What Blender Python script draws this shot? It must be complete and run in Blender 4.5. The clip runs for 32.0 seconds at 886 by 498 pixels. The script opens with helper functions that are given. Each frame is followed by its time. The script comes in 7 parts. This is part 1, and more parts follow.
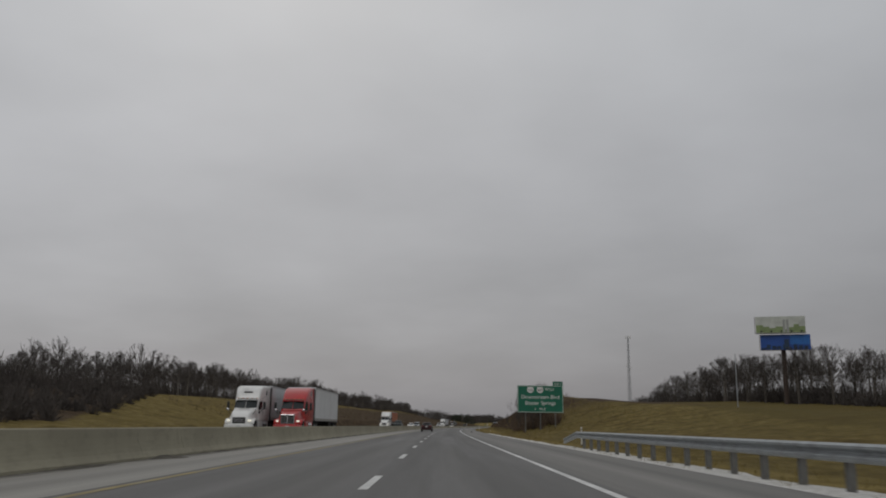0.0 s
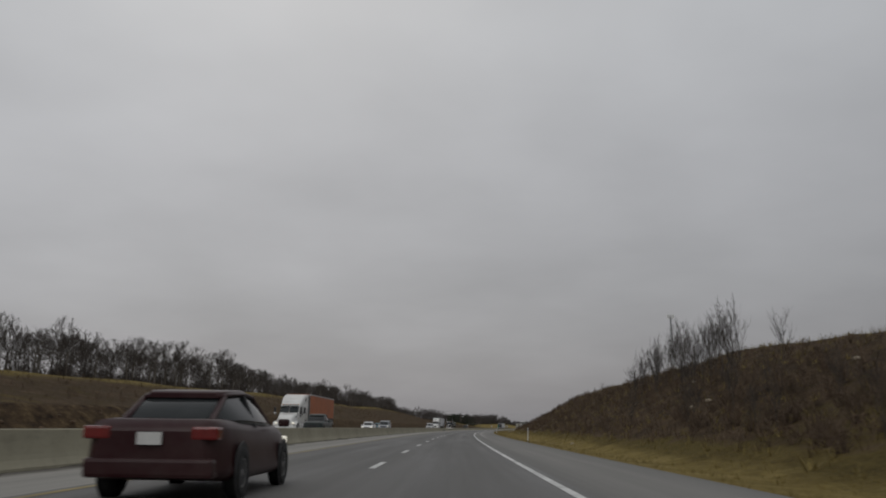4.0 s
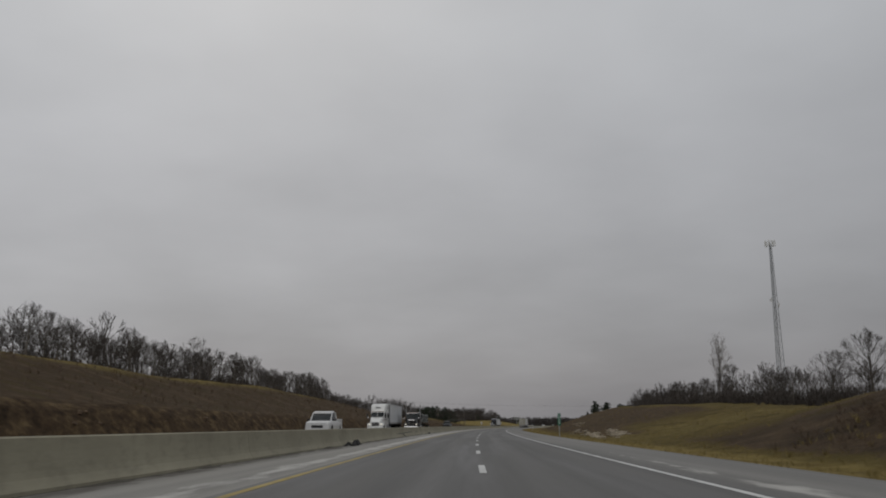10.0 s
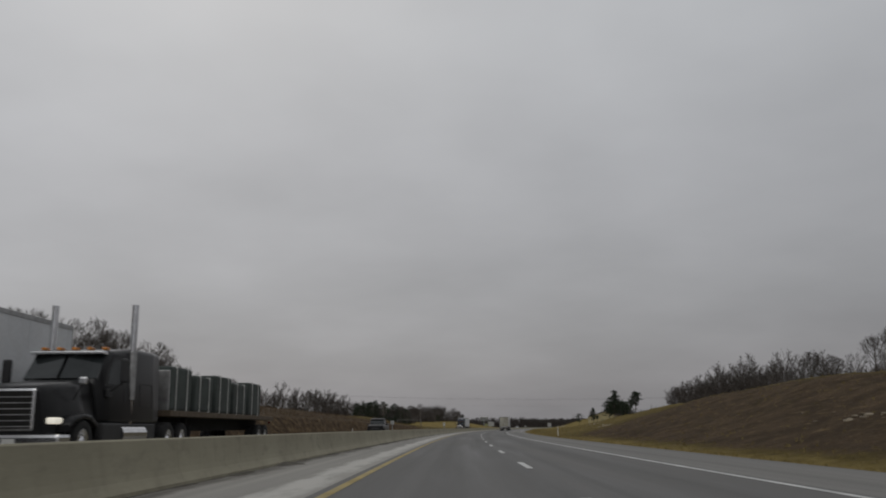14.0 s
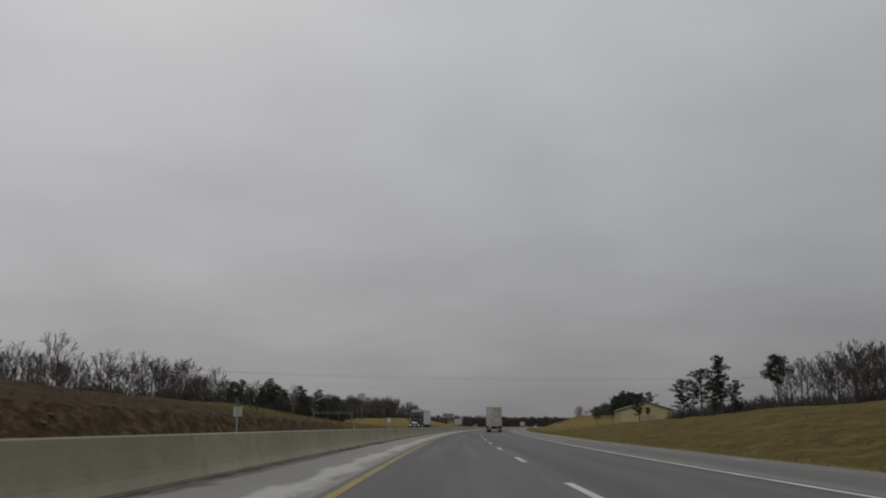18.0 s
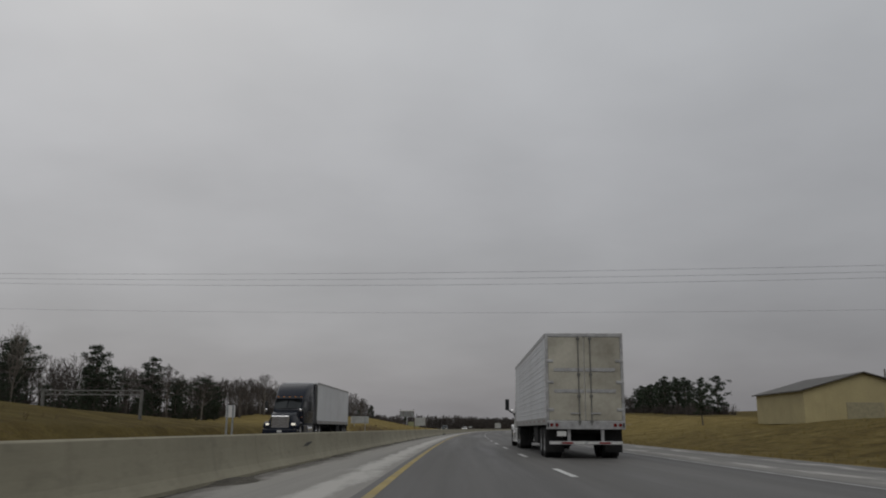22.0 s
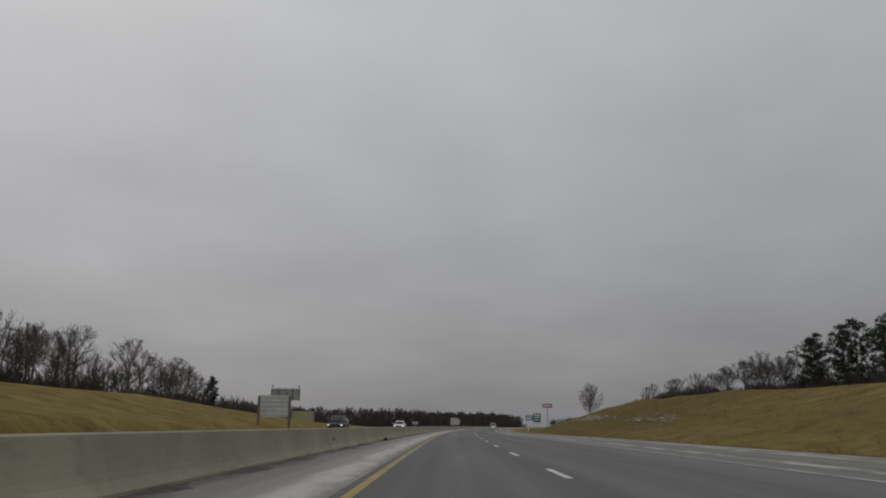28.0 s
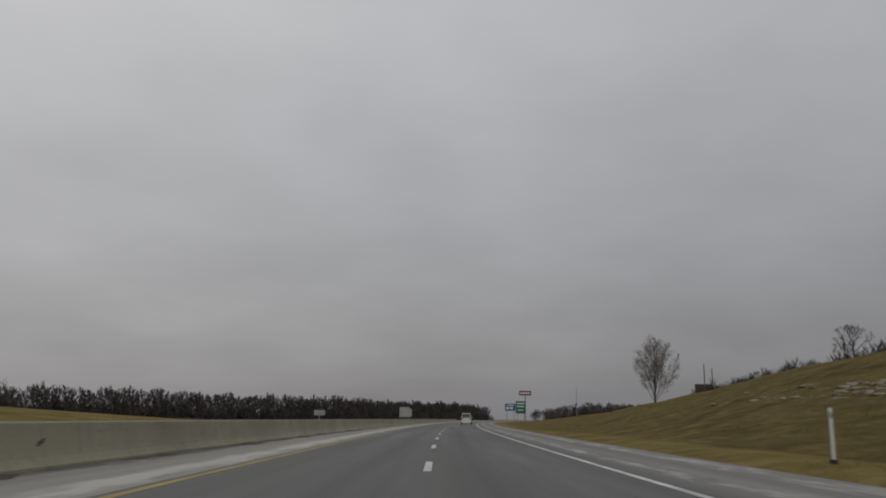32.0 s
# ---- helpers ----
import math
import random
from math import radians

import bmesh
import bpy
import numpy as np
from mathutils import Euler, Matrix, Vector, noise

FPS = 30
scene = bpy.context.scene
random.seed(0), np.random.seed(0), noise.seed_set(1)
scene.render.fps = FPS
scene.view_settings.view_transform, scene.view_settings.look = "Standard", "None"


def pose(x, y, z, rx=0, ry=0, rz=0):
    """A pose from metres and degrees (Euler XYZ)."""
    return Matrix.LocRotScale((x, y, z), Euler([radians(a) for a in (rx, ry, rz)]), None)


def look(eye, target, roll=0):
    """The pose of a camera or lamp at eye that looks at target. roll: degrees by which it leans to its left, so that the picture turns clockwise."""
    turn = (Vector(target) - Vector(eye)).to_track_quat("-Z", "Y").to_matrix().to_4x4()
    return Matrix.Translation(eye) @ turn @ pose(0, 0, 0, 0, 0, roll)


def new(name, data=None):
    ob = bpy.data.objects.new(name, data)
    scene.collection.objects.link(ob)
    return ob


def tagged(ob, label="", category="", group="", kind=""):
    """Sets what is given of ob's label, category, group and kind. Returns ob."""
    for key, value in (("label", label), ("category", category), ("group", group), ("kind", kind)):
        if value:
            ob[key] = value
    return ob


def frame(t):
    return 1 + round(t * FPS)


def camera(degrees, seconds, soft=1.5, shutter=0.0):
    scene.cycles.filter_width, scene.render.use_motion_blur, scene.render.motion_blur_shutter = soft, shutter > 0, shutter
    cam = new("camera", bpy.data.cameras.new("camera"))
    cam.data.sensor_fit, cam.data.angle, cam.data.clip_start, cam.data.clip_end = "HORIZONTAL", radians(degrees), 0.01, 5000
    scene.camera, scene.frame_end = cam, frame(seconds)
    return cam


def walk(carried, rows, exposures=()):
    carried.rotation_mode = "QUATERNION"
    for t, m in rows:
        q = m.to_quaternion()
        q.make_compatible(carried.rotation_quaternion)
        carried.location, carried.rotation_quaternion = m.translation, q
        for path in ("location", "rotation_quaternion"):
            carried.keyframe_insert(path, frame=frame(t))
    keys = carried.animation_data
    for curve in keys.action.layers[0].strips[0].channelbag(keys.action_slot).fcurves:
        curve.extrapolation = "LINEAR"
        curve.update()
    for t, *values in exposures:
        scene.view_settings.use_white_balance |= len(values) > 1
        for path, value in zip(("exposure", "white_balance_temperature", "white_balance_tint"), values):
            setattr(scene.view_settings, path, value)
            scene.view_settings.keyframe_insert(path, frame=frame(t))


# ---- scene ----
cam = camera(55.4, 32.0, soft=1.9, shutter=0.15)

# ---- the line of the road: s metres along it, u metres to its right of the lane line ----
BEND_S = [0.0, 31.0, 63.0, 95.0, 108.0] + [160.0 + 80.0 * k for k in range(15)]
BEND = [-0.05, 0.05, 0.12, 0.16, 0.22, 0.21, 0.33, 0.217, 0.287, 0.346, 0.384, 0.4, 0.326, 0.283, 0.268, 0.365, 0.347, 0.318, 0.299, 0.289]
LINE_S = np.arange(-600.0, 3201.0, 5.0)
LINE_K = np.interp(LINE_S, BEND_S, BEND) * 1e-3
LINE_K[LINE_S > 1700] = 0.0
LINE_A = np.concatenate([[0], np.cumsum((LINE_K[1:] + LINE_K[:-1]) * 2.5)])
LINE_A -= np.interp(0, LINE_S, LINE_A)
MID_A = (LINE_A[1:] + LINE_A[:-1]) / 2
LINE_X = np.concatenate([[0], np.cumsum(np.sin(MID_A) * 5)])
LINE_Y = np.concatenate([[0], np.cumsum(np.cos(MID_A) * 5)])
LINE_X -= np.interp(0, LINE_S, LINE_X)
LINE_Y -= np.interp(0, LINE_S, LINE_Y)


def heading(s):
    return float(np.interp(s, LINE_S, LINE_A))


def spot(s, u, z=0.0):
    a = np.interp(s, LINE_S, LINE_A)
    return Vector((float(np.interp(s, LINE_S, LINE_X) + u * np.cos(a)), float(np.interp(s, LINE_S, LINE_Y) - u * np.sin(a)), z))


def spots(s, u, z):
    s, u, z = np.broadcast_arrays(np.asarray(s, float), np.asarray(u, float), np.asarray(z, float))
    a = np.interp(s, LINE_S, LINE_A)
    return np.stack([np.interp(s, LINE_S, LINE_X) + u * np.cos(a), np.interp(s, LINE_S, LINE_Y) - u * np.sin(a), z], -1)


def at(s, u, z=0.0, turn=0.0, scale=1.0):
    """A pose on the road's line: y along the road, x to its right, turned by some degrees to the left."""
    return Matrix.LocRotScale(spot(s, u, z), Euler((0, 0, radians(turn) - heading(s))), (scale, scale, scale))


# ---- the drive: seconds, metres along the road, offset from the lane line, yaw to the right of the road, tilt, lean ----
EYE = 0.953
DRIVE = [
    (0.0, 0.0, 1.16, -0.00, 11.82, 0.66),
    (2.0, 62.8, 1.41, 0.04, 11.92, 0.80),
    (3.5, 111.2, 1.74, -0.42, 11.96, 0.84),
    (5.5, 174.1, 1.92, -0.90, 11.83, 0.64),
    (7.0, 220.2, 1.56, -1.16, 11.89, 0.80),
    (8.0, 251.0, 0.97, -1.72, 11.85, 0.45),
    (9.0, 281.7, 0.37, -1.79, 11.81, 0.06),
    (11.0, 342.4, -0.89, -1.29, 11.87, -0.25),
    (13.0, 401.9, -1.58, -0.84, 11.98, -0.32),
    (14.5, 446.1, -1.85, -0.33, 11.94, -0.43),
    (17.0, 520.3, -1.99, -0.15, 11.74, 0.05),
    (19.0, 579.8, -2.11, -0.42, 12.02, 0.09),
    (21.0, 637.9, -2.45, -0.64, 12.05, 0.07),
    (23.0, 693.7, -2.50, -0.37, 11.96, 0.47),
    (25.0, 751.0, -2.62, -1.04, 12.06, 0.52),
    (26.0, 780.1, -2.76, -0.73, 12.01, 0.44),
    (26.5, 794.6, -2.75, -0.51, 11.93, 0.60),
    (28.5, 852.1, -2.21, -0.02, 11.81, 0.72),
    (29.0, 866.5, -1.95, 0.28, 11.98, 0.72),
    (30.0, 895.2, -1.23, 0.60, 11.64, 0.60),
    (31.0, 926.0, -0.34, 0.68, 11.66, 0.13),
    (32.0, 960.2, 0.16, 0.44, 11.36, 0.75),
]


BANK = [(-600, 0), (730, 0), (800, 0.03), (905, 0.03), (965, 0), (3200, 0)]


def bank(s, u):
    """Right of the lane line the road is banked where a ramp comes in."""
    return np.interp(s, [b[0] for b in BANK], [b[1] for b in BANK]) * np.clip(u - 0.4, 0, 11)


def drive_pose(s, u, yaw, tilt, lean):
    eye = spot(s, u, EYE + float(bank(s, u)))
    a, p = heading(s) + radians(yaw), radians(tilt)
    return look(eye, eye + Vector((math.sin(a) * math.cos(p), math.cos(a) * math.cos(p), math.sin(p))), lean)


DRIVE_T = [row[0] for row in DRIVE]


def eased(t, column):
    """Smooth values between the rows (Catmull-Rom)."""
    i = max(0, min(len(DRIVE) - 2, int(np.searchsorted(DRIVE_T, t, side="right")) - 1))
    t0, t1 = DRIVE_T[i], DRIVE_T[i + 1]
    v = [row[column] for row in DRIVE]
    def slope(j):
        a, b = max(0, j - 1), min(len(v) - 1, j + 1)
        return (v[b] - v[a]) / (DRIVE_T[b] - DRIVE_T[a])
    w, d = (t - t0) / (t1 - t0), t1 - t0
    return ((2 * w ** 3 - 3 * w ** 2 + 1) * v[i] + (w ** 3 - 2 * w ** 2 + w) * d * slope(i)
            + (3 * w ** 2 - 2 * w ** 3) * v[i + 1] + (w ** 3 - w ** 2) * d * slope(i + 1))


walk(cam, [(k * 0.5, drive_pose(*[eased(k * 0.5, c) for c in (1, 2, 3, 4, 5)])) for k in range(65)],
     exposures=[(0.0, 0.0), (32.0, 0.0)])

# ---- overcast sky ----
world = bpy.data.worlds.new("overcast_sky")
scene.world = world
world.use_nodes = True
wn, wl = world.node_tree.nodes, world.node_tree.links
wn.clear()


def wnode(kind, **values):
    node = wn.new(kind)
    for key, value in values.items():
        node.inputs[key].default_value = value
    return node


sky_out, sky_bg = wnode("ShaderNodeOutputWorld"), wnode("ShaderNodeBackground")
sky_bg.inputs["Strength"].default_value = 1.0
wl.new(sky_bg.outputs[0], sky_out.inputs[0])
sky = wn.new("ShaderNodeTexSky")
sky.sky_type, sky.sun_disc = "NISHITA", False
sky.sun_elevation, sky.sun_rotation = radians(42), radians(-12)
sky.dust_density = 4.0
dim = wnode("ShaderNodeMix")
dim.data_type, dim.blend_type = "RGBA", "MULTIPLY"
dim.inputs["Factor"].default_value = 1.0
dim.inputs["B"].default_value = (0.052, 0.054, 0.056, 1)
wl.new(sky.outputs[0], dim.inputs["A"])
where = wnode("ShaderNodeTexCoord")
apart = wnode("ShaderNodeSeparateXYZ")
wl.new(where.outputs["Generated"], apart.inputs[0])
height = wnode("ShaderNodeValToRGB")
height.color_ramp.elements[0].position, height.color_ramp.elements[0].color = 0.0, (0.246, 0.242, 0.254, 1)
height.color_ramp.elements[1].position, height.color_ramp.elements[1].color = 0.45, (0.488, 0.499, 0.516, 1)
for place_, tone in ((0.06, (0.298, 0.295, 0.307, 1)), (0.16, (0.364, 0.366, 0.379, 1)), (0.30, (0.432, 0.438, 0.455, 1))):
    e = height.color_ramp.elements.new(place_)
    e.color = tone
wl.new(apart.outputs["Z"], height.inputs[0])
# the cloud cover is seen from below: flatten the directions onto a ceiling
lift = wnode("ShaderNodeMath")
lift.operation = "ADD"
lift.inputs[1].default_value = 0.22
wl.new(apart.outputs["Z"], lift.inputs[0])
cloud_at = wnode("ShaderNodeVectorMath")
cloud_at.operation = "DIVIDE"
join = wnode("ShaderNodeCombineXYZ")
for k in ("X", "Y", "Z"):
    wl.new(lift.outputs[0], join.inputs[k])
wl.new(where.outputs["Generated"], cloud_at.inputs[0])
wl.new(join.outputs[0], cloud_at.inputs[1])
cloud = wnode("ShaderNodeTexNoise", Scale=1.6, Detail=5.0, Roughness=0.48)
wl.new(cloud_at.outputs[0], cloud.inputs["Vector"])
cloud_tone = wnode("ShaderNodeMapRange")
cloud_tone.inputs["From Min"].default_value, cloud_tone.inputs["From Max"].default_value = 0.3, 0.7
cloud_tone.inputs["To Min"].default_value, cloud_tone.inputs["To Max"].default_value = 0.9, 1.08
wl.new(cloud.outputs["Fac"], cloud_tone.inputs["Value"])
side = wnode("ShaderNodeMapRange")
side.inputs["From Min"].default_value, side.inputs["From Max"].default_value = -0.4, 0.7
side.inputs["To Min"].default_value, side.inputs["To Max"].default_value = 1.1, 0.74
wl.new(apart.outputs["X"], side.inputs["Value"])
low = wnode("ShaderNodeMapRange")
low.inputs["From Min"].default_value, low.inputs["From Max"].default_value = 0.12, 0.42
low.inputs["To Min"].default_value, low.inputs["To Max"].default_value = 1.0, 0.25
wl.new(apart.outputs["Z"], low.inputs["Value"])
lean_ = wnode("ShaderNodeMix", A=0.98)
wl.new(low.outputs[0], lean_.inputs["Factor"])
wl.new(side.outputs[0], lean_.inputs["B"])
both = wnode("ShaderNodeMath")
both.operation = "MULTIPLY"
wl.new(cloud_tone.outputs[0], both.inputs[0])
wl.new(lean_.outputs[0], both.inputs[1])
grey = wnode("ShaderNodeMix")
grey.data_type, grey.blend_type = "RGBA", "MULTIPLY"
grey.inputs["Factor"].default_value = 1.0
wl.new(height.outputs[0], grey.inputs["A"])
wl.new(both.outputs[0], grey.inputs["B"])
cover = wnode("ShaderNodeMix")
cover.data_type = "RGBA"
cover.inputs["Factor"].default_value = 0.93
wl.new(dim.outputs["Result"], cover.inputs["A"])
wl.new(grey.outputs["Result"], cover.inputs["B"])
wl.new(cover.outputs["Result"], sky_bg.inputs["Color"])

sun = new("sun", bpy.data.lights.new("sun", "SUN"))
sun.data.energy, sun.data.angle, sun.data.color = 0.5, radians(40), (1.0, 0.97, 0.93)
sun.matrix_world = look((0, 0, 60), (8, 38, 18))


# ---- materials ----
def nodes_of(name, rough=0.8, metal=0.0):
    m = bpy.data.materials.new(name)
    m.use_nodes = True
    nt = m.node_tree
    b = nt.nodes["Principled BSDF"]
    b.inputs["Roughness"].default_value, b.inputs["Metallic"].default_value = rough, metal
    return m, nt, b


def noise_node(nt, scale, detail=4.0, rough=0.55, coord="Object", stretch=(1, 1, 1)):
    tc = nt.nodes.new("ShaderNodeTexCoord")
    mp = nt.nodes.new("ShaderNodeMapping")
    mp.inputs["Scale"].default_value = stretch
    n = nt.nodes.new("ShaderNodeTexNoise")
    n.inputs["Scale"].default_value, n.inputs["Detail"].default_value, n.inputs["Roughness"].default_value = scale, detail, rough
    nt.links.new(tc.outputs[coord], mp.inputs[0])
    nt.links.new(mp.outputs[0], n.inputs["Vector"])
    return n


def ramp(nt, source, stops):
    r = nt.nodes.new("ShaderNodeValToRGB")
    els = r.color_ramp.elements
    while len(els) < len(stops):
        els.new(0.5)
    for e, (p, c) in zip(els, stops):
        e.position, e.color = p, (*c, 1) if len(c) == 3 else (c[0], c[0], c[0], 1)
    nt.links.new(source, r.inputs[0])
    return r.outputs[0]


def mix(nt, a, b, fac, blend="MIX"):
    m = nt.nodes.new("ShaderNodeMix")
    m.data_type, m.blend_type = "RGBA", blend
    for socket, v in (("A", a), ("B", b), ("Factor", fac)):
        if isinstance(v, (int, float)):
            m.inputs[socket].default_value = v
        elif isinstance(v, tuple):
            m.inputs[socket].default_value = (*v, 1)
        else:
            nt.links.new(v, m.inputs[socket])
    return m.outputs["Result"]


def bump(nt, b, source, strength, dist=0.02):
    n = nt.nodes.new("ShaderNodeBump")
    n.inputs["Strength"].default_value, n.inputs["Distance"].default_value = strength, dist
    nt.links.new(source, n.inputs["Height"])
    nt.links.new(n.outputs[0], b.inputs["Normal"])


def plain(name, c, rough=0.6, metal=0.0, vary=0.15, scale=3.0, dirt=None, dirt_amount=0.4, relief=0.0, coat=0.0):
    """A paint or solid with soft variation, grain and, if wanted, dirt."""
    m, nt, b = nodes_of(name, rough, metal)
    n1 = noise_node(nt, scale, 5)
    n2 = noise_node(nt, scale * 14, 3)
    lo, hi = tuple(x * (1 - vary) for x in c), tuple(min(1, x * (1 + vary)) for x in c)
    col = ramp(nt, n1.outputs["Fac"], [(0.3, lo), (0.7, hi)])
    col = mix(nt, col, ramp(nt, n2.outputs["Fac"], [(0.35, (0.86,)), (0.65, (1.0,))]), 0.6, "MULTIPLY")
    if dirt:
        n3 = noise_node(nt, scale * 0.7, 6, 0.65)
        col = mix(nt, col, dirt, ramp(nt, n3.outputs["Fac"], [(0.45, (0.0,)), (0.75, (dirt_amount,))]))
    nt.links.new(col, b.inputs["Base Color"])
    b.inputs["Coat Weight"].default_value = coat
    if relief:
        bump(nt, b, n2.outputs["Fac"], relief)
    return m


def ground_material():
    """Dead winter grass; the masks soil (bare earth), weed (dark dead weeds), rock (broken stone) and verge (straw) come from the lie of the land."""
    m, nt, b = nodes_of("winter_grass", 0.95)
    big, mid, fine = noise_node(nt, 0.035, 6, 0.6), noise_node(nt, 0.35, 6, 0.65), noise_node(nt, 5.0, 5, 0.7)
    tuft = noise_node(nt, 1.6, 5, 0.7, "UV", (1, 0.35, 1))
    grass = ramp(nt, mid.outputs["Fac"], [(0.28, (0.064, 0.046, 0.015)), (0.5, (0.12, 0.088, 0.028)), (0.72, (0.18, 0.138, 0.047))])
    grass = mix(nt, grass, (0.122, 0.096, 0.03), ramp(nt, big.outputs["Fac"], [(0.42, (0.0,)), (0.62, (0.65,))]))
    grass = mix(nt, grass, ramp(nt, fine.outputs["Fac"], [(0.3, (0.5,)), (0.7, (1.25,))]), 0.75, "MULTIPLY")
    soil = ramp(nt, tuft.outputs["Fac"], [(0.3, (0.022, 0.015, 0.01)), (0.5, (0.08, 0.053, 0.03)), (0.72, (0.2, 0.143, 0.075))])
    soil = mix(nt, soil, ramp(nt, fine.outputs["Fac"], [(0.3, (0.55,)), (0.7, (1.2,))]), 0.8, "MULTIPLY")
    weed = ramp(nt, mid.outputs["Fac"], [(0.3, (0.034, 0.024, 0.015)), (0.52, (0.082, 0.056, 0.033)), (0.75, (0.14, 0.098, 0.057))])
    weed = mix(nt, weed, ramp(nt, fine.outputs["Fac"], [(0.3, (0.45,)), (0.7, (1.3,))]), 0.8, "MULTIPLY")
    rock = ramp(nt, fine.outputs["Fac"], [(0.3, (0.2, 0.17, 0.14)), (0.7, (0.42, 0.38, 0.33))])
    verge = ramp(nt, mid.outputs["Fac"], [(0.3, (0.13, 0.094, 0.029)), (0.5, (0.228, 0.172, 0.056)), (0.72, (0.31, 0.24, 0.094))])
    verge = mix(nt, verge, ramp(nt, fine.outputs["Fac"], [(0.3, (0.6,)), (0.7, (1.2,))]), 0.7, "MULTIPLY")
    col = grass
    for name, layer, width in (("verge", verge, 0.4), ("weed", weed, 0.25), ("soil", soil, 0.25), ("rock", rock, 0.12)):
        at_ = nt.nodes.new("ShaderNodeAttribute")
        at_.attribute_name = name
        add = nt.nodes.new("ShaderNodeMath")
        add.operation = "ADD"
        wob = nt.nodes.new("ShaderNodeMath")
        wob.operation = "MULTIPLY_ADD"
        nt.links.new((tuft if name != "weed" else mid).outputs["Fac"], wob.inputs[0])
        wob.inputs[1].default_value, wob.inputs[2].default_value = 1.1, -0.55
        nt.links.new(at_.outputs["Fac"], add.inputs[0])
        nt.links.new(wob.outputs[0], add.inputs[1])
        col = mix(nt, col, layer, ramp(nt, add.outputs[0], [(0.5 - width / 2, (0.0,)), (0.5 + width / 2, (1.0,))]))
    nt.links.new(col, b.inputs["Base Color"])
    b.inputs["Specular IOR Level"].default_value = 0.1
    bump(nt, b, mix(nt, tuft.outputs["Fac"], fine.outputs["Fac"], 0.5), 1.0, 0.35)
    return m


def asphalt_material(name, lo, hi, salt=0.0, wet=0.0):
    m, nt, b = nodes_of(name, 0.75)
    patch = noise_node(nt, 0.5, 5, 0.6, "UV", (1.3, 0.05, 1))
    lane = noise_node(nt, 1.1, 3, 0.5, "UV", (1.0, 0.006, 1))
    grit = noise_node(nt, 60, 3, 0.7, "UV")
    col = ramp(nt, patch.outputs["Fac"], [(0.3, lo), (0.7, hi)])
    col = mix(nt, col, ramp(nt, lane.outputs["Fac"], [(0.35, (0.72,)), (0.65, (1.14,))]), 0.9, "MULTIPLY")
    col = mix(nt, col, ramp(nt, grit.outputs["Fac"], [(0.3, (0.7,)), (0.7, (1.2,))]), 0.6, "MULTIPLY")
    if salt:
        crust = noise_node(nt, 1.4, 8, 0.7, "UV", (1.0, 0.22, 1))
        at_ = nt.nodes.new("ShaderNodeAttribute")
        at_.attribute_name = "salt"
        add = nt.nodes.new("ShaderNodeMath")
        add.operation = "ADD"
        nt.links.new(at_.outputs["Fac"], add.inputs[0])
        nt.links.new(crust.outputs["Fac"], add.inputs[1])
        col = mix(nt, col, (0.47, 0.455, 0.42), ramp(nt, add.outputs[0], [(0.82, (0.0,)), (1.2, (salt,))]))
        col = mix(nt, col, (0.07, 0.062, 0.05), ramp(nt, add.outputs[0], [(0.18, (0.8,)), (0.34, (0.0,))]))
    nt.links.new(col, b.inputs["Base Color"])
    nt.links.new(ramp(nt, patch.outputs["Fac"], [(0.3, (0.5 if wet else 0.7,)), (0.7, (0.85,))]), b.inputs["Roughness"])
    bump(nt, b, grit.outputs["Fac"], 0.35, 0.01)
    return m


def barrier_material():
    m, nt, b = nodes_of("barrier_concrete", 0.85)
    broad, stain, fine = noise_node(nt, 0.25, 5, 0.6), noise_node(nt, 1.5, 6, 0.7, "Object", (1, 1, 2.5)), noise_node(nt, 30, 4, 0.6)
    col = ramp(nt, broad.outputs["Fac"], [(0.3, (0.25, 0.231, 0.166)), (0.7, (0.34, 0.316, 0.23))])
    col = mix(nt, col, (0.152, 0.14, 0.104), ramp(nt, stain.outputs["Fac"], [(0.52, (0.0,)), (0.75, (0.6,))]))
    streak = noise_node(nt, 3.0, 4, 0.6, "Object", (1, 1, 0.12))
    col = mix(nt, col, (0.17, 0.155, 0.115), ramp(nt, streak.outputs["Fac"], [(0.56, (0.0,)), (0.78, (0.5,))]))
    col = mix(nt, col, ramp(nt, fine.outputs["Fac"], [(0.3, (0.82,)), (0.7, (1.08,))]), 0.7, "MULTIPLY")
    info = nt.nodes.new("ShaderNodeObjectInfo")
    col = mix(nt, col, ramp(nt, info.outputs["Random"], [(0.0, (0.97,)), (1.0, (1.03,))]), 1.0, "MULTIPLY")
    nt.links.new(col, b.inputs["Base Color"])
    bump(nt, b, fine.outputs["Fac"], 0.3, 0.01)
    return m


GROUND = ground_material()
ASPHALT = asphalt_material("asphalt_lanes", (0.083, 0.08, 0.075), (0.122, 0.118, 0.11), wet=1)
SHOULDER = asphalt_material("shoulder_asphalt_salted", (0.204, 0.195, 0.175), (0.316, 0.303, 0.272), salt=0.8)
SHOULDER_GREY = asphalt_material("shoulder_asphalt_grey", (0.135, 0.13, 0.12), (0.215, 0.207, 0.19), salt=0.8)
BARRIER = barrier_material()
WHITE_PAINT = plain("road_paint_white", (0.62, 0.62, 0.6), 0.7, vary=0.2, scale=0.7, dirt=(0.2, 0.2, 0.19), dirt_amount=0.6)
WORN_PAINT = plain("road_paint_white_worn", (0.36, 0.36, 0.35), 0.75, vary=0.3, scale=0.9, dirt=(0.2, 0.195, 0.18), dirt_amount=0.9)
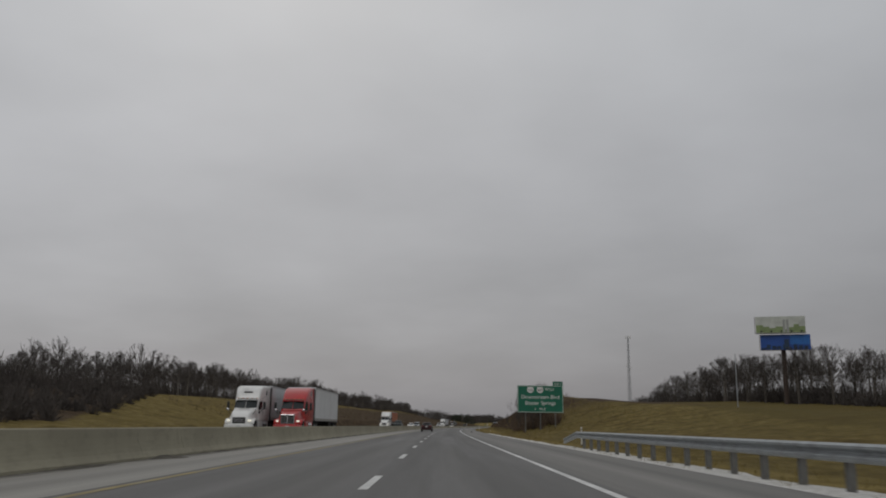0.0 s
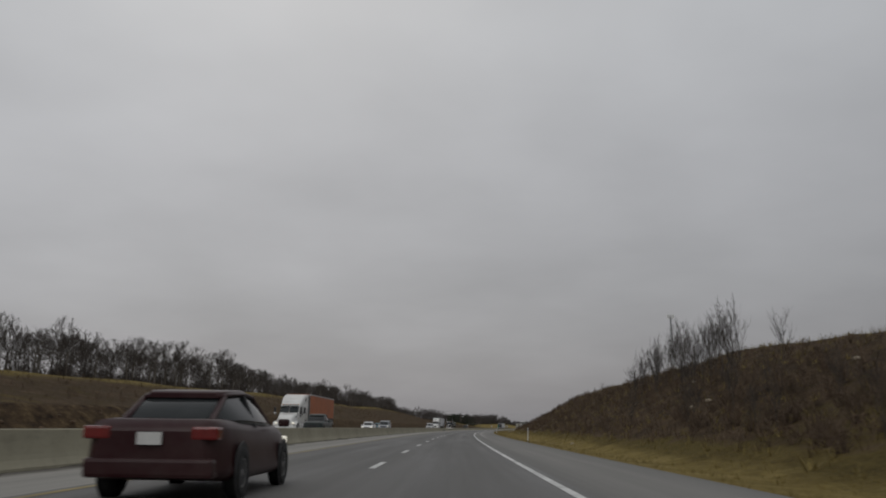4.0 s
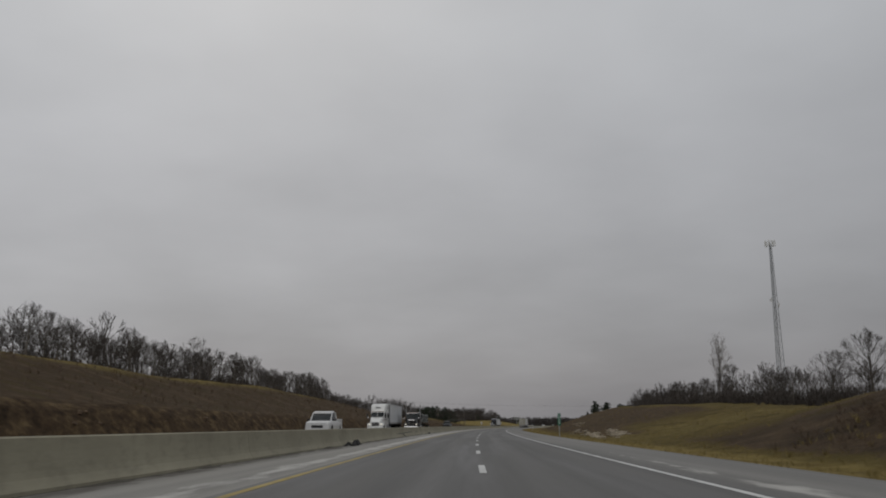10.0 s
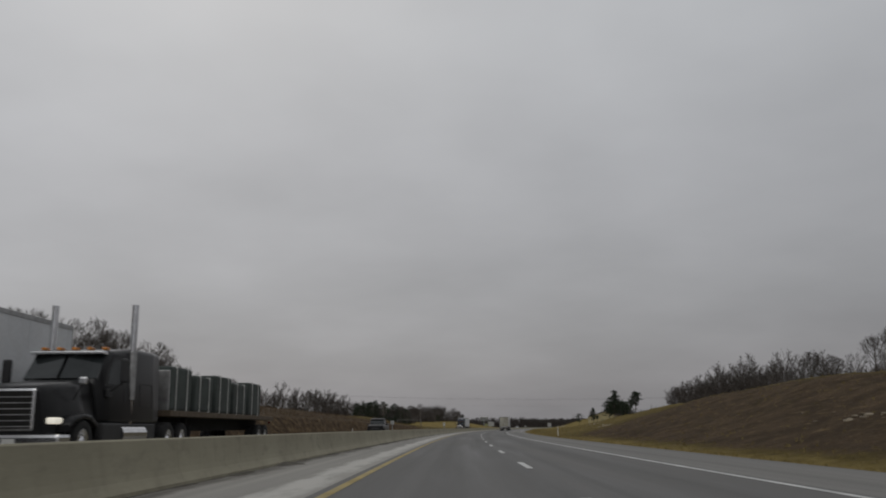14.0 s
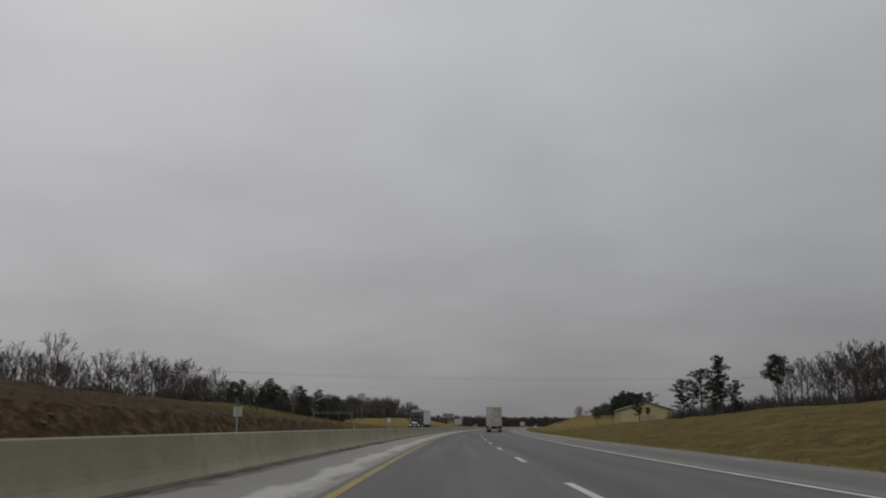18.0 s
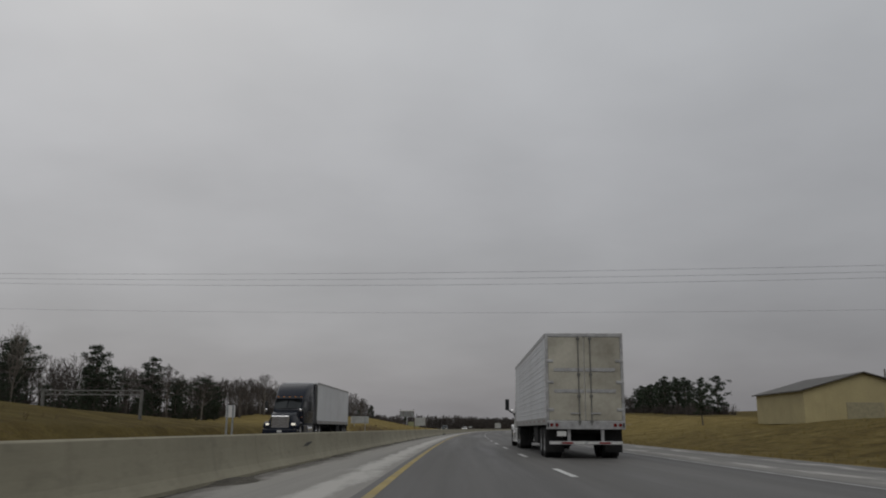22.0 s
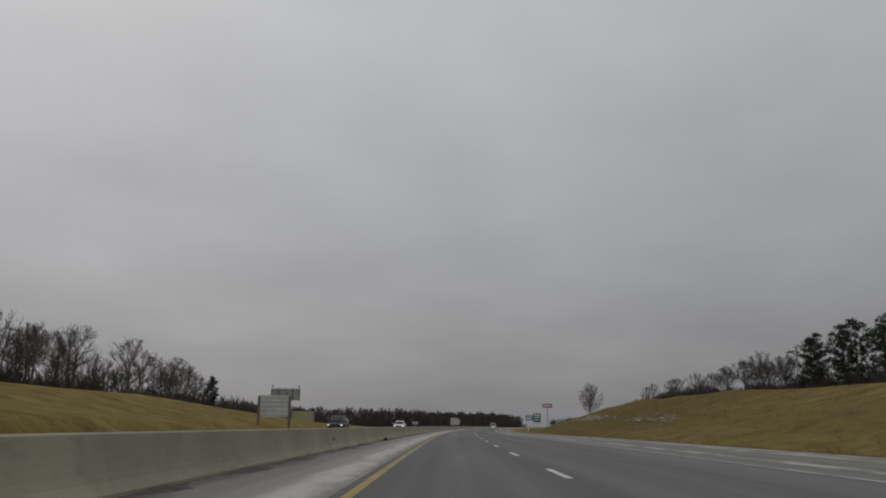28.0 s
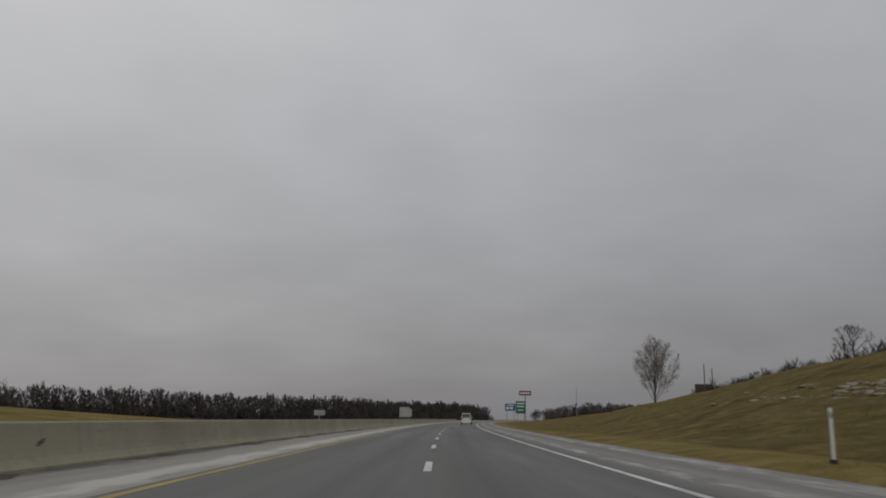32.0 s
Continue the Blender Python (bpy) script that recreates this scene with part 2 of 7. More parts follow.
YELLOW_PAINT = plain("road_paint_yellow", (0.33, 0.245, 0.06), 0.7, vary=0.25, scale=0.8, dirt=(0.28, 0.25, 0.18), dirt_amount=0.8)
YELLOW_WORN = plain("road_paint_yellow_worn", (0.25, 0.195, 0.075), 0.75, vary=0.3, scale=0.9, dirt=(0.22, 0.21, 0.17), dirt_amount=0.95)


# ---- building helpers ----
def mesh_from(name, verts, faces, material=None, smooth=False, uv=None, attributes=()):
    me = bpy.data.meshes.new(name)
    me.from_pydata([tuple(map(float, v)) for v in verts], [], faces)
    if material:
        me.materials.append(material)
    if uv is not None:
        layer = me.uv_layers.new(name="UVMap")
        idx = np.zeros(len(me.loops), dtype=np.int32)
        me.loops.foreach_get("vertex_index", idx)
        layer.data.foreach_set("uv", np.asarray(uv, dtype=np.float32)[idx].ravel())
    for key, values in attributes:
        a = me.attributes.new(key, "FLOAT", "POINT")
        a.data.foreach_set("value", np.asarray(values, dtype=np.float32).ravel())
    if smooth:
        me.polygons.foreach_set("use_smooth", [True] * len(me.polygons))
    me.update()
    return me


def grid_faces(rows, cols):
    return [(i * cols + j, i * cols + j + 1, (i + 1) * cols + j + 1, (i + 1) * cols + j) for i in range(rows - 1) for j in range(cols - 1)]


EDGE = [(-600, 3.66), (520, 3.7), (580, 3.9), (640, 4.6), (800, 4.9), (870, 4.8), (915, 4.0), (945, 3.66), (3200, 3.66)]
OUTER = [(-600, 7.05), (540, 7.1), (620, 7.9), (656, 8.7), (780, 9.0), (880, 9.2), (912, 8.5), (945, 7.7), (975, 7.2), (3200, 7.05)]


def widened(s, u):
    """The right lane is wider along the merge of a ramp: shift what lies right of 3 m."""
    return np.where(u > 3.0, u + np.interp(s, [e[0] for e in EDGE], [e[1] for e in EDGE]) - 3.66, u)


def outer(s):
    """The outer edge of the paved shoulder on the right."""
    return np.interp(s, [e[0] for e in OUTER], [e[1] for e in OUTER])


def strip(name, s_list, section, material, attributes=None, smooth=False):
    """A band along the road: the section is a list of (u, z)."""
    s = np.repeat(np.asarray(s_list, float), len(section))
    u = np.tile([p[0] for p in section], len(s_list))
    z = np.tile([p[1] for p in section], len(s_list))
    flat_u, u = u, widened(s, u)
    if name == "shoulder_verge":
        inner = widened(s, np.float64(3.9) + 0 * s)
        u = inner + (flat_u - 3.9) / 3.15 * (outer(s) - inner)
    z = z + bank(s, u)
    extra = [(k, f(s, flat_u)) for k, f in (attributes or {}).items()]
    return mesh_from(name, spots(s, u, z), grid_faces(len(s_list), len(section)), material, smooth, np.stack([u, s], -1), extra)


def part(name, bm, material, parent, label=""):
    """Links a bmesh, or a mesh, as one part under a thing."""
    if isinstance(bm, bmesh.types.BMesh):
        me = bpy.data.meshes.new(name)
        bm.to_mesh(me)
        bm.free()
    else:
        me = bm
    if material and not me.materials:
        me.materials.append(material)
    ob = new(name, me)
    ob.parent = parent
    return tagged(ob, label)


def thing(name, m, label, category, group=""):
    ob = new(name)
    ob.matrix_basis = m
    return tagged(ob, label, category, group)


def box(bm, x0, x1, y0, y1, z0, z1, bevel=0.0):
    g = bmesh.ops.create_cube(bm, size=1.0, matrix=Matrix.LocRotScale(((x0 + x1) / 2, (y0 + y1) / 2, (z0 + z1) / 2), None, (abs(x1 - x0), abs(y1 - y0), abs(z1 - z0))))
    if bevel:
        edges = list({e for v in g["verts"] for e in v.link_edges})
        bmesh.ops.bevel(bm, geom=edges, offset=bevel, segments=2, profile=0.6, affect="EDGES")
    return bm


def boxed(*a, bevel=0.0):
    return box(bmesh.new(), *a, bevel=bevel)


def rod(bm, a, b, r0, r1=None, sides=10, caps=True):
    a, b = Vector(a), Vector(b)
    d = b - a
    m = Matrix.Translation((a + b) / 2) @ d.to_track_quat("Z", "Y").to_matrix().to_4x4()
    bmesh.ops.create_cone(bm, cap_ends=caps, segments=sides, radius1=r0, radius2=r0 if r1 is None else r1, depth=d.length, matrix=m)
    return bm


def rodded(*a, **k):
    return rod(bmesh.new(), *a, **k)


# ---- the lie of the land ----
# profiles of the roadside land, as (s, value): right foot, crest and crest height; left height of the earth face, crest and crest height
RIGHT_FOOT = [(-600, 14), (-100, 13), (0, 12), (62, 12), (124, 10), (196, 9.5), (307, 9.5), (373, 11), (425, 10), (522, 10), (692, 12), (758, 12), (900, 10.5), (1017, 10.5), (1277, 14), (3200, 14)]
RIGHT_CREST = [(-600, 45), (-100, 45), (0, 46), (62, 43), (109, 36), (124, 32), (166, 26), (196, 27), (337, 26), (373, 28), (522, 29), (692, 34), (758, 34), (796, 32), (957, 32), (990, 33), (1057, 36), (1109, 40), (1277, 60), (3200, 60)]
RIGHT_TOP = [(-600, 2), (-100, 1.5), (0, 1.2), (62, 1.5), (82, 2.1), (196, 7.8), (307, 7.7), (358, 3.7), (373, 2.7), (391, 2.3), (463, 4.4), (522, 5.0), (619, 3.2), (692, 2.3), (758, 1.8), (796, 2.8), (853, 3.6), (900, 4.6), (1017, 6.8), (1057, 6.0), (1109, 4.6), (1180, 4.2), (1277, 4.4), (1420, 5.5), (3200, 5.5)]
LEFT_FACE = [(-600, 0.5), (62, 0.6), (115, 1.0), (156, 1.9), (207, 2.4), (532, 2.5), (647, 2.2), (683, 1.6), (720, 1.1), (745, 0.9), (768, 1.0), (806, 1.3), (843, 1.7), (919, 0.9), (1100, 0.0), (3200, 0.0)]
LEFT_CREST = [(-600, 50), (0, 50), (62, 48), (84, 46), (207, 44), (532, 44), (647, 41), (683, 40), (760, 40), (800, 42), (1042, 42), (1070, 45), (1100, 50), (3200, 50)]
LEFT_TOP = [(-600, 2.5), (0, 2.0), (62, 2.8), (115, 5), (156, 5.6), (337, 7.7), (425, 8.0), (483, 8.4), (532, 7.5), (571, 5.7), (609, 5.0), (647, 4.7), (683, 4.25), (700, 3.95), (720, 3.5), (735, 2.9), (752, 2.2), (772, 1.8), (806, 2.1), (822, 2.5), (843, 3.1), (860, 3.6), (920, 3.9), (957, 4.3), (985, 2.9), (1042, 1.8), (1070, 0.3), (1100, -0.2), (1277, -0.4), (3200, -0.4)]
EDGE_R, EDGE_L = 7.0, -20.6


def profile(table, s):
    rows = np.array(table, float)
    ss = np.asarray(s, float)
    return sum(np.interp(ss + d, rows[:, 0], rows[:, 1]) for d in (-12, -6, 0, 6, 12)) / 5


def rolling(x, y):
    """Gentle unevenness."""
    return (np.sin(x * 0.031 + 1.3) * np.cos(y * 0.027) + 0.6 * np.sin(x * 0.083 + y * 0.061) + 0.4 * np.sin(x * 0.19 - y * 0.23 + 2))


def land(s, u):
    s, u = np.broadcast_arrays(np.asarray(s, float), np.asarray(u, float))
    real_u = u
    u = np.where(u > 3, u - (outer(s) - 7.05) * np.clip((30 - u) / 20, 0, 1), u)
    foot, crest, top = (profile(table, s) for table in (RIGHT_FOOT, RIGHT_CREST, RIGHT_TOP))
    ease = lambda w: w * w * (3 - 2 * w)
    w = np.clip((u - foot) / (crest - foot), 0, 1)
    right = np.where(u < foot, -0.06 - 0.22 * np.clip((u - EDGE_R) / (foot - EDGE_R), 0, 1), -0.28 + (top + 0.28) * (0.55 * w + 0.45 * ease(w)))
    right = right + np.clip((u - crest) / 160, 0, 1) * 3.0 + bank(s, real_u) * np.clip((26 - u) / 12, 0, 1)
    right = right + np.interp(s, [920, 960, 1020, 1060], [0, 0.3, 0.3, 0]) * np.clip((real_u - 7.3) / 1.4, 0, 1) * np.clip((20 - u) / 8, 0, 1)
    right = right - np.clip((u - crest) / 35, 0, 1) * np.interp(s, [40, 100, 150, 195, 250], [0, 1.2, 2.4, 2.5, 0])
    face, lcrest, ltop = (profile(table, s) for table in (LEFT_FACE, LEFT_CREST, LEFT_TOP))
    v = -u
    f = np.clip((v - 22.0) / 3.2, 0, 1)
    w = np.clip((v - 25.2) / (lcrest - 25.2), 0, 1)
    left = np.where(v < 22, -0.06 - 0.2 * np.clip((v + EDGE_L) / 1.4, 0, 1), -0.26 + (face + 0.26) * ease(f))
    left = left + (ltop - face) * (0.7 * w + 0.3 * ease(w)) + np.clip((v - lcrest) / 160, 0, 1) * 4.0 * np.clip((1090 - s) / 120, 0, 1)
    z = np.where(u > 0, right, left)
    z = np.where((u > EDGE_L) & (u < EDGE_R), -0.12, z)
    off = np.where(u > 0, np.clip((u - 9) / 12, 0, 1), np.clip((v - 23) / 12, 0, 1))
    return z + off * 0.22 * rolling(s, u * 2.2)


def land_z(s, u):
    return float(land(s, u))


def build_ground():
    s = np.concatenate([np.arange(-300, 0, 12), np.arange(0, 1150, 2.5), np.arange(1150, 1500, 12), np.arange(1500, 3201, 60)])
    u = np.concatenate([[-2400, -1400, -800, -450, -300], np.arange(-220, -60, 14), np.arange(-60, -46, 4), np.arange(-46, -26, 2.0), np.arange(-26, -20.7, 0.6), [-20.6, -20.55, -7, 0, 6.95, 7.0],
                        np.arange(7.6, 13, 0.8), np.arange(13, 34, 1.5), np.arange(34, 60, 4), np.arange(60, 220, 14), [300, 450, 800, 1400, 2400]])
    ss, uu = np.meshgrid(s, u, indexing="ij")
    zz = land(ss, uu)
    jag = np.array([[noise.fractal(Vector((a * 0.13, b * 0.6, 0)), 1.0, 2.0, 4) if abs(b + 24) < 4 or 9.5 < b < 30 else 0 for b in u] for a in s])
    left_face = np.clip(1 - np.abs(uu + 23.9) / 1.7, 0, 1)
    zz = zz + jag * np.where(uu < 0, 0.45 * left_face, 0.16 * np.clip((uu - 9.5) / 4, 0, 1))
    face = profile(LEFT_FACE, ss)
    soil = np.clip((face - 0.9) / 0.8, 0, 1) * np.clip(1.25 - np.abs(uu + 23.8) / 2.2, 0, 1) * (1 - 0.42 * np.clip((ss - 690) / 30, 0, 1))
    cut = np.clip((ss - 125) / 60, 0, 1) * np.clip((380 - ss) / 32, 0, 1)
    weed = cut * np.clip((uu - 10.8) / 2.2, 0, 1) * np.clip((70 - uu) / 20, 0, 1)
    weed = np.maximum(weed, 0.75 * np.clip((uu + 52) / -18, 0, 1))
    weed = np.maximum(weed, 0.66 * np.clip((-uu - 22.5) / 2, 0, 1) * np.clip((uu + 45) / 6, 0, 1) * np.clip((700 - ss) / 60, 0, 1) * np.clip((ss - 130) / 60, 0, 1))
    hill = np.clip((ss - 395) / 25, 0, 1) * np.clip((560 - ss) / 30, 0, 1)
    soil = np.maximum(soil, hill * 0.42 * np.clip((uu - 11) / 3, 0, 1) * np.clip((30 - uu) / 5, 0, 1))
    weed = np.maximum(weed, hill * 0.72 * np.clip((uu - 9.5) / 3, 0, 1) * np.clip((31 - uu) / 5, 0, 1))
    weed = np.maximum(weed, 0.95 * np.clip((-uu - 27 - np.clip(ss - 67, 0, 80) * 0.25) / 3, 0, 1) * np.clip((160 - ss) / 15, 0, 1))
    soil = np.maximum(soil, 0.6 * np.clip((ss - 384) / 8, 0, 1) * np.clip((426 - ss) / 15, 0, 1) * np.clip((uu - 10.8) / 1, 0, 1) * np.clip((17.5 - uu) / 2, 0, 1))
    rock = hill * 0.2 * np.clip(1.4 - np.abs(uu - 17) / 4, 0, 1) * np.clip((ss - 420) / 20, 0, 1)
    rock = np.maximum(rock, 0.3 * np.clip((ss - 168) / 8, 0, 1) * np.clip((218 - ss) / 14, 0, 1) * np.clip(1.4 - np.abs(uu - 14.5) / 3, 0, 1))
    late = np.clip((ss - 795) / 12, 0, 1) * np.clip((1030 - ss) / 30, 0, 1)
    rock = np.maximum(rock, late * (0.26 + 0.24 * np.clip((845 - ss) / 10, 0, 1) + 0.1 * np.clip((ss - 920) / 15, 0, 1)) * np.clip(1.5 - np.abs(uu - 21 - 2 * np.sin(ss * 0.05)) / 3, 0, 1))
    weed = np.maximum(weed, late * 0.38 * np.clip(1.5 - np.abs(uu - 20) / 5, 0, 1))
    ditch = np.clip((ss - 800) / 40, 0, 1) * np.clip(1 - np.abs(uu - 10.6 - 0.3 * np.sin(ss * 0.11)) / 0.9, 0, 1)
    soil = np.maximum(soil, 0.55 * ditch)
    verge = np.clip((uu - 6) / 0.5, 0, 1) * np.clip((12.5 - 0.7 * cut - uu) / (3 - 1.2 * cut), 0, 1) * (0.75 + 0.2 * cut + 0.15 * np.sin(ss * 0.04))
    verge = np.maximum(verge, (0.42 + 0.26 * np.clip((ss - 740) / 40, 0, 1) * np.clip((940 - ss) / 40, 0, 1)) * np.clip((uu - 8) / 2, 0, 1) * np.clip((40 - uu) / 6, 0, 1) * (1 - cut) * (1 - hill))
    verge = np.maximum(verge, 0.5 * np.clip((-uu - 38) / 5, 0, 1) * np.clip((60 + uu) / 8, 0, 1))
    verge = np.maximum(verge, np.where(ss > 640, 0.72, 0.5) * np.clip((-uu - 21) / 3, 0, 1) * np.clip((60 + uu) / 8, 0, 1) * np.clip(np.abs(ss - 640) / np.where(ss > 640, 110, 180) - 0.6, 0, 1))
    pts = spots(ss.ravel(), uu.ravel(), zz.ravel())
    me = mesh_from("ground", pts, grid_faces(len(s), len(u)), GROUND, True, np.stack([uu.ravel(), ss.ravel()], -1),
                   [("verge", verge), ("soil", soil), ("weed", weed), ("rock", rock)])
    return tagged(new("ground", me), "rolling roadside land with dead yellow winter grass and earth cuts", "ground", kind="structure")


build_ground()
OPPOSITE = 0.16  # the opposite carriageway lies a little higher
ROAD_S = list(np.arange(-300, 1300, 6.0)) + list(np.arange(1300, 2500, 30.0))


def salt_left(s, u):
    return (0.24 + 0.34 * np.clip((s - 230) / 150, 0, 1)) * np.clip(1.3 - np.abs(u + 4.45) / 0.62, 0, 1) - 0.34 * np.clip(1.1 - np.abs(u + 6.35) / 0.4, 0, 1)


def salt_right(s, u):
    late = np.clip((s - 540) / 80, 0, 1)
    return (0.18 + 0.28 * late) * np.clip(1.1 - np.abs(u - 6.4) / 0.9, 0, 1) + (0.1 + 0.3 * np.clip((s - 200) / 20, 0, 1) * np.clip((360 - s) / 30, 0, 1) + 0.32 * late) * np.clip(1.2 - np.abs(u - 4.7) / 0.8, 0, 1)


road = tagged(new("road", strip("road", ROAD_S, [(-3.9, 0), (-1.8, 0), (0, 0), (1.8, 0), (3.9, 0)], ASPHALT)), "worn grey asphalt of a two-lane carriageway", "road", kind="structure")
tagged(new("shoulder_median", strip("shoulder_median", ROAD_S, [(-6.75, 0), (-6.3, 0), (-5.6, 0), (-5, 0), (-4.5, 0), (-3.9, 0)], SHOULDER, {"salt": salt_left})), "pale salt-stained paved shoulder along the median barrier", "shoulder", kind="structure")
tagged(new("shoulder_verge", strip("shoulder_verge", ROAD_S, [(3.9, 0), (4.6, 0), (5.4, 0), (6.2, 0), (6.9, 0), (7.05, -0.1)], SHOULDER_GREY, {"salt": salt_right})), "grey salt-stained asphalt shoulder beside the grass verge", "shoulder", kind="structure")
tagged(new("road_opposite", strip("road_opposite", ROAD_S, [(-17.4, OPPOSITE), (-13.6, OPPOSITE), (-9.8, OPPOSITE)], ASPHALT)), "grey asphalt of the opposite carriageway", "road", kind="structure")
tagged(new("shoulder_opposite_median", strip("shoulder_opposite_median", ROAD_S, [(-9.8, OPPOSITE), (-8.4, OPPOSITE * 0.7), (-6.75, 0)], SHOULDER, {"salt": lambda s, u: 0.1 + 0 * s})), "pale paved shoulder of the opposite carriageway", "shoulder", kind="structure")
tagged(new("shoulder_opposite_verge", strip("shoulder_opposite_verge", ROAD_S, [(-20.65, -0.1), (-20.5, OPPOSITE), (-19, OPPOSITE), (-17.4, OPPOSITE)], SHOULDER, {"salt": lambda s, u: 0.05 + 0 * s})), "pale paved shoulder below the earth bank", "shoulder", kind="structure")


def line_marking(name, u, width, material, label, s0=-300, s1=2500):
    ob = new(name, strip(name, [s for s in ROAD_S if s0 <= s <= s1], [(u - width / 2, 0.005 + (OPPOSITE if u < -8 else 0)), (u + width / 2, 0.005 + (OPPOSITE if u < -8 else 0))], material))
    ob.parent = road
    tagged(ob, label)


line_marking("edge_line", 3.66, 0.15, WHITE_PAINT, "solid white edge line", s1=630)
line_marking("edge_line", 3.66, 0.15, WORN_PAINT, "worn white edge line past the incoming ramp", s0=630, s1=920)
line_marking("edge_line", 3.66, 0.15, WHITE_PAINT, "solid white edge line", s0=918)
ramp_s = np.arange(858.0, 948.0, 3.0)
ramp_u = np.interp(ramp_s, [858, 880, 900, 915, 945], [8.9, 8.2, 6.2, 5.1, 3.75])
ramp_z = bank(ramp_s, ramp_u) + 0.008
ramp_line = new("ramp_line", mesh_from("ramp_line", np.concatenate([spots(ramp_s, ramp_u - 0.07, ramp_z), spots(ramp_s, ramp_u + 0.07, ramp_z + 0.003)]), [(i, i + len(ramp_s), i + len(ramp_s) + 1, i + 1) for i in range(len(ramp_s) - 1)], WHITE_PAINT))
ramp_line.parent = tagged(road)
tagged(ramp_line, "worn white line of the incoming ramp")
line_marking("median_line", -3.66, 0.16, YELLOW_WORN, "worn and dirty yellow median line", s1=324)
line_marking("median_line", -3.66, 0.16, YELLOW_PAINT, "yellow median line", s0=324)
line_marking("median_line", -10.0, 0.16, YELLOW_PAINT, "worn yellow median line")
line_marking("edge_line", -17.2, 0.15, WHITE_PAINT, "solid white edge line")


def dashes(u, s0, s1):
    half = 1.75
    me = mesh_from("lane_dash", [(-0.075, -half, 0), (0.075, -half, 0), (0.075, half, 0), (-0.075, half, 0), (-0.075, -half, -0.006), (0.075, -half, -0.006), (0.075, half, -0.006), (-0.075, half, -0.006)],
                   [(0, 1, 2, 3), (4, 5, 1, 0), (5, 6, 2, 1), (6, 7, 3, 2), (7, 4, 0, 3)], WHITE_PAINT)
    s = s0
    while s < s1:
        ob = new("lane_dash", me)
        ob.matrix_basis = at(s, u, 0.008 + (OPPOSITE if u < -8 else 0))
        ob.parent = road
        s += 12.19


dashes(0.0, 2.65 - 12.19 * 12, 1290)
dashes(-13.6, -100, 700)


def build_barrier():
    """Slip-formed concrete median barrier in sections with open joints."""
    top = thing("median_barrier", Matrix(), "tall weathered concrete median barrier with dark stains and joints", "barrier")
    tagged(top, kind="structure")
    half = [(0.30, 0.0), (0.297, 0.06), (0.25, 0.13), (0.205, 0.21), (0.172, 0.31), (0.145, 0.43), (0.12, 0.58), (0.098, 0.79), (0.075, 0.812)]
    section = [(-a, z) for a, z in half] + [(a, z) for a, z in reversed(half)]
    n = len(section)
    s, k = -120.0, 0
    while s < 1250:
        length = 18.28
        ends = np.linspace(s + 0.006, s + length - 0.006, 5)
        pts = np.concatenate([spots(np.full(n, e), -6.82 + np.array([p[0] for p in section]), np.array([p[1] for p in section])) for e in ends])
        faces = [(i * n + j, i * n + (j + 1) % n, (i + 1) * n + (j + 1) % n, (i + 1) * n + j) for i in range(4) for j in range(n)]
        faces = [tuple(reversed(f)) for f in faces] + [tuple(range(n)), tuple(reversed(range(4 * n, 5 * n)))]
        ob = new("barrier_section", mesh_from("barrier_section", pts, faces, BARRIER))
        ob.parent = top
        s += length


build_barrier()


# ---- trees and plants ----
BARK = plain("bark_grey_brown", (0.085, 0.073, 0.061), 0.9, vary=0.35, scale=2.0, relief=0.6)
TWIG = plain("twigs_dark", (0.066, 0.056, 0.049), 0.95, vary=0.3, scale=0.5)
PALE_TWIG = plain("twigs_pale", (0.2, 0.178, 0.152), 0.95, vary=0.25, scale=0.8)
PALE_BARK = plain("bark_pale", (0.13, 0.115, 0.098), 0.9, vary=0.3, scale=2.0)
NEEDLE = plain("pine_needles", (0.022, 0.036, 0.016), 0.8, vary=0.45, scale=0.8)
STRAW = plain("dead_grass_blades", (0.205, 0.156, 0.05), 0.9, vary=0.35, scale=0.6)
DEAD_BRUSH = plain("dead_brush_brown", (0.115, 0.08, 0.053), 0.95, vary=0.4, scale=0.6)
STALK = plain("dead_weed_stalks", (0.1, 0.067, 0.038), 0.95, vary=0.4, scale=0.6)


def tube(V, F, pts, radii, sides=4):
    base = len(V)
    for i, (p, r) in enumerate(zip(pts, radii)):
        d = (pts[min(i + 1, len(pts) - 1)] - pts[max(i - 1, 0)]).normalized()
        a = d.cross(Vector((0.3, 0.5, 0.81))).normalized()
        b = d.cross(a)
        for k in range(sides):
            w = 2 * math.pi * k / sides
            V.append(p + (a * math.cos(w) + b * math.sin(w)) * r)
    for i in range(len(pts) - 1):
        for k in range(sides):
            F.append((base + i * sides + k, base + i * sides + (k + 1) % sides, base + (i + 1) * sides + (k + 1) % sides, base + (i + 1) * sides + k))


def blade(V, F, p, q, w, rng):
    """A twig: one thin pointed sliver."""
    d = q - p
    e = d.cross(Vector((rng.gauss(0, 1), rng.gauss(0, 1), rng.gauss(0, 1)))).normalized() * w
    i = len(V)
    V.extend([p - e, p + e, q])
    F.append((i, i + 1, i + 2))


